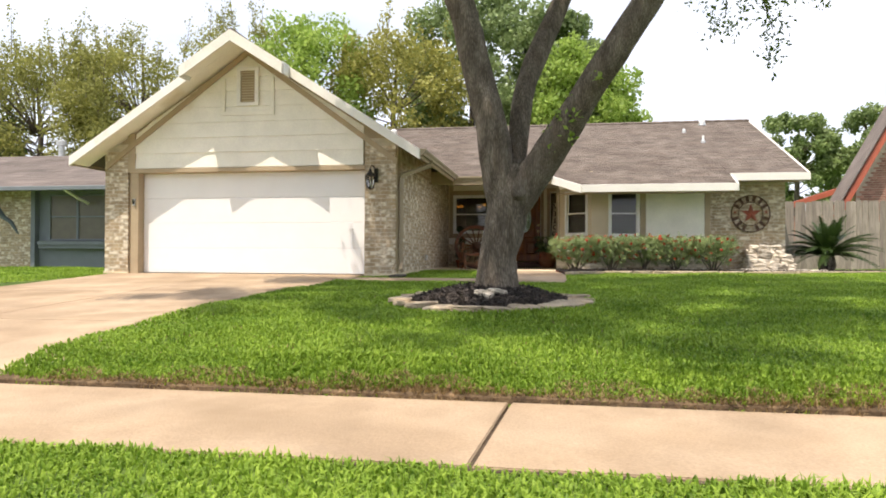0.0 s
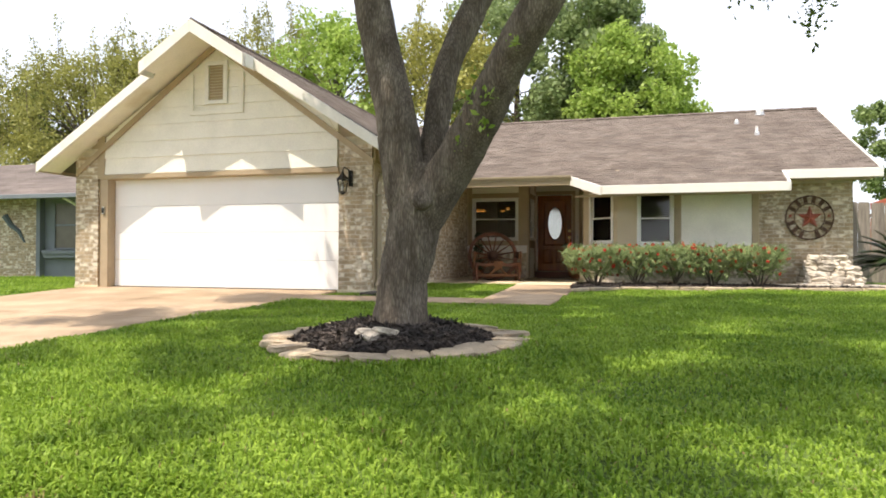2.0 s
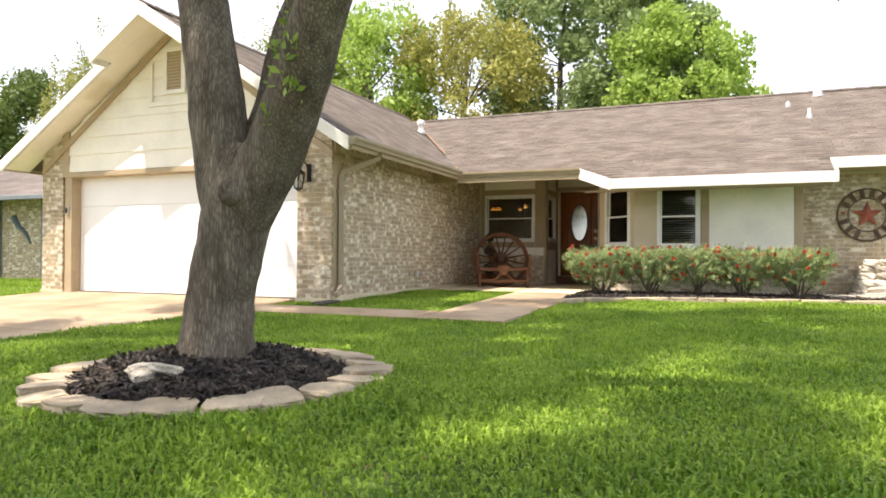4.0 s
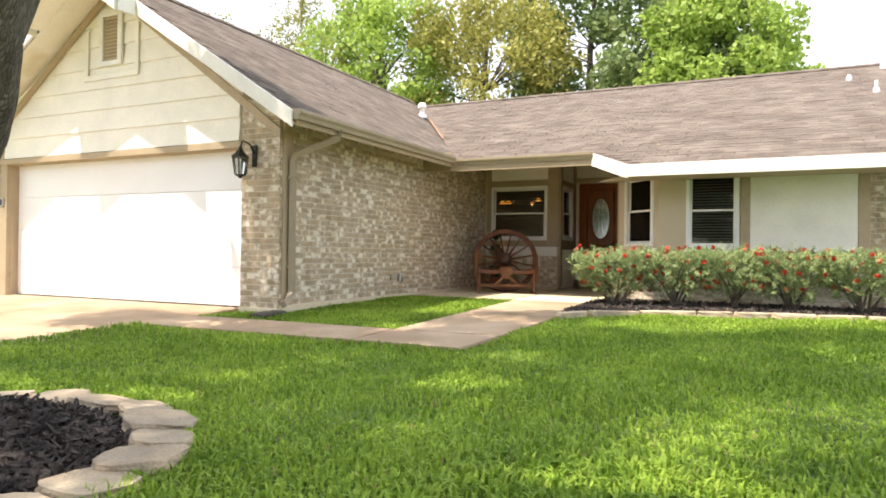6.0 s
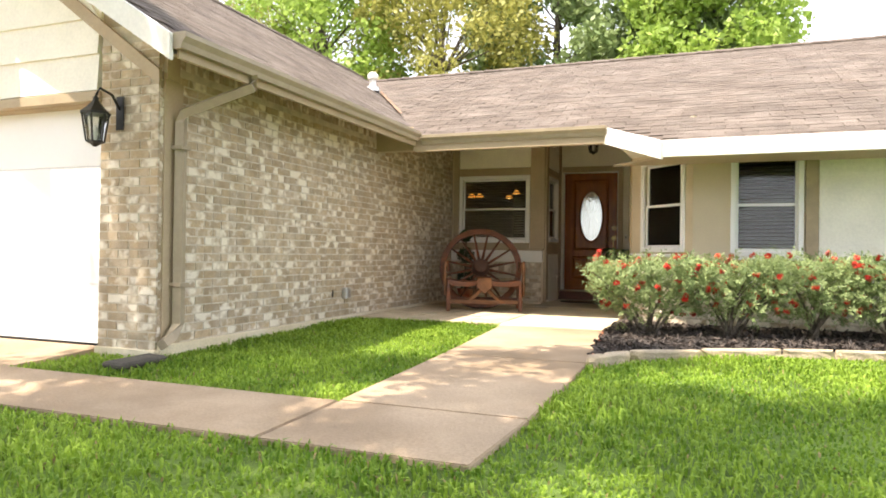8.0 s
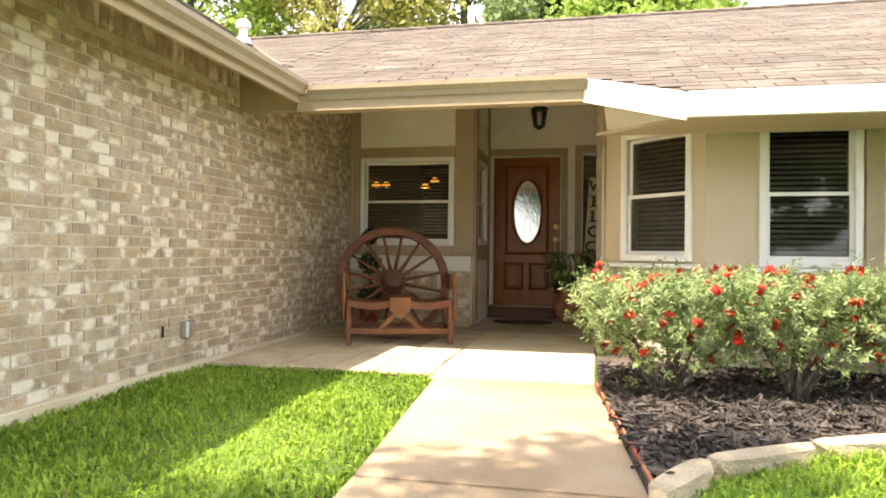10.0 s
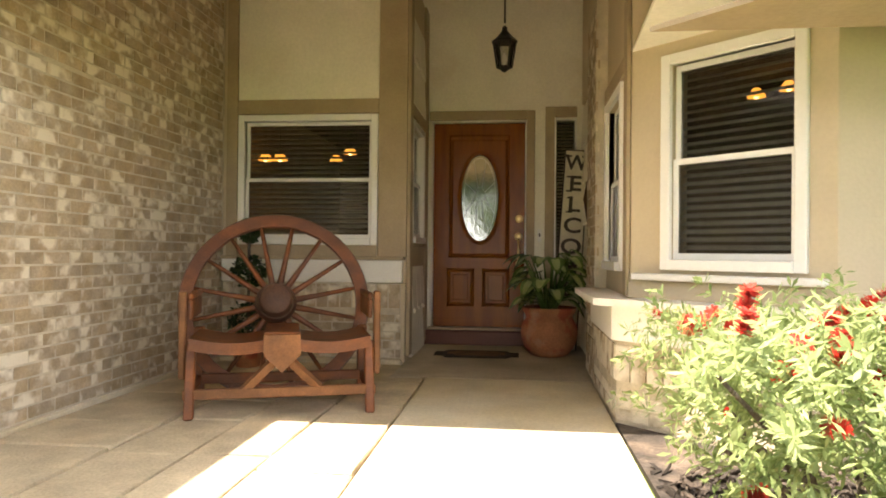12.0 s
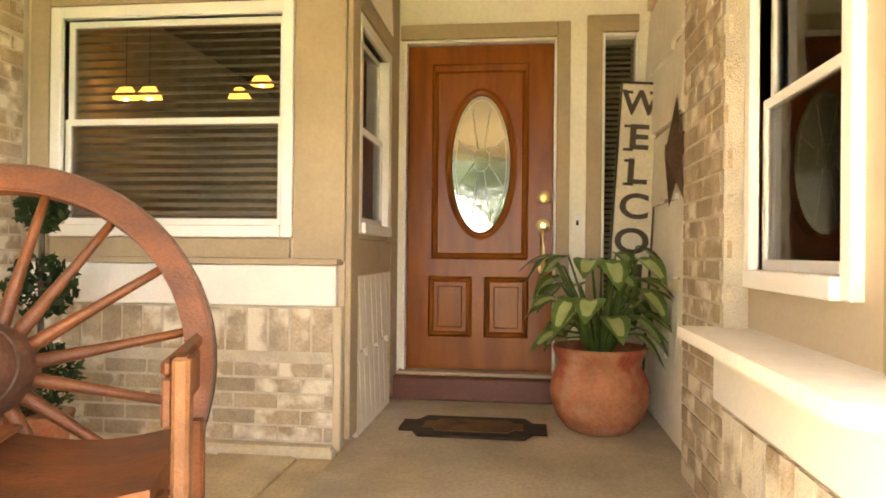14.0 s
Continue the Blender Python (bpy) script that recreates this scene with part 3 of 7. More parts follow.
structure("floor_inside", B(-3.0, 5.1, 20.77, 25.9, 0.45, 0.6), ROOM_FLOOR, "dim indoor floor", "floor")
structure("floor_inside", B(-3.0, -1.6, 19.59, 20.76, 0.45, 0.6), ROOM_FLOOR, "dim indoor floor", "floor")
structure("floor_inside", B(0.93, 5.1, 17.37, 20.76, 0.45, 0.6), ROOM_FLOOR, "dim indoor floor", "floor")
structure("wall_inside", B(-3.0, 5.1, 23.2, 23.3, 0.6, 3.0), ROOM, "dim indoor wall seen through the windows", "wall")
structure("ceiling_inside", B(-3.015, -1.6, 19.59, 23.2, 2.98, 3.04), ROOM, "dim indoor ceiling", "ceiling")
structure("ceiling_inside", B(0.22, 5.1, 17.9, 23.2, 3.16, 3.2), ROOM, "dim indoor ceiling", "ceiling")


# ---- roof ----
def slope_slab(name, corners, thick, mat, label):
    bm = bmesh.new()
    a = [bm.verts.new(c) for c in corners]
    b = [bm.verts.new(Vector(c) - Vector((0, 0, thick))) for c in corners]
    bm.faces.new(a), bm.faces.new(b[::-1])
    for i in range(len(a)):
        bm.faces.new((a[i], b[i], b[(i + 1) % len(a)], a[(i + 1) % len(a)]))
    bmesh.ops.recalc_face_normals(bm, faces=bm.faces)
    return structure(name, bm, mat, label, "roof")


D = 0.03
roof_main = slope_slab("roof_main", [(-6.0, RY, RIDGE - D), (-6.0, EY, EZ - D), (-0.08, EY, EZ - D), (0.58, 15.93, main_top(15.93) - D), (3.93, 15.93, main_top(15.93) - D),
                                     (3.93, EY, EZ - D), (5.62, EY, EZ - D), (5.62, RY, RIDGE - D)], 0.1, ROOF_J, "brown shingle roof over the house front")
roof_rear = slope_slab("roof_rear", [(-6.0, RY, RIDGE - D), (5.62, RY, RIDGE - D), (5.62, 26.6, 2.87), (-6.0, 26.6, 2.87)], 0.1, ROOF_J, "brown shingle rear roof")
roof_east = slope_slab("roof_garage_east", [(GX, 12.4, garage_top(GX) - D), (-2.48, 12.4, GZ - D), (-2.48, 16.76, GZ - D), (-5.76, 21.6, garage_top(-5.76) - D), (GX, 21.6, garage_top(GX) - D)], 0.1, ROOF_J, "brown shingle east slope of the garage roof")
roof_west = slope_slab("roof_garage_west", [(GX, 12.4, garage_top(GX) - D), (GX, 26.6, garage_top(GX) - D), (-9.58, 26.6, GZ - D), (-9.58, 12.4, GZ - D)], 0.1, ROOF_J, "brown shingle west slope of the garage roof")
for s, nm in ((1, "east"), (-1, "west")):
    slope_slab("roof_prow_" + nm, [(GX, 12.05, garage_top(GX) - D), (GX + s * 1.01, 12.05, garage_top(GX + s * 1.01) - D),
                                   (GX + s * 1.01, 12.40, garage_top(GX + s * 1.01) - D), (GX, 12.40, garage_top(GX) - D)], 0.1, ROOF_J, "projecting peak of the garage roof")


def shingles(plane, parent, rows, width, point, keep, near):
    """Courses of tabs on a slope. point(u, v) gives the place at u along the eave and v up the slope; near(p): a part of its own, else joined."""
    o = point(0, 0)
    e_u, e_v = (point(1, 0) - o), (point(0, 1) - o)
    up = e_u.cross(e_v).normalized()
    up = up if up.z > 0 else -up
    tab, step = 0.305, 0.145
    bm = bmesh.new()
    hx, d = tab / 2 - 0.005, step
    shape = [bm.verts.new((x, y, z)) for x, y, z in ((-hx, 0, 0), (hx, 0, 0), (hx, d * 1.15, -0.006), (-hx, d * 1.15, -0.006), (-hx, 0, 0.007), (hx, 0, 0.007), (hx, d * 1.15, 0.004), (-hx, d * 1.15, 0.004))]
    for f in ((4, 5, 6, 7), (0, 1, 5, 4), (1, 2, 6, 5), (3, 0, 4, 7)):
        bm.faces.new([shape[i] for i in f])
    base_v = np.array([v.co[:] for v in bm.verts])
    base_f = np.array([(4, 5, 6, 7), (0, 1, 5, 4), (1, 2, 6, 5), (3, 0, 4, 7)])
    me = mesh_of(bm, "shingle", ROOF_P)
    rot = np.array([e_u.normalized()[:], e_v.normalized()[:], up[:]]).T
    vs, n = [], 0
    for r in range(rows):
        for c in range(int(width / tab) + 2):
            u, v = (c + (0.5 if r % 2 else 0) + rng.uniform(-0.02, 0.02)) * tab, r * step
            p = point(u, v)
            if not keep(p):
                continue
            if near(p) and n < 290:
                n += 1
                ob = new("shingle", me)
                ob.parent = parent
                ob.matrix_basis = Matrix.Translation(p + up * rng.uniform(0, 0.003)) @ Matrix(rot.tolist()).to_4x4()
            else:
                vs.append(base_v @ rot.T + np.array(p) + np.array(up) * rng.uniform(0, 0.003))
    k = len(vs)
    f = (base_f[None] + 8 * np.arange(k)[:, None, None]).reshape(-1, 4)
    ob = new("shingles", fast_mesh("shingles", np.concatenate(vs), f, ROOF_J))
    ob.parent = parent
    tagged(ob, kind="stuff")


MC = 1 / math.hypot(1, MS)
GC = 1 / math.hypot(1, GS)
shingles("main", roof_main, 44, 8.6, lambda u, v: Vector((-3.4 + u, 15.93 + v * MC, main_top(15.93 + v * MC) - D + 0.004)),
         lambda p: -3.4 < p.x < 5.48 and p.y < RY - 0.1 and (p.y >= EY - 0.01 or (p.x - 0.15 > 0.58 - (p.y - 15.93) * 0.985 and p.x < 3.8)) and (p.x > -2.4 or p.z > garage_top(min(p.x, -2.48)) - 0.12),
         lambda p: -2.6 < p.x < 2.5 and p.y < 18.2)
shingles("main_far", roof_main, 44, 3.0, lambda u, v: Vector((-6.2 + u, 15.93 + v * MC, main_top(15.93 + v * MC) - D + 0.004)),
         lambda p: p.x < -3.4 and p.y < RY - 0.1 and p.z > garage_top(p.x) - 0.12, lambda p: False)
shingles("garage", roof_east, 29, 9.2, lambda u, v: Vector((-2.48 - v * GC, 12.55 + u, GZ - D + v * GC * GS + 0.004)),
         lambda p: 12.52 < p.y < 21.4 and p.x > GX + 0.08 and p.z > main_top(p.y) - 0.12, lambda p: p.x > -3.9 and p.y < 15.5)
shingles("garage_west", roof_west, 29, 9.2, lambda u, v: Vector((-9.58 + v * GC, 12.55 + u, GZ - D + v * GC * GS + 0.004)),
         lambda p: 12.52 < p.y < 21.4 and p.x < GX - 0.08, lambda p: False)
# ridge caps
for nm, parent, a, b in (("ridge_cap", roof_main, (-5.9, RY, RIDGE + 0.0), (5.62, RY, RIDGE + 0.0)), ("ridge_cap", roof_east, (GX, 12.05, garage_top(GX) + 0.0), (GX, 21.6, garage_top(GX) + 0.0))):
    a, b = Vector(a), Vector(b)
    side = (b - a).cross(Vector((0, 0, 1))).normalized()
    sl = MS if parent is roof_main else GS
    count = int((b - a).length / 0.3)
    for i in range(count):
        p, q = a.lerp(b, i / count), a.lerp(b, (i + 1.1) / count)
        bm = bmesh.new()
        ring = []
        for pt, lift in ((p, 0.018), (q, 0.006)):
            ring.append([bm.verts.new(pt + side * w * 0.13 + Vector((0, 0, lift - abs(w) * 0.13 * sl + e))) for w, e in ((-1, 0), (0, 0.004), (1, 0), (1, -0.02), (-1, -0.02))])
        for j in range(5):
            bm.faces.new((ring[0][j], ring[0][(j + 1) % 5], ring[1][(j + 1) % 5], ring[1][j]))
        bm.faces.new(ring[0][::-1]), bm.faces.new(ring[1])
        bmesh.ops.recalc_face_normals(bm, faces=bm.faces)
        part(nm, bm, ROOF_P, parent)


# fascia, soffits, gutters
def board(name, a, b, high, thick, mat, label, drop=0.0):
    """A board from a to b (its top edge), standing on edge."""
    a, b = Vector(a), Vector(b)
    d = (b - a).normalized()
    side = d.cross(Vector((0, 0, 1))).normalized() * thick
    bm = bmesh.new()
    vs = []
    for p in (a, b):
        for s in (Vector(), side):
            for z in (0, -high):
                vs.append(bm.verts.new(p + s + Vector((0, 0, z - drop))))
    for f in ((0, 1, 3, 2), (4, 6, 7, 5), (0, 4, 5, 1), (2, 3, 7, 6), (0, 2, 6, 4), (1, 5, 7, 3)):
        bm.faces.new([vs[i] for i in f])
    bmesh.ops.recalc_face_normals(bm, faces=bm.faces)
    bmesh.ops.bevel(bm, geom=list(bm.edges), offset=0.004, segments=1, affect="EDGES")
    return structure(name, bm, mat, label, "trim")


def gt(x, y, dz=-0.015):
    return (x, y, garage_top(x) + dz)


FW = 0.19
board("fascia_rake", gt(-9.6, 12.36), gt(GX - 1.01, 12.36), FW, 0.04, FASCIA, "cream painted rake board under the garage roof")
board("fascia_rake", gt(GX + 1.01, 12.36), gt(-2.46, 12.36), FW, 0.04, FASCIA, "cream painted rake board under the garage roof")
board("fascia_prow", gt(GX - 1.03, 12.05), gt(GX, 12.05), FW + 0.03, 0.04, FASCIA, "cream painted rake board on the projecting peak")
board("fascia_prow", gt(GX, 12.05), gt(GX + 1.03, 12.05), FW + 0.03, 0.04, FASCIA, "cream painted rake board on the projecting peak")
for s in (-1, 1):
    x = GX + s * 1.02
    board("fascia_prow_end", gt(x, 12.05), gt(x, 12.36), FW + 0.03, 0.03, FASCIA, "cream end board of the projecting peak")
board("fascia_eave", (-2.47, 12.4, GZ - 0.02), (-2.47, 16.7, GZ - 0.02), 0.17, 0.03, TAUPE, "taupe eave board of the garage")
board("fascia_eave", (-9.6, 24, GZ - 0.02), (-9.6, 12.4, GZ - 0.02), 0.17, 0.03, TAUPE, "taupe eave board of the garage")
board("fascia_porch", (-2.47, EY, EZ - 0.02), (-0.08, EY, EZ - 0.02), 0.18, 0.06, TAUPE, "taupe porch eave board")
board("fascia_diagonal", (-0.10, EY + 0.0, EZ - 0.005), (0.585, 15.925, main_top(15.93) - 0.01), 0.19, 0.04, WHITE, "white angled eave board")
board("fascia_front", (0.585, 15.925, main_top(15.93) - 0.01), (3.94, 15.925, main_top(15.93) - 0.01), 0.17, 0.04, WHITE, "white front eave board")
board("fascia_return", (3.94, 15.925, main_top(15.93) - 0.01), (3.94, EY, EZ - 0.01), 0.17, 0.04, WHITE, "white eave return board")
board("fascia_star", (3.94, EY, EZ - 0.01), (5.66, EY, EZ - 0.01), 0.17, 0.04, WHITE, "white eave board over the brick wall")
board("fascia_east", (5.63, EY, EZ - 0.01), (5.63, RY, RIDGE - 0.01), 0.17, 0.04, FASCIA, "cream rake board of the east gable")
# flat soffits
bm = bmesh.new()
for poly in ([(0.0, 16.6), (0.6, 15.97), (3.93, 15.97), (3.93, 16.6)],):
    prism(bm, poly, 2.41, 2.43)
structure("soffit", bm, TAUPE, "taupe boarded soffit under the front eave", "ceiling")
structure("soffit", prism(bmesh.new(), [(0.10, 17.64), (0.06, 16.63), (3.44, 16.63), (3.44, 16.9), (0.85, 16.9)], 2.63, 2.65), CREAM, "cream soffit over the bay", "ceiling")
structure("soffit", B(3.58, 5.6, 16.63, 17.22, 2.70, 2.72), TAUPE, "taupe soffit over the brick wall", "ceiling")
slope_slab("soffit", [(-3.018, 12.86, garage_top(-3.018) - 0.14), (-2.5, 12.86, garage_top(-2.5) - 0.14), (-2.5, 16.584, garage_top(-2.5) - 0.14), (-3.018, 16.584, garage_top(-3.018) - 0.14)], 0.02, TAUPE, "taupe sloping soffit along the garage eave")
slope_slab("soffit_gable", [(GX, 12.40, garage_top(GX) - 0.15), (-2.5, 12.40, GZ - 0.15), (-2.5, 12.86, GZ - 0.15), (GX, 12.86, garage_top(GX) - 0.15)], 0.02, CREAM, "cream soffit under the gable")
slope_slab("soffit_gable", [(GX, 12.40, garage_top(GX) - 0.15), (GX, 12.86, garage_top(GX) - 0.15), (-9.56, 12.86, GZ - 0.15), (-9.56, 12.40, GZ - 0.15)], 0.02, CREAM, "cream soffit under the gable")
slope_slab("ceiling_porch", [(-3.0, EY + 0.05, EZ - 0.16), (0.10, EY + 0.05, EZ - 0.16), (0.10, 20.75, main_top(20.75) - 0.16), (-3.0, 20.75, main_top(20.75) - 0.16)], 0.02, TAN, "tan sloping porch ceiling")
for s, nm in ((1, "east"), (-1, "west")):
    slope_slab("soffit_prow", [(GX, 12.09, garage_top(GX) - 0.15), (GX + s * 0.98, 12.09, garage_top(GX + s * 0.98) - 0.15), (GX + s * 0.98, 12.399, garage_top(GX + s * 0.98) - 0.15), (GX, 12.399, garage_top(GX) - 0.15)], 0.02, CREAM, "cream soffit under the projecting peak")
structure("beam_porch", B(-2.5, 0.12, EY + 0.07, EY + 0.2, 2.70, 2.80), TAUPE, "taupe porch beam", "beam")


def gutter(name, a, b, label, inward):
    """A K-shaped gutter from a to b (its back top edge)."""
    a, b = Vector(a), Vector(b)
    d = (b - a).normalized()
    out = Vector(inward)
    prof = [(0, 0), (0, -0.11), (0.075, -0.11), (0.085, -0.07), (0.115, -0.035), (0.115, 0), (0.105, 0), (0.105, -0.03), (0.075, -0.065), (0.066, -0.1), (0.008, -0.1), (0.008, 0)]
    bm = bmesh.new()
    r = [[bm.verts.new(p + out * u + Vector((0, 0, v))) for u, v in prof] for p in (a, b)]
    n = len(prof)
    for j in range(n):
        bm.faces.new((r[0][j], r[0][(j + 1) % n], r[1][(j + 1) % n], r[1][j]))
    bm.faces.new(r[0][::-1]), bm.faces.new(r[1])
    bmesh.ops.recalc_face_normals(bm, faces=bm.faces)
    t = single(name, bm, GUTTER, label, "gutter")
    n = max(2, round((b - a).length / 0.8))
    for i in range(n + 1):
        p = a.lerp(b, min(max(i / n, 0.004), 0.996))
        q = p + out * 0.107
        part("hanger", tube(bmesh.new(), [p + Vector((0, 0, -0.006)), q + Vector((0, 0, -0.006))], 0.006, 4), GUTTER, t)
    for p, s in ((a, -1), (b, 1)):
        cap = bmesh.new()
        f = [cap.verts.new(p + d * s * 0.003 + out * u + Vector((0, 0, v))) for u, v in ((0, 0), (0, -0.113), (0.077, -0.113), (0.088, -0.07), (0.118, -0.035), (0.118, 0))]
        g = [cap.verts.new(v.co + d * s * 0.004) for v in f]
        cap.faces.new(f), cap.faces.new(g[::-1])
        for i in range(6):
            cap.faces.new((f[i], f[(i + 1) % 6], g[(i + 1) % 6], g[i]))
        bmesh.ops.recalc_face_normals(cap, faces=cap.faces)
        part("end_cap", cap, GUTTER, t)
    return t


gutter("gutter", (-2.465, 12.36, GZ - 0.02), (-2.465, 16.5, GZ - 0.02), "tan metal gutter along the garage eave", (1, 0, 0))
gutter("gutter", (-2.35, EY - 0.002, EZ + 0.0), (-0.08, EY - 0.002, EZ + 0.0), "tan metal gutter over the porch", (0, -1, 0))
# rusty valley flashing where the two roofs meet
va, vb = Vector((-3.35, 0, 0)), Vector((-4.75, 0, 0))
bm = bmesh.new()
rows = []
for i in range(9):
    x = va.x + (vb.x - va.x) * i / 8
    z = garage_top(x)
    y = EY + (z - EZ) / MS
    w = 0.022 + 0.02 * math.sin(i * 1.9) ** 2
    rows.append([bm.verts.new(p) for p in ((x - w, y - 0.01, z + GS * w + 0.02), (x, y, z + 0.014), (x, y + w * 1.6, z + MS * w * 1.6 + 0.02))])
for a, b in zip(rows, rows[1:]):
    bm.faces.new((a[0], a[1], b[1], b[0])), bm.faces.new((a[1], a[2], b[2], b[1]))
structure("valley_flashing", bm, paint("rusted_flashing", (0.27, 0.17, 0.11), 0.9, vary=0.3, scale=12), "rust-stained metal flashing in the roof valley", "flashing")


# ---- garage front ----
def sectional_door():
    t = thing("garage_door", (-6.01, 12.99, 0.58), "white enamelled sectional garage door, closed", "garage door")
    z0, h = 0.585, 2.02 / 4
    for i in range(4):
        bm = B(-8.375, -3.645, 12.985, 13.03, z0 + i * h + 0.0015, z0 + (i + 1) * h - 0.0015, bevel=0.003)
        part("panel", bm, DOOR_WHITE, t)
    part("bottom_seal", B(-8.375, -3.645, 12.98, 13.03, 0.56, 0.584), DARK_METAL, t, "black rubber bottom seal")
    return t


sectional_door()
structure("trim_jamb", B(-8.55, -8.385, 12.80, 13.03, 0.53, 2.62, bevel=0.005), TAUPE, "taupe door jamb", "trim")
structure("trim_jamb", B(-3.64, -3.62, 12.84, 13.03, 0.53, 2.6), TAUPE, "taupe door jamb", "trim")
structure("trim_head", B(-8.55, -3.62, 12.78, 12.858, 2.605, 2.69, bevel=0.005), TAUPE, "taupe door head trim", "trim")


def siding_gable():
    """Lapped wide boards that fill the gable, cut to its slopes."""
    base = structure("siding_gable", prism(bmesh.new(), [(-8.46, 2.7), (-3.66, 2.7), (-3.66, garage_top(-3.66) - 0.24), (GX, garage_top(GX) - 0.24), (-8.46, garage_top(-8.46) - 0.24)], 12.83, 12.858, XZ), CREAM,
                     "cream lapped siding boards in the garage gable", "siding")
    z, h = 2.70, 0.3
    while z < 4.7:
        top = min(z + h, 4.75)

        def lim(zz):
            r = GE - (zz + 0.24 - GZ) / GS
            return max(GX - r, -8.46), min(GX + r, -3.66)

        (a0, a1), (b0, b1) = lim(z), lim(top)
        bm = bmesh.new()
        vs = [bm.verts.new(p) for p in ((a0, 12.796, z), (a1, 12.796, z), (b1, 12.822, top + 0.01), (b0, 12.822, top + 0.01), (a0, 12.829, z), (a1, 12.829, z), (b1, 12.829, top + 0.01), (b0, 12.829, top + 0.01))]
        for f in ((0, 1, 2, 3), (4, 7, 6, 5), (0, 4, 5, 1), (3, 2, 6, 7), (0, 3, 7, 4), (1, 5, 6, 2)):
            bm.faces.new([vs[i] for i in f])
        part("board", bm, CREAM, base)
        z = top
    # centre panel round the vent, a shallow box
    part("vent_panel", B(-6.58, -5.47, 12.775, 12.795, 3.72, 3.8, bevel=0.004), CREAM, base)
    part("vent_panel", B(-6.58, -6.5, 12.775, 12.795, 3.8, 4.45, bevel=0.004), CREAM, base)
    part("vent_panel", B(-5.55, -5.47, 12.775, 12.795, 3.8, 4.45, bevel=0.004), CREAM, base)
    return base


siding_gable()


def gable_vent():
    t = thing("gable_vent", (-6.02, 12.79, 3.92), "cream louvred vent in the gable", "vent")
    for a in ((-6.25, -5.79, 3.90, 3.97), (-6.25, -5.79, 4.60, 4.67), (-6.25, -6.17, 3.97, 4.60), (-5.87, -5.79, 3.97, 4.60)):
        part("frame", B(a[0], a[1], 12.755, 12.79, a[2], a[3], bevel=0.004), FASCIA, t)
    part("backing", B(-6.17, -5.87, 12.785, 12.795, 3.97, 4.60), TAUPE, t)
    for i in range(12):
        z = 3.985 + i * 0.052
        bm = B(-0.148, 0.148, -0.012, 0.012, -0.004, 0.004, m=pose(-6.02, 12.772, z + 0.01, 38))
        part("slat", bm, TAN, t)


gable_vent()
structure("frieze", prism(bmesh.new(), [(-9.1, 2.80), (GX, garage_top(GX) - 0.17), (GX, garage_top(GX) - 0.3), (-9.1, 2.68)], 12.77, 12.80, XZ), TAUPE, "taupe frieze board under the rake", "trim")
structure("frieze", prism(bmesh.new(), [(-2.98, 2.80), (GX, garage_top(GX) - 0.17), (GX, garage_top(GX) - 0.3), (-2.98, 2.68)], 12.77, 12.80, XZ), TAUPE, "taupe frieze board under the rake", "trim")
structure("trim_corner", B(-8.62, -8.46, 12.79, 12.858, 2.62, 3.42), TAUPE, "taupe corner board", "trim")


# ---- brickwork ----
def brickwork(parent, place, length, z0, z1, near=lambda u, z: False, long=0.2, high=0.06, joint=0.0125, proud=0.004, soldier=False, keep=lambda u, z: True, first=0, mats=(BRICK, BRICKS)):
    """Courses of bricks proud of the mortar. place(u, z) is the pose of a brick's back centre, its front along -y."""
    bm = B(-0.5, 0.5, -0.5, 0.5, -0.5, 0.5)
    bmesh.ops.delete(bm, geom=[f for f in bm.faces if f.normal.y > 0.5], context="FACES_ONLY")
    bv, bf = np.array([v.co[:] for v in bm.verts]), np.array([[v.index for v in f.verts] for f in (bm.verts.index_update() or bm.faces)])
    bm.free()
    cache, rest, n, r, z = {}, [], 0, first, z0
    depth = 0.03
    while z + high <= z1 + 0.001:
        u = -(long + joint) / 2 if r % 2 and not soldier else 0.0
        while u < length - 0.03:
            a, b = max(u, 0), min(u + long, length)
            if b - a > 0.03 and keep((a + b) / 2, z):
                w = round(b - a, 3)
                lift = rng.uniform(-0.0015, 0.0015)
                m = place((a + b) / 2, z + high / 2) @ pose(0, -(proud + lift) + depth / 2, 0, rng.uniform(-0.3, 0.3), 0, rng.uniform(-0.3, 0.3))
                if near((a + b) / 2, z) and n < 295:
                    n += 1
                    if w not in cache:
                        me = bpy.data.meshes.new("brick")
                        me.from_pydata([(x * w, y * depth, q * high) for x, y, q in bv], [], bf.tolist())
                        me.materials.append(mats[0])
                        cache[w] = me
                    ob = new("brick", cache[w])
                    ob.parent = parent
                    ob.matrix_parent_inverse = parent.matrix_basis.inverted()
                    ob.matrix_basis = m
                else:
                    mm = np.array(m)
                    rest.append((bv * (w, depth, high)) @ mm[:3, :3].T + mm[:3, 3])
            u += long + joint
        z += high + joint
        r += 1
    if rest:
        f = (bf[None] + 8 * np.arange(len(rest))[:, None, None]).reshape(-1, 4)
        ob = new("bricks", fast_mesh("bricks", np.concatenate(rest), f, mats[1]))
        ob.parent = parent
        tagged(ob, kind="stuff")


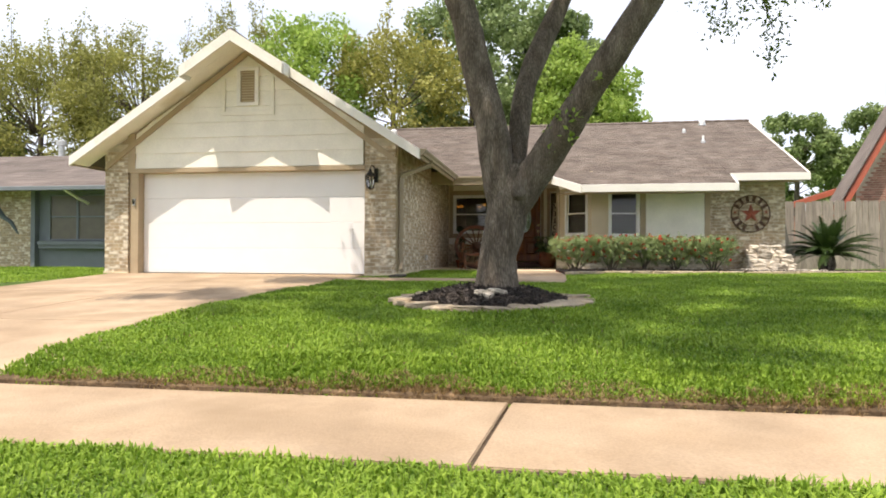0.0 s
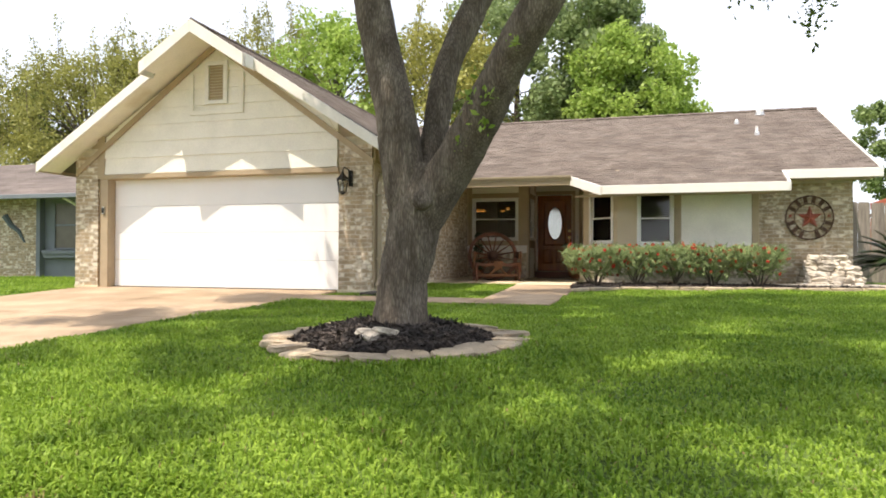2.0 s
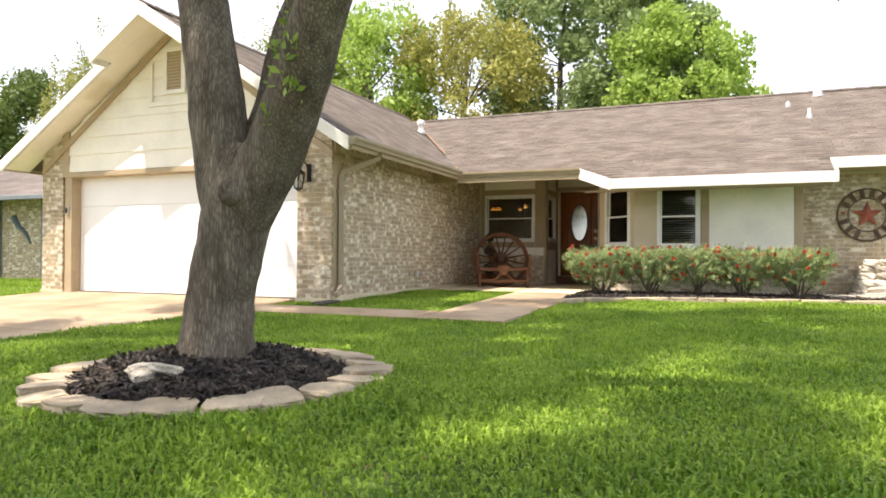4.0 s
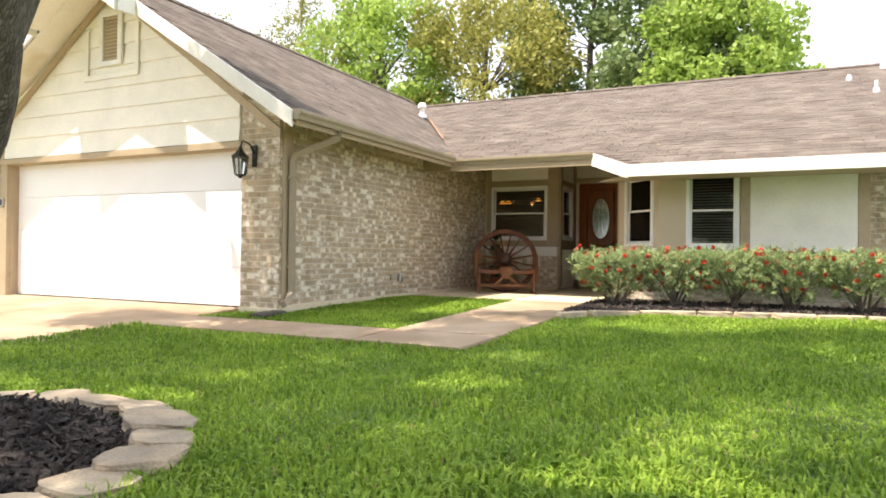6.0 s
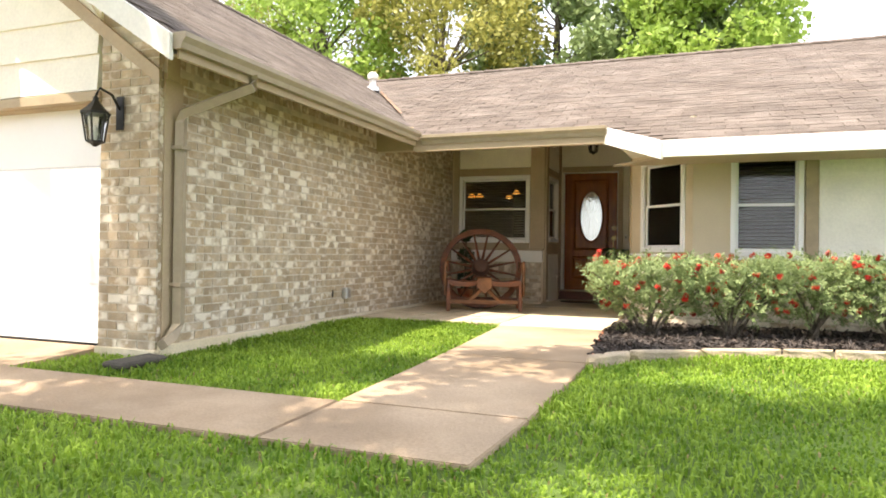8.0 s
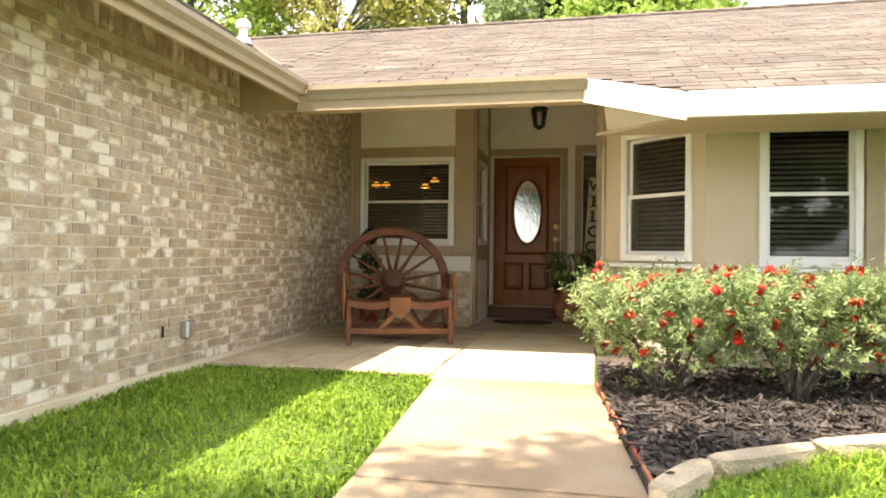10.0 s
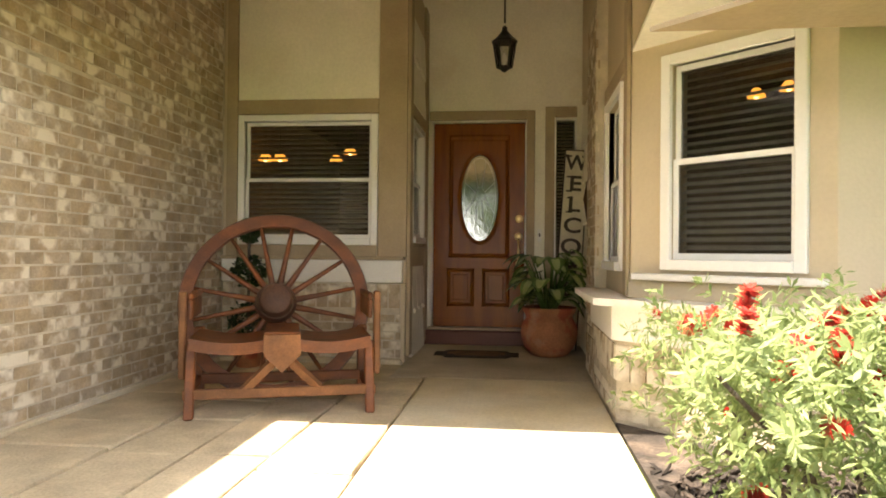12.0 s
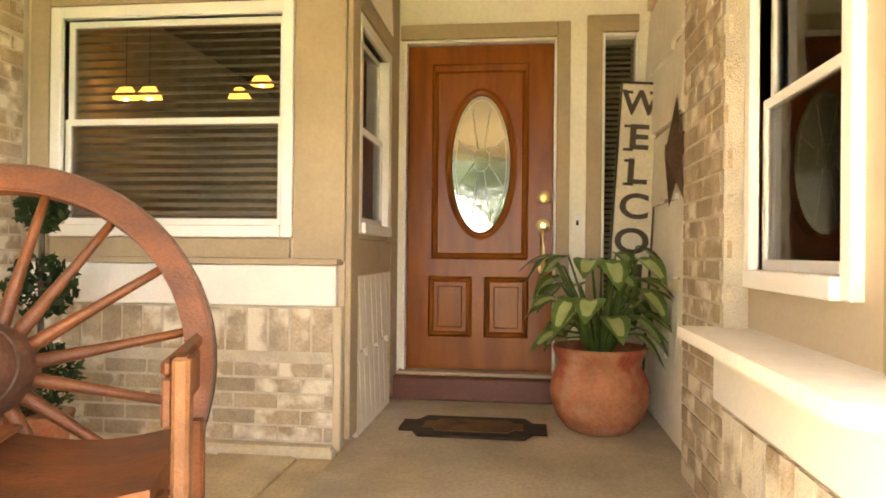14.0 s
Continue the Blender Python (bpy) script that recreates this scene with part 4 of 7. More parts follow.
column_east = structure("wall_column_east", B(-3.62, -3.025, 12.815, 12.858, 0.3, 3.2), MORTAR, "tan brick pier beside the garage door", "wall")
column_west = structure("wall_column_west", B(-9.14, -8.625, 12.815, 12.858, 0.3, 3.2), MORTAR, "tan brick pier beside the garage door", "wall")
brickwork(garage_side, lambda u, z: pose(-3.02, 12.83 + u, z, rz=90), 6.55, 0.645, 2.85, lambda u, z: 2.0 < u < 4.4 and z < 2.2, keep=lambda u, z: z < 2.47 or u < 3.8)
brickwork(garage_side, lambda u, z: pose(-3.02, 12.83 + u, z, rz=90), 3.80, 2.87, 3.08, long=0.057, high=0.2, soldier=True)
brickwork(garage_side, lambda u, z: pose(-3.02, 16.64 + u, z, rz=90), 2.74, 2.545, 3.95, keep=lambda u, z: z < main_top(16.64 + u) - 0.25)
brickwork(column_east, lambda u, z: pose(-3.62 + u, 12.815, z), 0.60, 0.60, 3.1, lambda u, z: True, keep=lambda u, z: z < garage_top(-3.62 + u) - 0.24)
brickwork(column_west, lambda u, z: pose(-9.14 + u, 12.815, z), 0.52, 0.60, 3.1, lambda u, z: True, keep=lambda u, z: z < garage_top(-9.14 + u) - 0.24)
brickwork(star_wall, lambda u, z: pose(3.58 + u, 17.22, z), 1.74, 0.56, 2.68, lambda u, z: 0.9 < z < 2.3)
structure("foundation", B(-3.02, -2.985, 12.83, 19.42, 0.4, 0.635, bevel=0.006), CONCRETE_PORCH, "grey-tan concrete footing under the brick wall", "foundation")
structure("foundation", B(-9.16, -8.6, 12.79, 12.86, 0.3, 0.60, bevel=0.006), CONCRETE_PORCH, "concrete footing under the brick pier", "foundation")
structure("foundation", B(-3.64, -3.0, 12.79, 12.86, 0.3, 0.60, bevel=0.006), CONCRETE_PORCH, "concrete footing under the brick pier", "foundation")


# ---- windows ----
def window_unit(name, m, w, h, label, slats=True, casing=0.055, unlit_back=False):
    """A white double-hung window. Origin at the opening's lower left, x along the wall, y inward, z up."""
    t = thing(name, m.translation, label, "window")
    tagged(t, kind="structure")

    def P(nm, a, mat, lab="", parent=None, bevel=0.004):
        return part(nm, B(*a, m=m, bevel=bevel), mat, parent or t, lab)

    c, d = casing, -0.028
    P("window_frame", (-c, 0.0, d, 0.06, -c, h + c), VINYL)
    P("window_frame", (w, w + c, d, 0.06, -c, h + c), VINYL)
    P("window_frame", (0, w, d, 0.06, h, h + c), VINYL)
    P("window_frame", (0, w, d - 0.02, 0.06, -c, 0), VINYL)
    mid = h * 0.5
    for z0, z1, y in ((0.0, mid + 0.015, 0.012), (mid - 0.015, h, 0.034)):
        sash = part("sash", B(0.0, 0.028, y, y + 0.022, z0, z1, m=m), VINYL, t)
        for a in ((w - 0.028, w, y, y + 0.022, z0, z1), (0.028, w - 0.028, y, y + 0.022, z0, z0 + 0.032), (0.028, w - 0.028, y, y + 0.022, z1 - 0.03, z1)):
            part("rail", B(*a, m=m), VINYL, sash)
        pane = part("pane", B(0.028, w - 0.028, y + 0.008, y + 0.012, z0 + 0.03, z1 - 0.03, m=m), GLASS, sash)
        pane.visible_shadow = False
    # added dark sheet behind both sashes, instead of a view into the unlit room
    if unlit_back:
        part("insect_screen", B(0.0, w, 0.068, 0.070, 0.0, h, m=m), UNLIT_SHEET, t, "opaque dark sheet standing in for the unlit room")
    if slats:
        n = int(h / 0.042)
        me = None
        for i in range(n):
            if me is None:
                bm = B(0.0, w, -0.022, 0.022, -0.0012, 0.0012)
                me = mesh_of(bm, "slat", BLIND)
            ob = new("slat", me)
            ob.parent = t
            ob.matrix_parent_inverse = t.matrix_basis.inverted()
            ob.matrix_basis = m @ pose(0, 0.11, 0.02 + i * 0.042, 31)
    return t


window_unit("window_porch", pose(W_PORCH[0], 19.42, W_PORCH[2]), W_PORCH[1] - W_PORCH[0], W_PORCH[3] - W_PORCH[2], "white vinyl double-hung window with dark blinds over the bench")
window_unit("window_nook", pose(-1.435, 19.632, 1.66, rz=90), 0.65, 0.96, "white vinyl narrow window beside the front door")
window_unit("window_bay_side", pose(0.10, 18.58, 1.475, rz=-90), 0.62, 1.01, "white vinyl narrow window in the bay side", unlit_back=True)
window_unit("window_bay_diagonal", pose(DIAG_A.x, DIAG_A.y, 0, rz=DIAG_R) @ pose(0.25, 0, 1.495), 0.63, 1.01, "white vinyl double-hung window with dark blinds in the angled bay")
window_unit("window_front", pose(1.30, 16.90, 1.46), 0.62, 1.03, "white vinyl double-hung window with dark blinds behind the hedge")
for i, (x0, x1) in enumerate(((1.21, 2.01),)):
    structure("window_sill", B(x0, x1, 16.83, 16.898, 1.365, 1.40, bevel=0.006), VINYL, "white window sill board", "sill")
structure("window_sill", B(0.05, DIAG_L - 0.03, -0.075, -0.002, 1.385, 1.42, m=pose(DIAG_A.x, DIAG_A.y, 0, rz=DIAG_R), bevel=0.006), VINYL, "white window sill board", "sill")


# ---- trims on the porch ----
def trim(*a, mat=TAUPE, label="taupe trim board", name="trim"):
    return structure(name, B(*a, bevel=0.004), mat, label, "trim")


trim(-2.888, -1.67, 19.392, 19.418, 2.68, 2.80)
trim(-1.668, -1.43, 19.385, 19.418, 1.475, 3.86)
trim(-2.985, -2.89, 19.388, 19.418, 1.486, 3.86)
trim(-3.02, -2.5, 16.585, 16.598, 2.70, 3.0, label="taupe end board of the garage soffit")
trim(-2.888, -1.672, 19.404, 19.418, 2.802, 3.86, mat=CREAM, label="cream upper wall panel")
trim(-2.885, -1.69, 19.398, 19.418, 1.475, 1.575)
trim(-1.433, -1.405, 19.42, 19.56, 0.66, 3.9)
trim(-1.433, -1.408, 20.37, 20.58, 0.66, 3.9)
trim(-1.433, -1.41, 19.562, 20.368, 1.40, 1.58)
trim(-1.433, -1.41, 19.562, 20.368, 2.70, 2.80)
trim(-3.0, -1.455, 19.345, 19.395, 1.27, 1.455, mat=WHITE, label="white board under the window ledge")
trim(-3.0, -1.44, 19.31, 19.42, 1.457, 1.485, label="tan window ledge")
knee_porch = structure("wall_knee", B(-3.0, -1.47, 19.385, 19.418, 0.5, 1.268), MORTAR, "tan brick knee wall under the porch window", "wall")
brickwork(knee_porch, lambda u, z: pose(-3.0 + u, 19.385, z), 1.53, 1.06, 1.265, lambda u, z: True, long=0.09, high=0.195, joint=0.012, soldier=True)
brickwork(knee_porch, lambda u, z: pose(-3.0 + u, 19.385, z), 1.53, 0.655, 1.055, lambda u, z: True)
trim(-1.469, -1.434, 19.36, 19.42, 0.62, 1.268, mat=TAN, label="tan corner board")
structure("foundation", B(-3.0, -1.455, 19.30, 19.384, 0.5, 0.648, bevel=0.012), CONCRETE_PORCH, "rough concrete footing under the knee wall", "foundation")


def wall_shingles(name, m, length, z0, rows, label):
    """Staggered cream shakes: m lays x along the wall, -y outward."""
    base = structure(name, B(0, length, -0.006, -0.002, z0, z0 + rows * 0.385, m=m), TAUPE, label, "siding")
    for r in range(rows):
        u = -0.05 * (r % 2)
        while u < length - 0.02:
            w = rng.uniform(0.09, 0.15)
            a, b = max(u, 0) + 0.004, min(u + w, length) - 0.004
            if b - a > 0.02:
                dz = rng.uniform(-0.03, 0.03) if r else 0.0
                bm = bmesh.new()
                zz0, zz1 = z0 + r * 0.385 + dz, z0 + (r + 1) * 0.385
                vs = [bm.verts.new(p) for p in ((a, -0.03, zz0), (b, -0.03, zz0), (b, -0.011, zz1), (a, -0.011, zz1), (a, -0.006, zz0), (b, -0.006, zz0), (b, -0.006, zz1), (a, -0.006, zz1))]
                for f in ((0, 1, 2, 3), (0, 4, 5, 1), (3, 2, 6, 7), (0, 3, 7, 4), (1, 5, 6, 2)):
                    bm.faces.new([vs[i] for i in f])
                bmesh.ops.transform(bm, matrix=m, verts=bm.verts)
                part("shake", bm, CREAM, base)
            u += w
    return base


wall_shingles("siding_nook", pose(-1.435, 19.562, 0, rz=90), 0.806, 0.63, 2, "cream wooden shakes below the narrow window")
wall_shingles("siding_nook_upper", pose(-1.435, 19.562, 0, rz=90), 0.806, 2.80, 2, "cream wooden shakes above the narrow window")
wall_shingles("siding_bay", pose(0.12, 20.59, 0, rz=-90), 1.17, 0.63, 6, "cream wooden shakes on the bay beside the front door")
bay_pier = structure("wall_pier", B(0.02, 0.098, 18.66, 19.22, 0.6, 3.3), MORTAR, "tan brick pier on the bay", "wall")
brickwork(bay_pier, lambda u, z: pose(0.02, 19.22 - u, z, rz=-90), 0.56, 0.64, 3.25, lambda u, z: True)
trim(0.075, 0.098, 17.66, 17.78, 1.29, 2.95)
trim(0.075, 0.098, 17.785, 18.655, 2.55, 2.65)

# bay knee wall with board and ledge
KNEE = [Vector((0.09, 18.62, 0)), Vector((0.09, 17.62, 0)), Vector((0.83, 16.88, 0)), Vector((3.44, 16.88, 0))]


def along(a, b, off, thick, z0, z1, ext=0.0):
    """A strip in front of the line a-b: off outward of it, thick deep."""
    d = (b - a).normalized()
    n = Vector((d.y, -d.x, 0))
    m = Matrix(((d.x, -n.x, 0, a.x), (d.y, -n.y, 0, a.y), (0, 0, 1, 0), (0, 0, 0, 1)))
    return B(-ext, (b - a).length + ext, -off - thick, -off, z0, z1, m=m, bevel=0.004), m


for i, (a, b) in enumerate(zip(KNEE, KNEE[1:])):
    bm, m = along(a, b, 0.0, 0.07, 0.45, 1.053, 0.029)
    knee = structure("wall_knee_bay", bm, MORTAR, "pale brick knee wall under the bay ledge, bounced sun painted in", "wall")
    length = (b - a).length
    lap = 0.028
    place = lambda u, z, m=m: m @ pose(u - (lap if i else 0), -0.07, z)
    length += lap * (2 if i else 1)
    # the paler bricks carry sunlight bounced off path and mulch in their colour
    brickwork(knee, place, length, 0.84, 1.04, lambda u, z: i < 2, long=0.09, high=0.19, joint=0.01, soldier=True, proud=0.012, mats=(LIT_BRICK, LIT_BRICKS))
    brickwork(knee, place, length, 0.63, 0.83, lambda u, z: i < 2, mats=(LIT_BRICK, LIT_BRICKS))
    structure("board_bay", along(a, b, 0.055, 0.045, 1.055, 1.245, 0.04)[0], WHITE, "white board under the bay ledge", "trim")
bm = bmesh.new()
outer = [(-0.115, 18.70), (-0.115, 17.53), (0.74, 16.675), (3.5, 16.675)]
inner = [(3.5, 16.90), (0.85, 16.90), (0.10, 17.64), (0.10, 18.655), (0.014, 18.655), (0.014, 18.70)]
prism(bm, outer + inner, 1.247, 1.285)
structure("ledge_bay", bm, FASCIA, "pale painted ledge round the bay", "ledge")
bm = bmesh.new()
prism(bm, [(0.084, 17.635), (0.845, 16.885), (3.42, 16.885), (3.42, 16.898), (0.85, 16.898), (0.098, 17.642)], 1.287, 1.37)
structure("trim_bay_base", bm, TAN, "tan base trim above the ledge", "trim")
# front wall trims and the cream panel
trim(0.87, 1.235, 16.884, 16.897, 2.5, 2.62)
for a in (1.99, 3.445):
    trim(a, a + 0.125, 16.865, 16.898, 1.375, 2.62)
panel = structure("panel_front", B(2.118, 3.443, 16.885, 16.898, 1.372, 2.62), CREAM, "cream lapped panel beside the front window", "siding")
for i in range(4):
    z = 1.375 + i * 0.31
    bm = bmesh.new()
    vs = [bm.verts.new(p) for p in ((2.12, 16.862, z), (3.44, 16.862, z), (3.44, 16.88, z + 0.31), (2.12, 16.88, z + 0.31), (2.12, 16.884, z), (3.44, 16.884, z))]
    bm.faces.new(vs[:4]), bm.faces.new((vs[0], vs[4], vs[5], vs[1]))
    part("board", bm, CREAM, panel)
trim(3.45, 3.60, 17.03, 17.06, 0.5, 2.7)
trim(0.86, 3.44, 16.86, 16.897, 2.625, 2.70, label="taupe frieze under the eave")


# ---- front door ----
def ellipse_ring(a0, b0, a1, b1, y0, y1, cx, cz, n=40):
    bm = bmesh.new()
    rings = []
    for a, b, y in ((a1, b1, y1), (a1, b1, y0 + 0.006), ((a0 + a1) / 2, (b0 + b1) / 2, y0), (a0, b0, y0 + 0.008), (a0, b0, y1)):
        rings.append([bm.verts.new((cx + a * math.cos(2 * math.pi * i / n), y, cz + b * math.sin(2 * math.pi * i / n))) for i in range(n)])
    for r, s in zip(rings, rings[1:]):
        for i in range(n):
            bm.faces.new((r[i], r[(i + 1) % n], s[(i + 1) % n], s[i]))
    bmesh.ops.recalc_face_normals(bm, faces=bm.faces)
    return bm


def moulding(x0, x1, z0, z1, y, w=0.03, d=0.016):
    bm = bmesh.new()
    rings = []
    for k, dy in ((0, 0), (w * 0.35, -d), (w * 0.65, -d * 0.7), (w, 0.004)):
        rings.append([bm.verts.new(p) for p in ((x0 + k, y + dy, z0 + k), (x1 - k, y + dy, z0 + k), (x1 - k, y + dy, z1 - k), (x0 + k, y + dy, z1 - k))])
    for r, s in zip(rings, rings[1:]):
        for i in range(4):
            bm.faces.new((r[i], r[(i + 1) % 4], s[(i + 1) % 4], s[i]))
    return bm


def front_door():
    t = thing("door_front", (-0.905, 20.64, 0.79), "polished mahogany front door with an oval leaded-glass light, closed", "door")
    tagged(t, kind="structure")
    Y = 20.635
    part("leaf", B(-1.358, -0.452, Y, Y + 0.045, 0.79, 2.815, bevel=0.003), DOOR_WOOD, t)
    part("moulding", moulding(-1.205, -0.60, 1.475, 2.70, Y, 0.045, 0.02), DOOR_WOOD, t)
    part("top_moulding", B(-1.19, -0.62, Y - 0.022, Y, 2.64, 2.685, bevel=0.01), DOOR_WOOD, t)
    for a, b in ((-1.22, -0.945), (-0.87, -0.595)):
        part("moulding", moulding(a, b, 0.99, 1.37, Y, 0.04, 0.02), DOOR_WOOD, t)
        part("raised_panel", B(a + 0.06, b - 0.06, Y - 0.014, Y, 1.05, 1.31, bevel=0.012), DOOR_WOOD, t)
    part("oval_frame", ellipse_ring(0.185, 0.43, 0.225, 0.47, Y - 0.03, Y, -0.895, 2.07), DOOR_WOOD, t)
    bm = bmesh.new()
    n = 40
    bm.faces.new([bm.verts.new((-0.895 + 0.188 * math.cos(2 * math.pi * i / n), Y - 0.008, 2.07 + 0.433 * math.sin(2 * math.pi * i / n))) for i in range(n)])
    glass = part("oval_glass", bm, FROST, t, "frosted leaded oval glass")
    part("glass_rim", ellipse_ring(0.180, 0.425, 0.190, 0.436, Y - 0.018, Y - 0.004, -0.895, 2.07), DARK_METAL, glass, "dark rim round the oval glass")
    part("came", ellipse_ring(0.155, 0.395, 0.159, 0.40, Y - 0.012, Y - 0.007, -0.895, 2.07), CHROME, glass)
    part("came", ellipse_ring(0.05, 0.075, 0.053, 0.078, Y - 0.012, Y - 0.007, -0.895, 2.1), CHROME, glass)
    for i in range(8):
        g = math.pi * 2 * (i + 0.5) / 8
        part("came", tube(bmesh.new(), [(-0.895 + 0.051 * math.cos(g), Y - 0.011, 2.1 + 0.076 * math.sin(g)), (-0.895 + 0.157 * math.cos(g), Y - 0.011, 2.07 + 0.397 * math.sin(g))], 0.002, 5), CHROME, glass)
    lay = pose(0, 0, 0, 90)
    part("deadbolt", lathe(bmesh.new(), [(0.042, 0), (0.042, 0.012), (0.028, 0.02), (0.028, 0.034), (0.01, 0.038)], (-0.505, Y, 1.865), 20, lay), BRASS, t, "brass deadbolt")
    part("latch_plate", lathe(bmesh.new(), [(0.042, 0), (0.04, 0.012), (0.022, 0.02), (0.018, 0.034)], (-0.51, Y, 1.69), 20, lay), BRASS, t, "brass latch plate")
    part("handle", tube(bmesh.new(), [(-0.51, Y - 0.01, 1.67), (-0.51, Y - 0.05, 1.64), (-0.51, Y - 0.065, 1.55), (-0.51, Y - 0.05, 1.45), (-0.51, Y - 0.005, 1.425)], 0.014, 10), BRASS, t, "brass pull handle", True)
    part("handle_foot", lathe(bmesh.new(), [(0.03, 0), (0.026, 0.012), (0.008, 0.016)], (-0.51, Y, 1.42), 16, lay), BRASS, t)
    part("threshold", B(-1.40, -0.42, 20.52, 20.66, 0.765, 0.788, bevel=0.006), TAUPE, t, "dull tan threshold strip")
    return t


front_door()
structure("step_door", B(-1.432, -0.40, 20.46, 20.602, 0.626, 0.764, bevel=0.01), STEP_PAINT, "red-brown painted door step", "step")
trim(-1.375, -1.36, 20.575, 20.66, 0.77, 2.83, mat=VINYL, label="white door jamb strip")
trim(-0.45, -0.435, 20.575, 20.66, 0.77, 2.83, mat=VINYL, label="white door jamb strip")
trim(-1.36, -0.45, 20.575, 20.66, 2.818, 2.836, mat=VINYL, label="white door head strip")
trim(-0.433, -0.355, 20.57, 20.602, 0.63, 2.93)
trim(-1.40, -0.434, 20.57, 20.602, 2.84, 2.93)
trim(-0.255, -0.165, 20.57, 20.602, 0.63, 2.96)
trim(-0.164, 0.05, 20.57, 20.602, 2.86, 2.96)
trim(-0.164, 0.05, 20.575, 20.602, 0.63, 1.18)
for a in ((-0.164, -0.148, 1.19, 2.85), (0.03, 0.048, 1.19, 2.85)):
    trim(a[0], a[1], 20.57, 20.66, a[2], a[3], mat=VINYL, label="white sidelight frame")
trim(-0.148, 0.03, 20.57, 20.66, 2.832, 2.85, mat=VINYL, label="white sidelight frame")
side_light = thing("window_sidelight", (-0.06, 20.65, 1.2), "narrow sidelight window with closed grey blinds", "window")
tagged(side_light, kind="structure")
pane = part("pane", B(-0.148, 0.03, 20.64, 20.645, 1.19, 2.832), GLASS, side_light)
pane.visible_shadow = False
for i in range(48):
    part("slat", B(-0.148, 0.03, -0.016, 0.016, -0.001, 0.001, m=pose(0, 20.68, 1.2 + i * 0.034, 40)), TAN, side_light)
bell = thing("doorbell", (-0.305, 20.6, 1.70), "small white doorbell beside the front door", "doorbell")
part("plate", B(-0.325, -0.285, 20.585, 20.603, 1.64, 1.76, bevel=0.004), VINYL, bell)
part("button", B(-0.312, -0.298, 20.575, 20.586, 1.69, 1.72, bevel=0.003), DARK_METAL, bell)


# ---- lanterns ----
def lantern(at, s, label, hang=True):
    """A black iron lantern; at: the middle of its glass body's foot."""
    x, y, z = at
    t = thing("porch_lantern" if hang else "wall_lantern", at, label, "lantern")
    part("foot", lathe(bmesh.new(), [(0.012 * s, -0.03 * s), (0.035 * s, -0.012 * s), (0.06 * s, 0), (0.06 * s, 0.01 * s)], at, 6), DARK_METAL, t)
    for i in range(6):
        g = math.pi * 2 * i / 6
        c, q = math.cos(g), math.sin(g)
        part("bar", tube(bmesh.new(), [(x + 0.058 * s * c, y + 0.058 * s * q, z + 0.005 * s), (x + 0.088 * s * c, y + 0.088 * s * q, z + 0.2 * s)], 0.007 * s, 5), DARK_METAL, t)
    g = part("glass", lathe(bmesh.new(), [(0.05 * s, 0.01 * s), (0.08 * s, 0.198 * s)], at, 6), LAMP_GLASS, t, "clear lantern glass")
    g.visible_shadow = False
    part("bulb", lathe(bmesh.new(), [(0.008 * s, 0.02 * s), (0.022 * s, 0.06 * s), (0.016 * s, 0.1 * s), (0.004 * s, 0.12 * s)], at, 10), VINYL, t)
    part("cap", lathe(bmesh.new(), [(0.098 * s, 0.195 * s), (0.1 * s, 0.21 * s), (0.06 * s, 0.245 * s), (0.03 * s, 0.28 * s), (0.018 * s, 0.30 * s), (0.02 * s, 0.315 * s), (0.005 * s, 0.33 * s)], at, 6), DARK_METAL, t)
    return t


p_lamp = lantern((-0.63, 19.1, 2.95), 1.0, "black iron hanging lantern over the porch")
part("rod", tube(bmesh.new(), [(-0.63, 19.1, 3.30), (-0.63, 19.1, main_top(19.1) - 0.19)], 0.008, 6), DARK_METAL, p_lamp)
part("canopy", lathe(bmesh.new(), [(0.06, main_top(19.1) - 0.21), (0.06, main_top(19.1) - 0.17)], (-0.63, 19.1, 0), 16), DARK_METAL, p_lamp)
w_lamp = lantern((-3.47, 12.62, 2.23), 1.12, "black iron wall lantern on the brick pier", False)
part("backplate", B(-3.44, -3.36, 12.785, 12.80, 2.35, 2.62, bevel=0.006), DARK_METAL, w_lamp)
part("arm", tube(bmesh.new(), [(-3.40, 12.80, 2.5), (-3.41, 12.72, 2.62), (-3.45, 12.64, 2.66), (-3.47, 12.62, 2.60)], 0.011, 8), DARK_METAL, w_lamp, "", True)


# ---- downspout, boxes ----
spout = thing("downspout", (-2.95, 12.99, 0.62), "tan metal downspout at the garage corner", "downspout")
part("pipe", tube(bmesh.new(), [(-2.41, 13.2, 2.81), (-2.41, 13.2, 2.72), (-2.93, 12.99, 2.50), (-2.945, 12.98, 2.42), (-2.945, 12.98, 0.80), (-2.92, 12.88, 0.70), (-2.88, 12.74, 0.66)], 0.05, 4), GUTTER, spout)
for z in (2.2, 1.1):
    part("strap", B(-3.01, -2.885, 12.93, 13.03, z, z + 0.03), GUTTER, spout)
single("splash_block", B(-0.11, 0.11, -0.2, 0.2, 0, 0.05, m=pose(-2.9, 12.5, 0.54, 2, 0, -8), bevel=0.015), paint("dark_concrete", (0.085, 0.075, 0.06), 0.9, vary=0.25), "dark concrete splash block under the downspout", "splash block")
outlet = thing("outlet_box", (-3.0, 15.78, 0.9), "grey metal outdoor outlet box on the brick wall", "outlet box")
part("body", B(-3.012, -2.955, 15.73, 15.83, 0.84, 0.97, bevel=0.006), CHROME, outlet)
part("cover", B(-2.954, -2.946, 15.735, 15.825, 0.845, 0.965, bevel=0.004), CHROME, outlet)
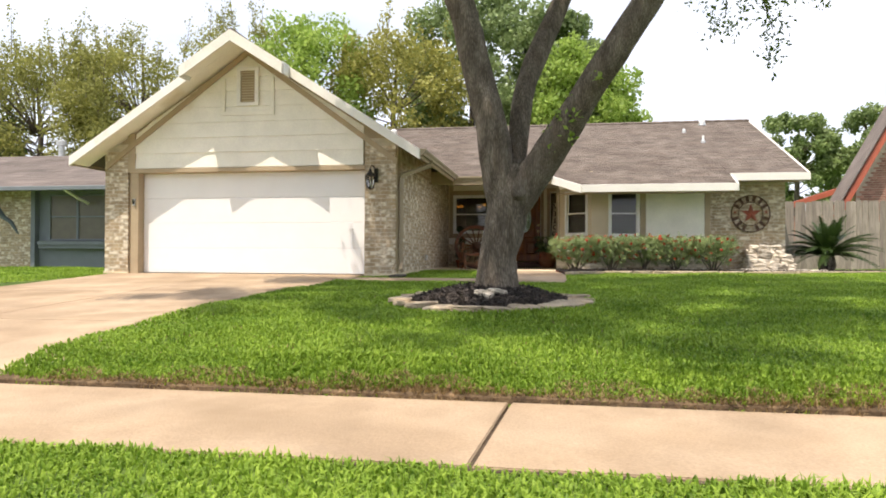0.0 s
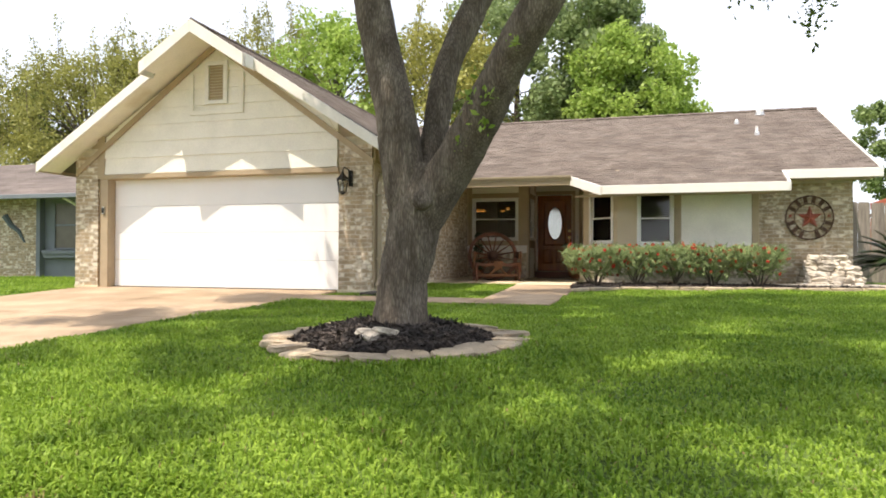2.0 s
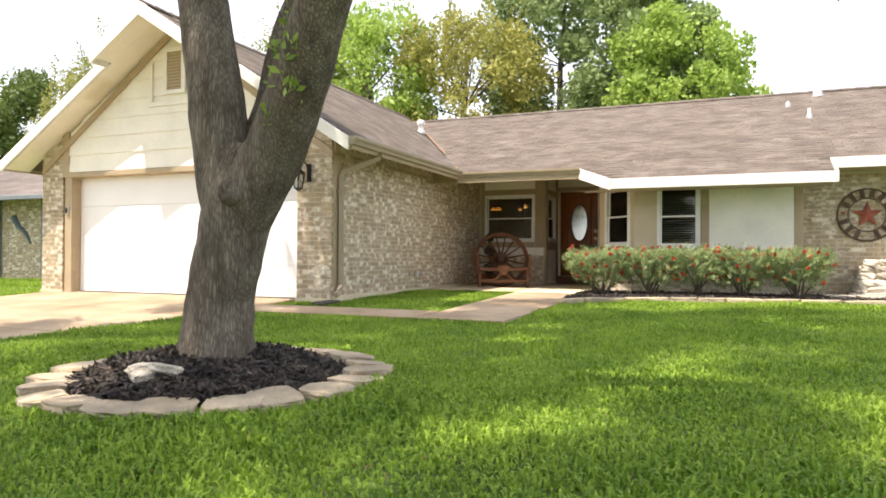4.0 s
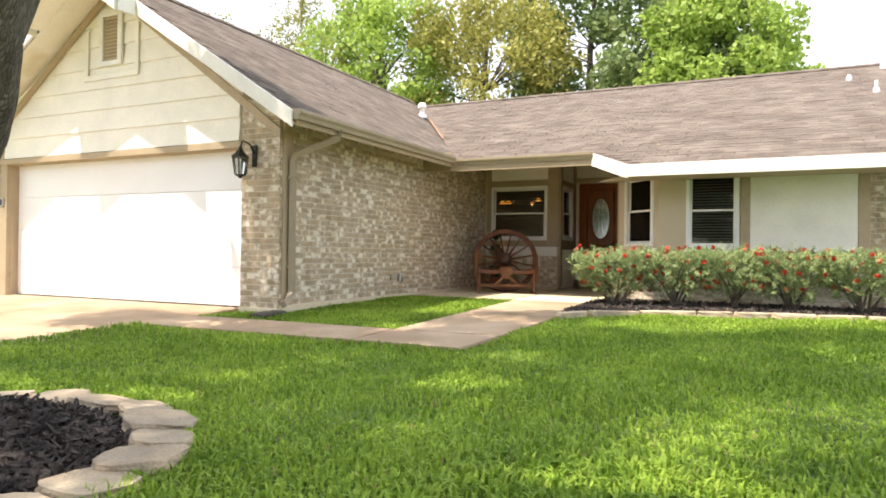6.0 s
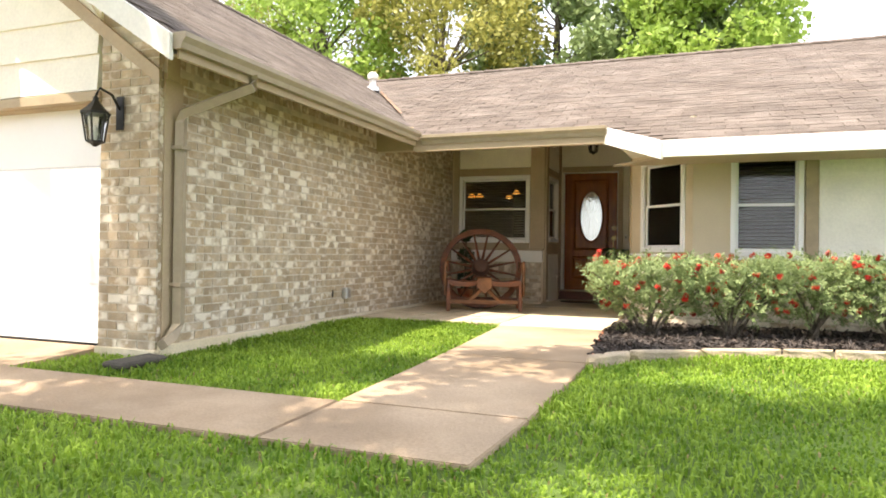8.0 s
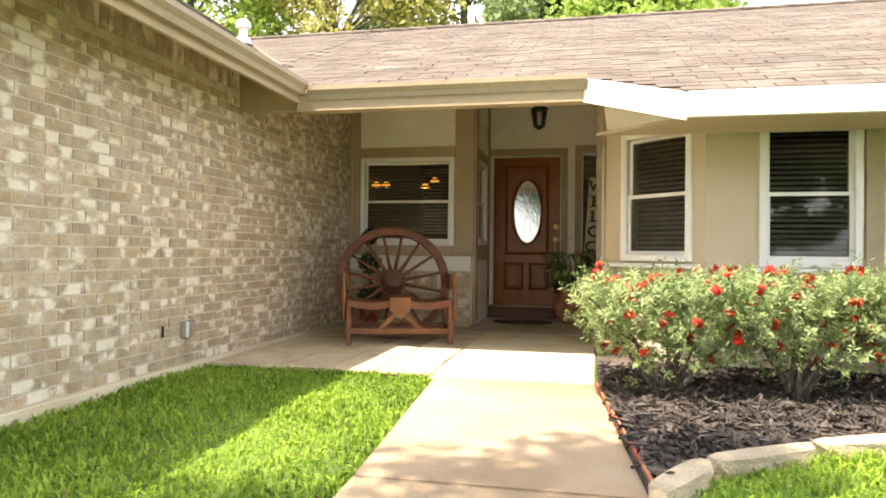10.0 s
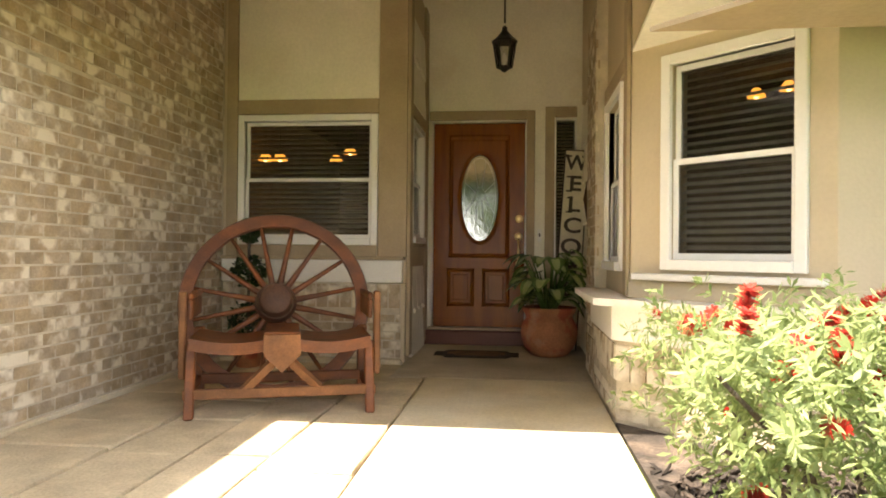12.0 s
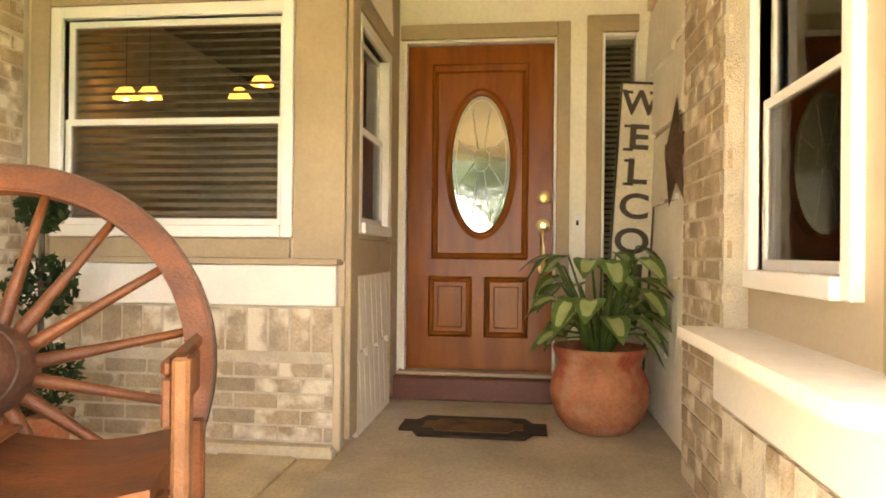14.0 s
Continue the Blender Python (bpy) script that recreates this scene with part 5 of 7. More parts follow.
single("weep_vent", B(-3.008, -3.004, 15.50, 15.52, 0.87, 0.95), DARK_METAL, "dark weep slot in the brick wall", "vent")
keypad = thing("garage_keypad", (-8.47, 12.795, 2.0), "small grey garage keypad on the jamb", "keypad")
part("body", B(-8.50, -8.44, 12.765, 12.799, 1.95, 2.08, bevel=0.005), CHROME, keypad)
part("cover", B(-8.495, -8.445, 12.758, 12.766, 1.97, 2.07, bevel=0.003), DARK_METAL, keypad)


# ---- roof pipes ----
def roof_vent(x, y, z, r, h, label, cap=True):
    t = thing("roof_vent", (x, y, z), label, "roof vent")
    part("flashing", lathe(bmesh.new(), [(r * 2.2, -0.05), (r * 1.9, 0.03), (r * 1.1, 0.06)], (x, y, z), 12), CHROME, t)
    part("pipe", lathe(bmesh.new(), [(r, -0.05), (r, h)], (x, y, z), 12), VINYL, t)
    if cap:
        part("cap", lathe(bmesh.new(), [(r * 1.6, h - 0.02), (r * 1.7, h + 0.05), (r * 0.9, h + 0.1)], (x, y, z), 12), VINYL, t)


roof_vent(-4.72, 19.75, garage_top(-4.72), 0.06, 0.2, "white capped vent pipe in the roof valley")
roof_vent(4.25, 21.2, main_top(21.2), 0.055, 0.06, "white capped vent pipe near the ridge")
roof_vent(3.9, 19.3, main_top(19.3), 0.028, 0.17, "thin vent pipe on the roof", False)
roof_vent(3.6, 20.4, main_top(20.4), 0.028, 0.08, "thin vent pipe on the roof", False)


# ---- porch floor stones ----
flags = structure("porch_stones", B(-2.98, -1.17, 16.02, 19.30, 0.5, 0.592), SOIL, "tan flagstone paving beside the porch slab", "floor")
fx = [-2.975, -2.36, -1.97, -1.60, -1.175]
fr = np.random.default_rng(5)
for i in range(4):
    y = 16.03
    while y < 19.28:
        ln = min(fr.uniform(0.42, 0.8), 19.29 - y)
        if 19.29 - y - ln < 0.2:
            ln = 19.29 - y
        bm = B(fx[i] + 0.007, fx[i + 1] - 0.007, y + 0.007, y + ln - 0.007, 0.56, 0.612 + fr.uniform(-0.004, 0.006), bevel=0.008)
        for v in bm.verts:
            v.co.x += fr.uniform(-0.006, 0.006)
            v.co.y += fr.uniform(-0.006, 0.006)
        part("flagstone", bm, FLAG, flags)
        y += ln


# ---- wagon wheel bench ----
def wheel_bench():
    m = pose(-1.815, 17.49, 0.615, 0, 0, 19.0)
    t = thing("wagon_wheel_bench", m.translation, "red-brown wooden bench with a wagon wheel back, on the porch", "bench")

    def P(nm, bm, mat=BENCH_WOOD, label="", parent=None, smooth=False):
        bmesh.ops.transform(bm, matrix=m, verts=bm.verts)
        return part(nm, bm, mat, parent or t, label, smooth)

    R, Y = 0.585, 0.60
    tilt = pose(-0.045, Y, 0.57, -15)
    bm = bmesh.new()
    n = 56
    rings = []
    for r, y in ((R, -0.028), (R, 0.028), (R - 0.075, 0.028), (R - 0.075, -0.028)):
        rings.append([bm.verts.new((r * math.cos(2 * math.pi * i / n), y, r * math.sin(2 * math.pi * i / n))) for i in range(n)])
    for k in range(4):
        for i in range(n):
            bm.faces.new((rings[k][i], rings[k][(i + 1) % n], rings[(k + 1) % 4][(i + 1) % n], rings[(k + 1) % 4][i]))
    bmesh.ops.recalc_face_normals(bm, faces=bm.faces)
    bmesh.ops.bevel(bm, geom=[e for e in bm.edges if len({round(v.co.length, 3) for v in e.verts}) == 1 and abs(e.verts[0].co.y - e.verts[1].co.y) < 1e-5], offset=0.006, segments=2, affect="EDGES")
    bmesh.ops.transform(bm, matrix=tilt, verts=bm.verts)
    rim = P("rim", bm)
    bm = bmesh.new()
    rings = []
    for r, y in ((R + 0.001, -0.022), (R + 0.001, 0.022), (R + 0.008, 0.022), (R + 0.008, -0.022)):
        rings.append([bm.verts.new((r * math.cos(2 * math.pi * i / n), y, r * math.sin(2 * math.pi * i / n))) for i in range(n)])
    for k in range(4):
        for i in range(n):
            bm.faces.new((rings[k][i], rings[k][(i + 1) % n], rings[(k + 1) % 4][(i + 1) % n], rings[(k + 1) % 4][i]))
    bmesh.ops.transform(bm, matrix=tilt, verts=bm.verts)
    P("iron_tyre", bm, RUST, "dark iron tyre round the rim", rim)
    for i in range(16):
        g = 2 * math.pi * (i + 0.5) / 16
        d = Vector((math.cos(g), 0, math.sin(g)))
        bm = tube(bmesh.new(), [d * r for r in (0.09, 0.15, 0.3, 0.42, R - 0.07)], (0.024, 0.021, 0.016, 0.014, 0.013), 8)
        bmesh.ops.transform(bm, matrix=tilt, verts=bm.verts)
        P("spoke", bm, BENCH_WOOD, "", None, True)
    hub = P("hub", lathe(bmesh.new(), [(0.075, -0.06), (0.125, -0.04), (0.13, 0.03), (0.122, 0.07), (0.105, 0.10), (0.095, 0.16), (0.086, 0.17)], (0, 0, 0), 28, tilt @ pose(0, 0, 0, 90)), paint("dark_hub_wood", (0.11, 0.05, 0.03), 0.6, vary=0.25, scale=14), "turned wooden hub", None, True)
    P("hub_band", lathe(bmesh.new(), [(0.112, 0.076), (0.114, 0.095)], (0, 0, 0), 28, tilt @ pose(0, 0, 0, 90)), RUST, "dark hub band", hub)
    # seat: two saddle planks that dip, joined at a heart-shaped block
    for s in (-1, 1):
        bm = bmesh.new()
        k = 10
        top, bot = [], []
        for j in range(k + 1):
            u = j / k
            x = s * (0.03 + 0.46 * u)
            dip = 0.035 * math.sin(math.pi * u)
            front = -0.02 + 0.03 * math.sin(math.pi * u)
            top.append([bm.verts.new((x, y, 0.43 - dip)) for y in (front, 0.52)])
            bot.append([bm.verts.new((x, y, 0.365 - dip)) for y in (front, 0.52)])
        for j in range(k):
            bm.faces.new((top[j][0], top[j + 1][0], top[j + 1][1], top[j][1]))
            bm.faces.new((bot[j][0], bot[j][1], bot[j + 1][1], bot[j + 1][0]))
            bm.faces.new((top[j][0], bot[j][0], bot[j + 1][0], top[j + 1][0]))
            bm.faces.new((top[j][1], top[j + 1][1], bot[j + 1][1], bot[j][1]))
        for e in (0, k):
            bm.faces.new((top[e][0], top[e][1], bot[e][1], bot[e][0]))
        bmesh.ops.recalc_face_normals(bm, faces=bm.faces)
        P("seat", bm)
    P("seat_block", prism(bmesh.new(), [(-0.10, 0.445), (0.10, 0.445), (0.10, 0.33), (0.0, 0.235), (-0.10, 0.33)], -0.045, 0.02, XZ), BENCH_PALE, "worn shield-shaped block")
    P("seat_block_top", B(-0.10, 0.10, -0.045, 0.46, 0.446, 0.46, bevel=0.006), BENCH_WOOD)
    for s in (-1, 1):
        P("arm_post", B(s * 0.535 - 0.018, s * 0.535 + 0.018, 0.04, 0.11, 0.2, 0.68, bevel=0.008), BENCH_PALE, "worn pale front post")
        P("arm", B(s * 0.50 - 0.014, s * 0.50 + 0.014, 0.09, 0.56, 0.63, 0.67, bevel=0.01))
        P("side_board", B(s * 0.50 - 0.012, s * 0.50 + 0.012, 0.09, 0.54, 0.52, 0.63, bevel=0.006))
        bm = B(-0.026, 0.026, -0.03, 0.03, 0.0, 0.40, bevel=0.008)
        for v in bm.verts:
            v.co.y -= 0.09 * (1 - v.co.z / 0.4)
        bmesh.ops.transform(bm, matrix=pose(s * 0.485, 0.05, 0), verts=bm.verts)
        P("leg", bm)
        P("leg", B(s * 0.497 - 0.03, s * 0.497 + 0.03, 0.49, 0.55, 0.0, 0.44, bevel=0.008))
        bm = tube(bmesh.new(), [(s * 0.03, -0.01, 0.31), (s * 0.21, -0.01, 0.135)], 0.03, 4)
        P("brace", bm, BENCH_PALE)
        P("side_stretcher", B(s * 0.497 - 0.018, s * 0.497 + 0.018, 0.03, 0.49, 0.10, 0.15, bevel=0.005))
    P("stretcher", B(-0.52, 0.52, -0.035, 0.01, 0.10, 0.155, bevel=0.006), BENCH_PALE)
    P("back_stretcher", B(-0.48, 0.48, 0.44, 0.48, 0.10, 0.16, bevel=0.006))
    return t


wheel_bench()


# ---- porch things ----
mat_t = thing("doormat", (-0.87, 19.85, 0.626), "brown rubber doormat with notched corners on the porch", "doormat")
hx, hy = 0.37, 0.2
outline = [(-hx, -0.1), (-hx + 0.07, -0.1), (-hx + 0.11, -hy), (hx - 0.11, -hy), (hx - 0.07, -0.1), (hx, -0.1), (hx, 0.1), (hx - 0.07, 0.1), (hx - 0.11, hy), (-hx + 0.11, hy), (-hx + 0.07, 0.1), (-hx, 0.1)]
part("mat", prism(bmesh.new(), outline, 0.0, 0.012, pose(-0.87, 19.85, 0.624)), MAT_BROWN, mat_t)
part("coir_field", prism(bmesh.new(), [(x * 0.68, y * 0.62) for x, y in outline], 0.012, 0.017, pose(-0.87, 19.85, 0.624)), COIR, mat_t)


def potted_plant():
    at = Vector((-0.235, 19.93, 0.622))
    t = thing("potted_plant", at, "round weathered terracotta pot with a variegated leafy plant", "potted plant")
    prof = [(0.13, 0), (0.165, 0.015), (0.215, 0.075), (0.243, 0.15), (0.25, 0.21), (0.238, 0.275), (0.213, 0.32), (0.204, 0.34), (0.21, 0.36), (0.23, 0.395), (0.238, 0.42), (0.232, 0.43), (0.215, 0.425), (0.195, 0.39), (0.185, 0.35)]
    pot = part("pot", lathe(bmesh.new(), prof, at, 40), TERRACOTTA, t, "rounded terracotta pot", True)
    part("soil", lathe(bmesh.new(), [(0.188, 0.362), (0.18, 0.378)], at, 24), SOIL, pot)
    pr = np.random.default_rng(11)
    for i in range(46):
        g = i * 2.4 + pr.uniform(-0.3, 0.3)
        h = pr.uniform(0.46, 0.94)
        out = pr.uniform(0.05, 0.2) + 0.1 * (1 - abs(h - 0.62))
        base = at + Vector((0.03 * math.cos(g), 0.03 * math.sin(g), 0.36))
        tip = at + Vector((out * math.cos(g), out * math.sin(g), h))
        part("stalk", tube(bmesh.new(), [base, base.lerp(tip, 0.5) + Vector((0, 0, 0.06)), tip], (0.011, 0.008, 0.005), 6), LEAF_POT, t)
        ln, wd = pr.uniform(0.15, 0.22), pr.uniform(0.055, 0.082)
        d = Vector((math.cos(g), math.sin(g), pr.uniform(-0.5, 0.25))).normalized()
        side = d.cross(Vector((0, 0, 1))).normalized()
        nrm = side.cross(d)
        bm = bmesh.new()
        row = []
        for k in range(6):
            u = k / 5
            w = wd * math.sin(math.pi * (0.06 + 0.94 * u) ** 0.8) * (1 if k < 5 else 0.05)
            p = tip + d * ln * u - Vector((0, 0, 0.09 * u * u))
            row.append([bm.verts.new(p + side * w * e + nrm * w * 0.3 * abs(e)) for e in (-1, -0.5, 0, 0.5, 1)])
        for j, (a, b) in enumerate(zip(row, row[1:])):
            for e in range(4):
                bm.faces.new((a[e], a[e + 1], b[e + 1], b[e])).material_index = 1 if e in (1, 2) and 0 < j < 4 else 0
        part("leaf", bm, LEAF_POT, t, "", True).data.materials.append(LEAF_PALE)
    return t


potted_plant()


def letters(text, size, m, mat, parent, name="letter"):
    cu = bpy.data.curves.new(name, "FONT")
    cu.body, cu.size, cu.extrude, cu.align_x, cu.align_y, cu.offset = text, size, 0.004, "CENTER", "CENTER", 0.004
    tmp = bpy.data.objects.new(name, cu)
    scene.collection.objects.link(tmp)
    me = bpy.data.meshes.new_from_object(tmp.evaluated_get(bpy.context.evaluated_depsgraph_get()))
    bpy.data.objects.remove(tmp)
    me.materials.clear()
    me.materials.append(mat)
    me.transform(m)
    ob = new(name, me)
    ob.parent = parent
    ob.matrix_parent_inverse = parent.matrix_basis.inverted()
    return ob


def welcome_sign():
    # leans back and a little to one side against the wall
    m = Matrix.Translation((-0.085, 20.28, 0.63)) @ pose(0, 0, 0, -4.2, 3.9, 0)
    t = thing("welcome_sign", m.translation, "tall cream wooden board lettered WELCOME leaning beside the door", "sign")
    part("board", B(-0.105, 0.105, 0, 0.022, 0, 1.88, m=m, bevel=0.003), SIGN_CREAM, t)
    part("edge", B(0.106, 0.118, -0.002, 0.024, 0, 1.88, m=m), SIGN_INK, t)
    part("edge", B(-0.118, -0.106, -0.002, 0.024, 0, 1.88, m=m), SIGN_INK, t)
    part("edge", B(-0.118, 0.118, -0.002, 0.024, 1.881, 1.893, m=m), SIGN_INK, t)
    for i, ch in enumerate("WELCOME"):
        z = 1.76 - i * 0.2
        letter = letters(ch, 0.2, m @ Matrix.Translation((0, -0.006, z)) @ Matrix.Diagonal((1.0 if ch in "WM" else 1.22, 1, 1, 1)) @ pose(0, 0, 0, 90), SIGN_INK, t)
        # slab serifs
        for dx, dz in {"W": ((-0.075, 0.068), (0.075, 0.068)), "E": ((-0.055, 0.068), (-0.055, -0.068)), "L": ((-0.042, 0.068), (-0.042, -0.068)), "M": ((-0.06, -0.068), (0.06, -0.068)), "C": (), "O": ()}[ch]:
            part("serif", B(dx - 0.028, dx + 0.028, -0.011, -0.001, z + dz - 0.007, z + dz + 0.007, m=m), SIGN_INK, letter)
    return t


welcome_sign()


def star_bm(R, r, depth, m):
    bm = bmesh.new()
    pts = [bm.verts.new(((R if i % 2 == 0 else r) * math.cos(math.pi / 2 + math.pi * i / 5), 0, (R if i % 2 == 0 else r) * math.sin(math.pi / 2 + math.pi * i / 5))) for i in range(10)]
    top, back = bm.verts.new((0, -depth, 0)), bm.verts.new((0, 0.004, 0))
    for i in range(10):
        bm.faces.new((pts[i], pts[(i + 1) % 10], top)), bm.faces.new((pts[(i + 1) % 10], pts[i], back))
    bmesh.ops.recalc_face_normals(bm, faces=bm.faces)
    bmesh.ops.transform(bm, matrix=m, verts=bm.verts)
    return bm


single("metal_star", star_bm(0.29, 0.12, 0.055, pose(0.085, 19.68, 1.985, 0, 0, -90)), RUST, "dark rusty metal star on the shingled wall", "wall decoration")


def ring_sign():
    c = Vector((4.545, 17.185, 1.965))
    t = thing("star_ring_sign", c, "round iron wall sign with a faded red star", "wall sign")
    lay = pose(0, 0, 0, 90)

    def ring(r, w):
        bm = bmesh.new()
        n = 48
        pts = [c + Vector((r * math.cos(2 * math.pi * i / n), 0, r * math.sin(2 * math.pi * i / n))) for i in range(n + 1)]
        return tube(bm, pts, w, 6, False)

    part("ring", ring(0.43, 0.014), RUST, t)
    part("ring", ring(0.275, 0.010), RUST, t)
    part("star", star_bm(0.24, 0.095, 0.045, Matrix.Translation(c + Vector((0, -0.012, 0)))), STAR_RED, t, "faded red raised star")
    for i in range(14):
        g = math.pi / 2 + (i - 6.5 if i < 7 else i - 6.5) * 2 * math.pi / 15
        if i in (3, 10):
            part("small_star", star_bm(0.05, 0.02, 0.012, Matrix.Translation(c + Vector((0.35 * math.cos(g), -0.004, 0.35 * math.sin(g))))), STAR_RED, t)
            continue
        mm = Matrix.Translation(c) @ pose(0, 0, 0, 0, 90 - math.degrees(g), 0)
        part("letter_bar", B(-0.035, 0.035, -0.008, 0.004, 0.29, 0.415, m=mm), RUST, t, "worn iron letter shape")
    return t


ring_sign()


# topiary behind the bench
topi = thing("topiary", (-2.62, 19.0, 0.612), "dark green spiral topiary in a pot behind the bench", "topiary")
part("stem", tube(bmesh.new(), [(-2.62, 19.0, 0.8), (-2.62, 19.0, 1.72)], 0.012, 6), BARK, topi)
part("pot", lathe(bmesh.new(), [(0.09, 0), (0.13, 0.2), (0.135, 0.22), (0.12, 0.22)], (-2.62, 19.0, 0.614), 20), TERRACOTTA, topi)
pts = []
for zc, rr in ((0.98, 0.16), (1.36, 0.14), (1.68, 0.10)):
    d = rng.normal(size=(420, 3))
    d /= np.linalg.norm(d, axis=1, keepdims=True)
    pts.append(d * rr * rng.uniform(0.6, 1.0, (420, 1)) + (-2.62, 19.0, zc))
leaves("foliage", np.concatenate(pts), 0.024, LEAF_IVY, topi)


# ---- lamps indoors ----
def pendant(at, s, label):
    t = thing("pendant_lamp", at, label, "pendant lamp", "pendant lamps indoors")
    part("shade", lathe(bmesh.new(), [(0.10 * s, 0), (0.09 * s, 0.03 * s), (0.05 * s, 0.085 * s), (0.04 * s, 0.1 * s)], at, 20), AMBER, t, "amber glowing glass shade")
    part("bulb", lathe(bmesh.new(), [(0.012 * s, -0.012), (0.03 * s, 0.0), (0.03 * s, 0.02), (0.01 * s, 0.03)], at, 12), BULB, t)
    part("cord", tube(bmesh.new(), [(at[0], at[1], at[2] + 0.1 * s), (at[0], at[1], 3.16 if at[0] > 0 else 2.98)], 0.0025, 5), DARK_METAL, t)


pendant((-2.87, 20.0, 2.37), 0.7, "amber glass pendant lamp lit behind the porch window")
pendant((-2.73, 20.0, 2.37), 0.7, "amber glass pendant lamp lit behind the porch window")
pendant((-2.05, 19.95, 2.42), 0.62, "amber glass pendant lamp lit behind the porch window")
pendant((-2.19, 19.98, 2.35), 0.62, "amber glass pendant lamp lit behind the porch window")
pendant((1.6, 20.2, 2.94), 0.8, "amber glass pendant lamp lit behind the bay window")
pendant((1.84, 20.1, 2.98), 0.8, "amber glass pendant lamp lit behind the bay window")


# ---- the oak in the front lawn ----
def oak():
    t = thing("oak_tree", (-0.65, 7.6, 0.45), "large live oak with three heavy limbs in a mulch ring", "tree")

    def limb(name, pts, radii, parent, sides=18, rough=0.05):
        """A limb with a knobbly skin: smooth path through the points, radius varied round and along it."""
        P = [Vector(p) for p in pts]
        bm = bmesh.new()
        rings, n = [], 12 * (len(P) - 1)
        for i in range(n + 1):
            u = i / n * (len(P) - 1)
            k = min(int(u), len(P) - 2)
            f = u - k
            p0, p1, p2, p3 = P[max(k - 1, 0)], P[k], P[k + 1], P[min(k + 2, len(P) - 1)]
            c = 0.5 * ((2 * p1) + (p2 - p0) * f + (2 * p0 - 5 * p1 + 4 * p2 - p3) * f * f + (3 * p1 - p0 - 3 * p2 + p3) * f ** 3)
            d = 0.5 * ((p2 - p0) + (2 * (2 * p0 - 5 * p1 + 4 * p2 - p3)) * f + 3 * (3 * p1 - p0 - 3 * p2 + p3) * f * f)
            d = d.normalized() if d.length > 1e-6 else Vector((0, 0, 1))
            r = radii[k] * (1 - f) + radii[k + 1] * f
            a = d.cross(Vector((0.2, 1, 0.1))).normalized()
            b = d.cross(a)
            ring = []
            for j in range(sides):
                g = 2 * math.pi * j / sides
                q = c + r * (math.cos(g) * a + math.sin(g) * b)
                bumpy = 1 + rough * noise.noise(q * 3.2) * 1.6 + rough * 0.6 * noise.noise(q * 9.0)
                ring.append(bm.verts.new(c + (q - c) * bumpy))
            rings.append(ring)
        for r0, r1 in zip(rings, rings[1:]):
            for j in range(sides):
                bm.faces.new((r0[j], r0[(j + 1) % sides], r1[(j + 1) % sides], r1[j]))
        bm.faces.new(rings[-1])
        return part(name, bm, BARK, parent, "", True)

    trunk = limb("trunk", [(-0.645, 7.6, 0.30), (-0.64, 7.6, 0.60), (-0.627, 7.6, 0.95), (-0.555, 7.62, 1.32), (-0.50, 7.64, 1.60), (-0.47, 7.66, 1.95)], (0.37, 0.255, 0.205, 0.22, 0.235, 0.15), t, 24, 0.07)
    limb("limb", [(-0.52, 7.63, 1.38), (-0.63, 7.62, 1.87), (-0.69, 7.62, 2.32), (-0.81, 7.66, 2.78), (-0.93, 7.70, 3.24), (-1.07, 7.75, 3.8), (-1.4, 7.7, 4.5), (-2.2, 7.2, 5.6), (-3.0, 6.8, 6.8)], (0.19, 0.19, 0.178, 0.165, 0.168, 0.16, 0.145, 0.11, 0.06), t)
    limb("limb", [(-1.08, 7.76, 3.95), (-0.95, 7.95, 4.5), (-0.9, 8.1, 5.6), (-1.2, 8.0, 7.0)], (0.11, 0.12, 0.1, 0.05), t)
    limb("limb", [(-0.50, 7.66, 1.70), (-0.43, 7.85, 2.2), (-0.367, 8.02, 2.84), (-0.19, 8.22, 3.4), (0.05, 8.4, 4.0), (0.5, 8.6, 5.2), (0.8, 8.4, 6.6)], (0.13, 0.118, 0.118, 0.13, 0.11, 0.09, 0.05), t)
    limb("limb", [(-0.53, 7.64, 1.36), (-0.40, 7.62, 1.62), (-0.225, 7.6, 1.86), (0.06, 7.47, 2.25), (0.31, 7.32, 2.63), (0.56, 7.2, 3.0), (0.91, 7.15, 3.53), (1.4, 7.0, 4.4), (2.3, 6.6, 6.2)], (0.18, 0.20, 0.19, 0.172, 0.155, 0.152, 0.145, 0.12, 0.06), t)
    limb("branch", [(0.5, 8.6, 5.2), (1.4, 9.6, 5.9), (2.4, 10.8, 6.0), (3.1, 11.6, 5.5), (3.45, 11.75, 4.6)], (0.05, 0.045, 0.03, 0.018, 0.006), t, 8, 0.03)
    limb("branch", [(2.4, 10.8, 6.0), (2.8, 12.0, 5.8), (2.9, 12.5, 5.1)], (0.025, 0.018, 0.006), t, 8, 0.03)
    # burr where the right limb leaves the trunk
    part("burr", lathe(bmesh.new(), [(0.02, 0.03), (0.05, 0.05), (0.075, 0.035), (0.085, 0.0), (0.08, -0.06)], (-0.40, 7.43, 1.63), 14, pose(0, 0, 0, 68, 0, 18)), BARK, trunk, "", True)
    # crown
    g = np.random.default_rng(3)
    c = g.normal(size=(330, 3))
    c /= np.linalg.norm(c, axis=1, keepdims=True)
    c = c * g.uniform(0.3, 1.0, (330, 1)) ** 0.6 * (7.4, 5.0, 1.9) + (-0.4, 6.6, 8.2)
    c = c[c[:, 2] > 2.3 + 0.40 * c[:, 1]]
    pts = np.concatenate([p + g.normal(size=(300, 3)) * (0.22, 0.21, 0.2) for p in c])
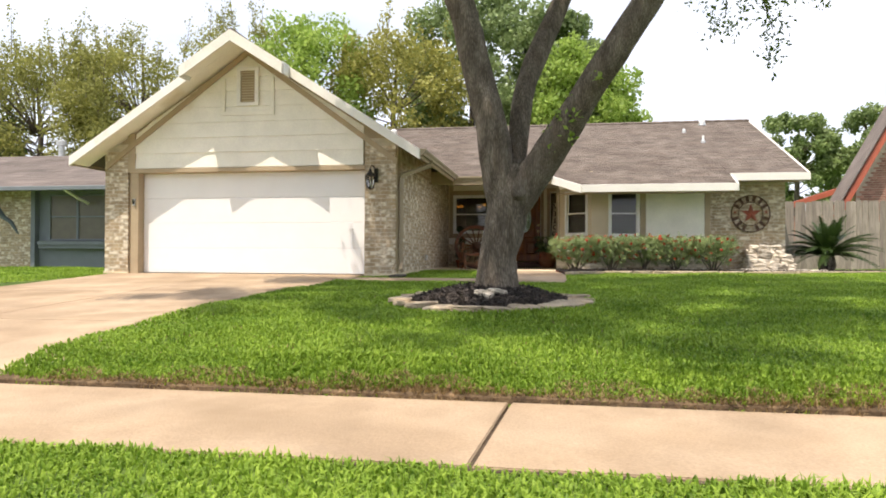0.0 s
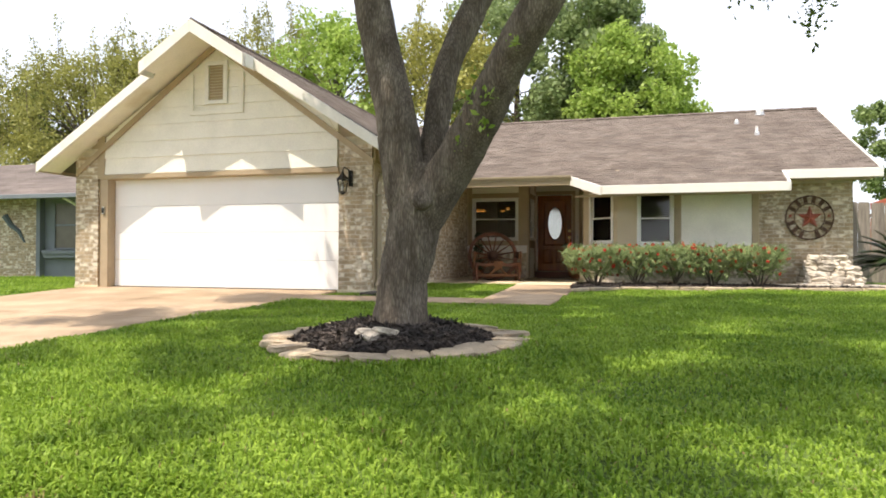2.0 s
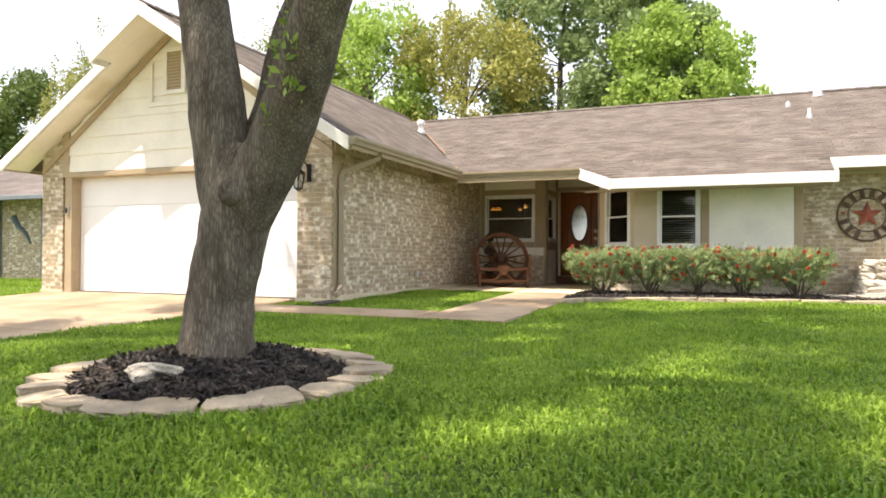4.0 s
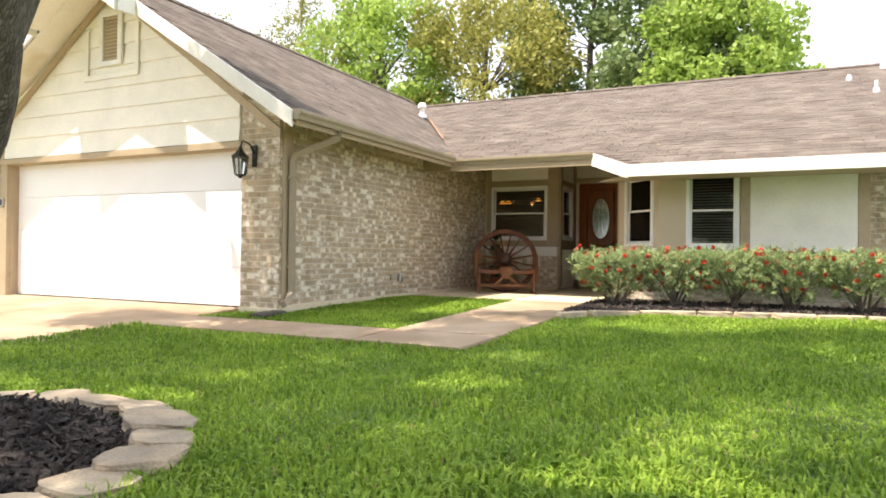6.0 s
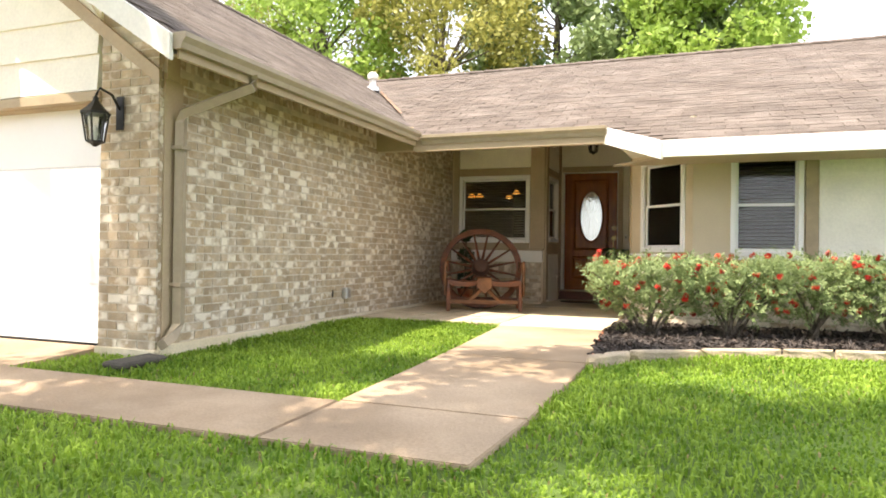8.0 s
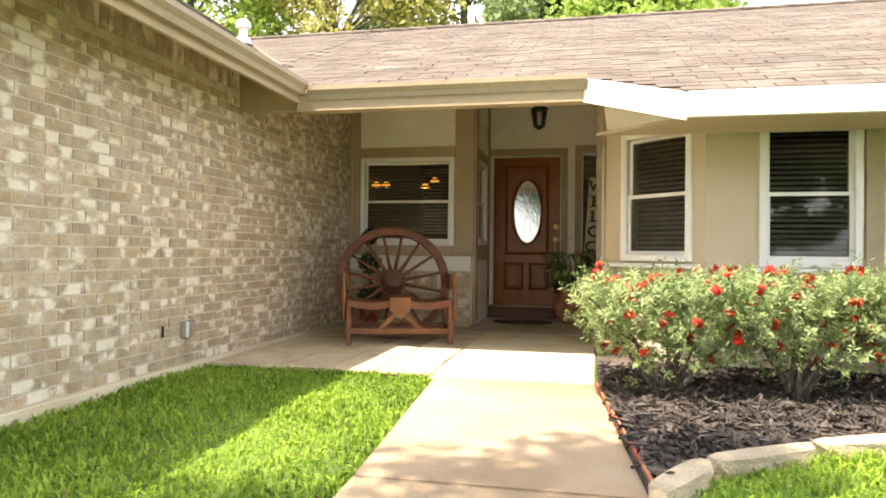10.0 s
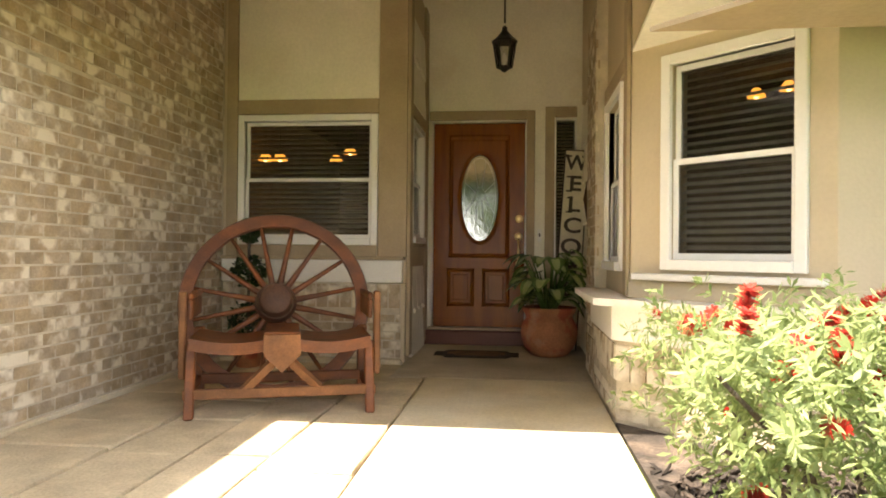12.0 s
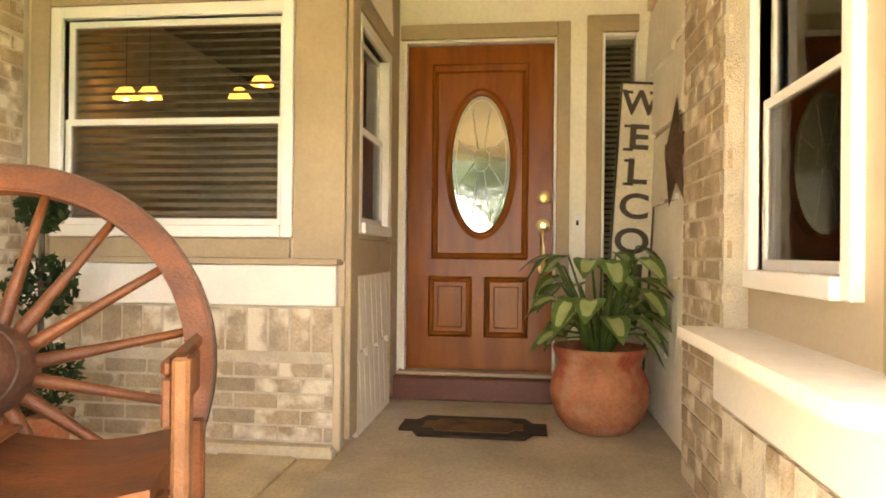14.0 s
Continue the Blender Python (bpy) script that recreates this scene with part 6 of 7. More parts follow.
    leaves("crown", pts, 0.075, LEAF_OAK, t, 0.5, 0.0, "dense small oak leaves in clumps")
    hang = np.concatenate([np.array(p) + g.normal(size=(k, 3)) * s for p, k, s in (
        ((3.45, 11.75, 4.55), 130, (0.12, 0.12, 0.25)), ((3.25, 11.7, 5.1), 160, (0.3, 0.2, 0.2)), ((3.75, 11.6, 5.1), 70, (0.2, 0.15, 0.15)), ((2.85, 12.5, 4.95), 110, (0.14, 0.14, 0.16)),
        ((3.4, 11.72, 4.15), 30, (0.05, 0.05, 0.12)), ((4.25, 11.6, 5.0), 30, (0.12, 0.1, 0.1)), ((2.65, 12.3, 5.3), 90, (0.25, 0.2, 0.12)), ((-2.9, 9.5, 4.98), 50, (0.2, 0.15, 0.08)))])
    tagged(leaves("hanging_spray", hang, 0.045, LEAF_OAK, t, 0.45), kind="stuff")
    shoots = np.concatenate([np.array(p) + g.normal(size=(14, 3)) * 0.035 for p in ((-0.08, 7.42, 2.3), (0.02, 7.3, 2.42), (0.18, 7.2, 2.4), (0.16, 7.28, 2.2), (-0.05, 7.38, 2.06), (0.12, 7.3, 2.62), (0.42, 7.1, 2.76))])
    tagged(leaves("shoot_spray", shoots, 0.032, LEAF_BRIGHT, t, 0.5, 0.0, "bright green leaf shoots on the limb"), kind="stuff")
    return t


oak()

# ---- mulch ring ----
RC, RR = Vector((-0.725, 7.68, 0)), 0.88


def chips(name, n, sampler, parent, label, size=(0.045, 0.010)):
    """Bark chips: thin slivers, each a small wedge, turned at random."""
    p = np.array([sampler() for _ in range(n)])
    g = np.random.default_rng(21)
    d = g.normal(size=(n, 3)) * (1, 1, 0.35)
    d /= np.linalg.norm(d, axis=1, keepdims=True)
    s = np.cross(d, g.normal(size=(n, 3)))
    s /= np.linalg.norm(s, axis=1, keepdims=True)
    h = np.cross(d, s)
    ln, w = size[0] * g.uniform(0.5, 1.5, (n, 1)), size[1] * g.uniform(0.6, 1.6, (n, 1))
    v = np.stack([p - d * ln - s * w, p - d * ln + s * w, p + d * ln + s * w * 0.7, p + d * ln - s * w * 0.7, p + h * w * 0.9 - d * ln * 0.5, p + h * w * 0.9 + d * ln * 0.5], 1).reshape(-1, 3)
    f = np.array([(0, 1, 4), (1, 2, 5), (1, 5, 4), (2, 3, 5), (3, 0, 4), (3, 4, 5)])
    f = (f[None] + 6 * np.arange(n)[:, None, None]).reshape(-1, 3)
    ob = new(name, fast_mesh(name, v, f, MULCH))
    ob.parent = parent
    return tagged(ob, label, kind="stuff")


def mound_z(r):
    return 0.435 + 0.18 * max(0.0, 1 - (r / RR) ** 2)


bm = bmesh.new()
rings = [[bm.verts.new((RC.x + r * math.cos(2 * math.pi * j / 40), RC.y + r * math.sin(2 * math.pi * j / 40), mound_z(r) - (0.15 if r >= RR else 0))) for j in range(40)] for r in (0.05, 0.3, 0.5, 0.68, 0.82, RR)]
for a, b in zip(rings, rings[1:]):
    for j in range(40):
        bm.faces.new((a[j], a[(j + 1) % 40], b[(j + 1) % 40], b[j]))
bm.faces.new(rings[0][::-1])
mulch_ring = structure("mulch_ring", bm, MULCH, "black bark mulch mounded round the oak", "mulch bed")


def ring_sample():
    r, g = 0.86 * math.sqrt(random.random()), random.uniform(0, 2 * math.pi)
    return RC.x + r * math.cos(g), RC.y + r * math.sin(g), mound_z(r) + random.uniform(0, 0.02)


chips("mulch_chips", 5200, ring_sample, mulch_ring, "black shredded bark chips")


def rough_stone(name, at, size, rot, mat, seed, flat=True, cuts=2):
    """A split stone: a block with jittered corners and a slightly dished top."""
    g = random.Random(seed)
    bm = bmesh.new()
    bmesh.ops.create_cube(bm, size=1.0)
    bmesh.ops.subdivide_edges(bm, edges=bm.edges[:], cuts=cuts, use_grid_fill=True)
    for v in bm.verts:
        p = v.co
        k = 1 - 0.16 * (abs(p.x * 2) ** 4 * abs(p.y * 2) ** 4)
        if not flat:
            k = 0.62 + 0.5 * 0.5 / max(p.length, 0.45)
        p = Vector((p.x * k, p.y * k, p.z * (k if not flat else 1)))
        p += Vector((g.uniform(-1, 1), g.uniform(-1, 1), g.uniform(-0.6, 0.6))) * (0.035 if flat else 0.07)
        v.co = Vector((p.x * size[0], p.y * size[1], p.z * size[2]))
    bmesh.ops.bevel(bm, geom=[e for e in bm.edges if e.calc_face_angle(0) > 0.7], offset=min(size) * 0.1, segments=1, affect="EDGES")
    bmesh.ops.transform(bm, matrix=Matrix.Translation(at) @ pose(0, 0, 0, *rot), verts=bm.verts)
    return single(name, bm, mat, "", "", smooth=False)


N = 21
for i in range(N):
    g = 2 * math.pi * (i + random.uniform(-0.12, 0.12)) / N + 0.1
    r = RR + 0.10 + random.uniform(-0.03, 0.04)
    x, y = RC.x + r * math.cos(g), RC.y + r * math.sin(g)
    st = rough_stone("edging_stone", (x, y, lawn_z(y) + 0.014 + 0.010 * (i % 2)), (random.uniform(0.22, 0.33), 2 * math.pi * r / N * random.uniform(0.92, 1.16), random.uniform(0.045, 0.06)),
                     (random.uniform(-4, 4), random.uniform(-3, 9), math.degrees(g) + random.uniform(-14, 14)), EDGE_STONE, 40 + i)
    tagged(st, "flat tan limestone slab edging the mulch ring", "edging stone", "stones round the oak")
for at, size, rot, seed in (((-0.72, 7.1, 0.562), (0.2, 0.15, 0.055), (4, 3, 12), 5), ((-0.60, 7.12, 0.572), (0.18, 0.13, 0.055), (-8, 12, 40), 6), ((-0.68, 7.03, 0.55), (0.15, 0.1, 0.05), (10, -12, 70), 7)):
    tagged(rough_stone("white_rock", at, size, rot, ROCK, seed, False, 3), "pale knobbly limestone rock on the mulch", "rock")

# ---- bed in front of the bay ----
BED = [(0.20, 13.82), (0.45, 14.25), (0.98, 14.66), (1.6, 14.98), (2.4, 15.19), (3.4, 15.32), (4.5, 15.5), (5.6, 15.9), (6.6, 16.35), (7.5, 16.75)]


def bed_edge(x):
    return float(np.interp(x, [a for a, _ in BED], [b for _, b in BED]))


bm = bmesh.new()
lo = [(x, y) for x, y in BED]
hi = [(7.5, 18.4), (5.4, 18.4), (5.4, 17.2), (3.6, 17.2), (3.6, 16.8), (0.80, 16.8), (0.015, 17.58), (0.02, 15.9)]
prism(bm, lo + hi, 0.40, 0.612)
bmesh.ops.triangulate(bm, faces=[f for f in bm.faces if len(f.verts) > 4])
mulch_bed = structure("mulch_bed", bm, MULCH, "black bark mulch bed along the house front", "mulch bed")


def bed_sample():
    while True:
        x = random.uniform(0.05, 7.3)
        y = random.uniform(max(bed_edge(x), 13.9), 17.1 if x > 3.6 else 16.8)
        if y > bed_edge(x) + 0.04 and x > 0.2 - 0.085 * (y - 13.8) and (x > 4 or x + y > 17.35 or y < 16.8):
            if random.random() < (1.0 if x < 3 else 0.5):
                return x, y, 0.615 + random.uniform(0, 0.018)


chips("mulch_chips", 7000, bed_sample, mulch_bed, "black shredded bark chips")
e = 0
for (x0, y0), (x1, y1) in zip(BED, BED[1:]):
    ln = math.hypot(x1 - x0, y1 - y0)
    k = max(1, round(ln / 0.48))
    for j in range(k):
        u = (j + 0.5) / k
        x, y = x0 + (x1 - x0) * u, y0 + (y1 - y0) * u - 0.05
        st = rough_stone("bed_edging_stone", (x, y, 0.585), (ln / k * 0.97, 0.11, 0.11), (0, random.uniform(-2, 2), math.degrees(math.atan2(y1 - y0, x1 - x0))), EDGE_STONE, 80 + e)
        tagged(st, "narrow pale stone edging the mulch bed", "edging stone", "stones along the mulch bed")
        e += 1
single("bed_edging_board", B(-0.008, 0.008, 0, 2.1, 0.5, 0.625, m=pose(0.215, 13.85, 0, 0, 0, 5.6), bevel=0.003), TERRACOTTA, "thin red-brown edging board beside the path", "edging")


# ---- bottlebrush hedge ----
def bush(i, x, y, w, d, h, seed, blooms):
    t = thing("bottlebrush_bush", (x, y, 0.61), "clipped bottlebrush shrub with red blooms in the mulch bed", "shrub", "bottlebrush hedge")
    g = np.random.default_rng(seed)
    tips = []
    for k in range(9):
        a = g.uniform(0, 2 * math.pi)
        p0 = Vector((x + 0.05 * math.cos(a), y + 0.05 * math.sin(a), 0.58))
        p2 = Vector((x + g.uniform(-0.42, 0.42) * w, y + g.uniform(-0.36, 0.36) * d, 0.62 + h * g.uniform(0.5, 0.85)))
        p1 = p0.lerp(p2, 0.45) + Vector((g.uniform(-0.05, 0.05), g.uniform(-0.05, 0.05), 0.08))
        part("stem", tube(bmesh.new(), [p0, p1, p2], (0.018, 0.012, 0.005), 6), BARK, t)
        tips.append(p2)
    # whorls of narrow leaves on twigs, more on the outside and at the clipped top
    n = int(760 * w)
    u = g.uniform(-1, 1, (n, 3))
    u[:, 2] = g.beta(1.9, 1.0, n) * 2 - 1
    pw = np.abs(u[:, 0]) ** 3 + np.abs(u[:, 1]) ** 3
    u[:, :2] /= np.maximum(pw, 1)[:, None] ** (1 / 3)
    shell = g.uniform(0.72, 1.06, (n, 1))
    narrow = np.clip(0.62 + 0.38 * (u[:, 2:3] + 1) / 1.1, 0.6, 1)
    cen = np.concatenate([u[:, :2] * shell * (w / 2, d / 2) * narrow, (u[:, 2:3] + 1) / 2 * (h - 0.13) + 0.14], 1) + (x, y, 0.61)
    cen[:, 2] += g.normal(size=n) * 0.035
    m = 17
    ax = (cen - (x, y, 0.61 + h * 0.45)) * (1, 1, 0.6)
    ax += g.normal(size=(n, 3)) * 0.16 + (0, 0, 0.2)
    ax /= np.linalg.norm(ax, axis=1, keepdims=True)
    ax, cc = np.repeat(ax, m, 0), np.repeat(cen, m, 0)
    s = np.cross(ax, g.normal(size=(n * m, 3)))
    s /= np.linalg.norm(s, axis=1, keepdims=True)
    dirn = s * 0.85 + ax * g.uniform(-0.1, 0.8, (n * m, 1))
    dirn /= np.linalg.norm(dirn, axis=1, keepdims=True)
    side = np.cross(dirn, ax)
    side /= np.linalg.norm(side, axis=1, keepdims=True) + 1e-9
    b = cc + ax * g.uniform(-0.06, 0.06, (n * m, 1))
    ln, wd = g.uniform(0.032, 0.056, (n * m, 1)), g.uniform(0.0042, 0.0072, (n * m, 1))
    v = np.stack([b, b + dirn * ln * 0.55 + side * wd, b + dirn * ln, b + dirn * ln * 0.55 - side * wd], 1).reshape(-1, 3)
    ob = new("leaves", fast_mesh("leaves", v, np.arange(4 * n * m).reshape(-1, 4), LEAF_BRUSH))
    ob.parent = t
    ob.matrix_parent_inverse = t.matrix_basis.inverted()
    # blooms
    sel = g.permutation(np.where((u[:, 1] < 0.3) | (u[:, 2] > 0.6))[0])[:blooms]
    for q in sel:
        c = Vector(cen[q]) + (Vector(cen[q]) - Vector((x, y, 0.61 + h * 0.5))).normalized() * 0.045
        ax_ = Vector((g.uniform(-1, 1), g.uniform(-0.8, 0.2), g.uniform(-0.5, 0.9))).normalized()
        k = 110
        f = g.normal(size=(k, 3))
        A = np.array(ax_)
        f -= np.outer(f @ A, A)
        f /= np.linalg.norm(f, axis=1, keepdims=True)
        b = np.array(c) + np.outer(g.uniform(-0.03, 0.03, k), A)
        tip = b + f * g.uniform(0.018, 0.029, (k, 1)) + A * 0.006
        sd = np.cross(f, A) * 0.0035
        v = np.stack([b - sd, b + sd, tip + sd, tip - sd], 1).reshape(-1, 3)
        fl = new("bloom", fast_mesh("bloom", v, np.arange(4 * k).reshape(-1, 4), FLOWER))
        fl.parent = t
        fl.matrix_parent_inverse = t.matrix_basis.inverted()
        fl["label"] = "red bottlebrush bloom"
    return t


for i, (x, y, w, d, h, bl) in enumerate(((0.44, 15.80, 1.22, 1.0, 0.72, 46), (1.22, 15.86, 1.1, 0.95, 0.73, 48), (1.95, 15.96, 1.06, 0.95, 0.74, 44), (2.65, 16.0, 1.05, 0.95, 0.73, 38), (3.42, 16.02, 1.1, 0.9, 0.72, 36))):
    bush(i, x, y, w, d, h, 60 + i, bl)


# ---- rock cascade, palm, fence ----
g = random.Random(9)
k = 0
for lvl in range(6):
    z = 0.64 + lvl * 0.105
    half = 0.56 - lvl * 0.045
    x = 4.80 - half
    while x < 4.80 + half:
        w = g.uniform(0.16, 0.32)
        st = rough_stone("cascade_rock", (x + w / 2, 16.78 + 0.05 * lvl + g.uniform(-0.05, 0.05), z), (w, g.uniform(0.3, 0.42), 0.115), (g.uniform(-5, 5), g.uniform(-6, 6), g.uniform(-15, 15)), ROCK, 200 + k, False)
        tagged(st, "pale rough limestone rock stacked against the brick wall", "rock", "stacked rocks by the wall")
        x += w * 0.92
        k += 1
for j in range(5):
    st = rough_stone("flat_rock", (4.05 + j * 0.42, 16.42 + 0.03 * (j % 2), 0.63), (0.44, 0.3, 0.07), (0, g.uniform(-3, 3), g.uniform(-10, 10)), ROCK, 300 + j)
    tagged(st, "flat grey limestone slab at the foot of the rocks", "rock", "flat rocks in the bed")


def sago(x, y, z):
    t = thing("sago_palm", (x, y, z), "dark green sago palm with arching fronds by the fence", "palm")
    part("trunk", lathe(bmesh.new(), [(0.16, 0), (0.2, 0.15), (0.17, 0.35), (0.08, 0.42)], (x, y, z), 14), BARK, t)
    g = np.random.default_rng(8)
    for i in range(88):
        a, el = i * 2.399, g.uniform(0.25, 1.4)
        L = g.uniform(0.95, 1.35)
        n = 26
        u = np.linspace(0, 1, n)
        out = np.cos(el) * u + 0.12 * u ** 2
        up = np.sin(el) * u - (0.42 * np.cos(el) + 0.12) * u ** 2
        c = np.stack([x + L * out * math.cos(a), y + L * out * math.sin(a), z + 0.36 + L * up], 1)
        tan = np.gradient(c, axis=0)
        tan /= np.linalg.norm(tan, axis=1, keepdims=True)
        side = np.array((-math.sin(a), math.cos(a), 0.0))
        v, f = [], []
        for s in (-1, 1):
            nn = np.cross(tan, side * s)
            ln = 0.17 * np.sin(np.pi * (0.08 + 0.9 * u)) ** 0.6
            tip = c + (side * s * 0.85 + tan * 0.55) * ln[:, None] + np.abs(nn) * (0.12, 0.12, 0.3) * ln[:, None]
            v += [np.stack([c - tan * 0.018, c + tan * 0.018, tip], 1).reshape(-1, 3)]
        v = np.concatenate(v)
        ob = new("frond", fast_mesh("frond", v, np.arange(len(v)).reshape(-1, 3), LEAF_PALM))
        ob.parent = t
        ob.matrix_parent_inverse = t.matrix_basis.inverted()
        part("rib", tube(bmesh.new(), [tuple(p) for p in c[::5]], (0.008, 0.007, 0.006, 0.005, 0.004, 0.003), 4), LEAF_PALM, ob)


sago(6.42, 17.75, 0.60)
fence = thing("fence", (9.5, 20.05, 0.6), "weathered grey wooden picket fence", "fence")
x, k = 5.36, 0
me_cache = [mesh_of(prism(bmesh.new(), [(-0.068, 0), (0.068, 0), (0.068, 1.80), (0.045, 1.84), (-0.045, 1.84), (-0.068, 1.80)], -0.009, 0.009, XZ), "picket", FENCE_WOOD) for _ in range(1)]
while x < 18:
    ob = new("picket", me_cache[0])
    ob.parent = fence
    ob.matrix_parent_inverse = fence.matrix_basis.inverted()
    ob.matrix_basis = pose(x, 20.0 + random.uniform(-0.006, 0.006), 0.62 + random.uniform(-0.02, 0.02), 0, random.uniform(-0.6, 0.6), 0)
    x += 0.141
for z in (0.95, 2.1):
    part("rail", B(5.36, 18, 20.015, 20.055, z, z + 0.09), FENCE_WOOD, fence)


# ---- neighbours ----
def neighbour_west():
    t = thing("neighbour_house", (-16, 17, 0.6), "brown-roofed brick house next door with slate-blue trim", "house")
    part("wall", B(-30, -13.75, 16.4, 16.6, 0.4, 2.75), MORTAR, t, "grey-tan brick wall")
    part("wall", B(-13.75, -10.6, 16.5, 16.6, 0.4, 2.75), BLUE_TRIM, t, "slate-blue panel wall")
    part("wall", B(-10.75, -10.6, 16.6, 25, 0.4, 2.75), MORTAR, t)
    wall = [c for c in t.children][0]
    bv = []
    for r in range(32):
        u = -15.4 - (0.1 if r % 2 else 0)
        while u < -13.8:
            bv.append((u, min(u + 0.195, -13.76), 0.62 + r * 0.067))
            u += 0.206
    bm = bmesh.new()
    for a, b, z in bv:
        box(bm, a, b, 16.39, 16.401, z, z + 0.056)
    tagged(part("bricks", bm, BRICKS, wall), kind="stuff")
    for a in ((-13.85, -13.72, 16.34, 16.5, 0.6, 2.7), (-13.6, -10.6, 16.32, 16.5, 1.10, 1.20), (-13.6, -10.6, 16.28, 16.5, 1.20, 1.30), (-13.6, -10.6, 16.42, 16.5, 2.55, 2.7)):
        part("trim", B(*a, bevel=0.005), BLUE_TRIM, t)
    win = part("window", B(-13.35, -11.0, 16.46, 16.49, 1.36, 2.5), paint("dark_curtain", (0.12, 0.105, 0.07), 0.35, vary=0.1, spec=0.6), t, "dark curtained window")
    for a in ((-13.4, -13.33), (-12.56, -12.5), (-11.65, -11.59)):
        part("frame", B(a[0], a[1], 16.43, 16.462, 1.32, 2.54), BLUE_TRIM, win)
    for z in (1.32, 1.93, 2.5):
        part("frame", B(-13.33, -11.0, 16.432, 16.462, z, z + 0.04), BLUE_TRIM, win)
    part("door", B(-16.4, -15.5, 16.36, 16.4, 0.6, 2.62, bevel=0.01), BLUE_DARK, t, "slate-blue front door")
    part("post", B(-15.5, -15.38, 16.3, 16.4, 0.6, 2.7), BLUE_TRIM, t)
    # dark metal reptile motif on the brick, shaped as a bent tube
    part("wall_motif", tube(bmesh.new(), [(-14.9, 16.37, 2.2), (-14.7, 16.37, 1.95), (-14.45, 16.37, 1.8), (-14.25, 16.37, 1.5)], (0.09, 0.07, 0.06, 0.02), 6), BLUE_DARK, t, "dark metal reptile motif")
    bm = bmesh.new()
    for r in range(34):
        y0, z0 = 15.7 + r * 0.135, 2.68 + r * 0.135 * 0.33
        u = -30 + (0.15 if r % 2 else 0)
        if r < 34:
            while u < -10.3:
                b = min(u + 0.9, -10.3)
                vs = [bm.verts.new(p) for p in ((u, y0, z0 + 0.014), (b - 0.004, y0, z0 + 0.014), (b - 0.004, y0 + 0.15, z0 + 0.054), (u, y0 + 0.15, z0 + 0.054), (u, y0, z0), (b - 0.004, y0, z0))]
                bm.faces.new(vs[:4]), bm.faces.new((vs[4], vs[5], vs[1], vs[0]))
                u += 0.9
    roof = part("roof", bm, ROOF_N, t, "faded brown shingle roof")
    part("roof_deck", prism(bmesh.new(), [(15.7, 2.66), (20.3, 4.18), (25.5, 2.66)], -30, -10.3, YZ), ROOF_N, t)
    part("gutter", B(-30, -10.25, 15.62, 15.72, 2.58, 2.69, bevel=0.01), BLUE_TRIM, t)
    part("downspout", tube(bmesh.new(), [(-12.35, 15.7, 2.6), (-12.25, 16.1, 2.4), (-12.2, 16.42, 2.3)], 0.04, 4), VINYL, t)
    part("chimney_vent", lathe(bmesh.new(), [(0.1, 0), (0.1, 0.35), (0.17, 0.36), (0.17, 0.5), (0.05, 0.56)], (-16.0, 20.2, 4.15), 14), CHROME, t)
    return t


neighbour_west()


def neighbour_east():
    t = thing("neighbour_house", (15, 24, 0.6), "pink-brick house next door with red rake boards", "house")
    bm = prism(bmesh.new(), [(8.6, 0.4), (16, 0.4), (16, 2.4), (10.75, 7.0), (8.6, 3.3)], 22.0, 22.2, XZ)
    wall = part("wall", bm, MORTAR, t)
    bm = bmesh.new()
    for r in range(60):
        z = 2.0 + r * 0.07
        lim = 8.62 + max(0, (z - 2.7)) * 0.56
        u = lim + (0.1 if r % 2 else 0)
        while u < 10.75:
            box(bm, u, u + 0.2, 21.985, 22.001, z, z + 0.058)
            u += 0.212
    tagged(part("bricks", bm, RED_BRICK, wall), kind="stuff")
    for sgn in (1,):
        bm = bmesh.new()
        vs = [bm.verts.new(p) for p in ((8.05, 21.55, 2.15), (10.75, 21.55, 7.1), (10.75, 21.55, 7.45), (8.05, 21.55, 2.5), (8.05, 22.2, 2.15), (10.75, 22.2, 7.1), (10.75, 22.2, 7.45), (8.05, 22.2, 2.5))]
        for f in ((0, 1, 2, 3), (4, 7, 6, 5), (0, 4, 5, 1), (3, 2, 6, 7), (0, 3, 7, 4), (1, 5, 6, 2)):
            bm.faces.new([vs[i] for i in f])
        part("rake_board", bm, RED_TRIM, t, "red painted rake board")
    bm = bmesh.new()
    vs = [bm.verts.new(p) for p in ((8.0, 21.5, 2.51), (10.75, 21.5, 7.5), (16.4, 21.5, 2.6), (16.4, 22.5, 2.6), (10.75, 22.5, 7.5), (8.0, 22.5, 2.51))]
    bm.faces.new((vs[0], vs[1], vs[4], vs[5])), bm.faces.new((vs[1], vs[2], vs[3], vs[4]))
    bm2 = bmesh.ops.extrude_face_region(bm, geom=list(bm.faces))
    bmesh.ops.translate(bm, verts=[v for v in bm2["geom"] if isinstance(v, bmesh.types.BMVert)], vec=(0, 0, 0.05))
    part("roof", bm, ROOF_N, t)
    part("low_roof", prism(bmesh.new(), [(7.5, 2.74), (8.95, 3.22), (8.95, 3.04), (7.5, 2.56)], 24.0, 24.4, XZ), RED_TRIM, t, "low red-edged roof")
    part("side_wall", B(7.5, 8.5, 24.2, 24.4, 0.4, 2.3), RED_BRICK, t)
    return t


neighbour_east().matrix_basis = Matrix.Translation((15.15, 24, 0.6))


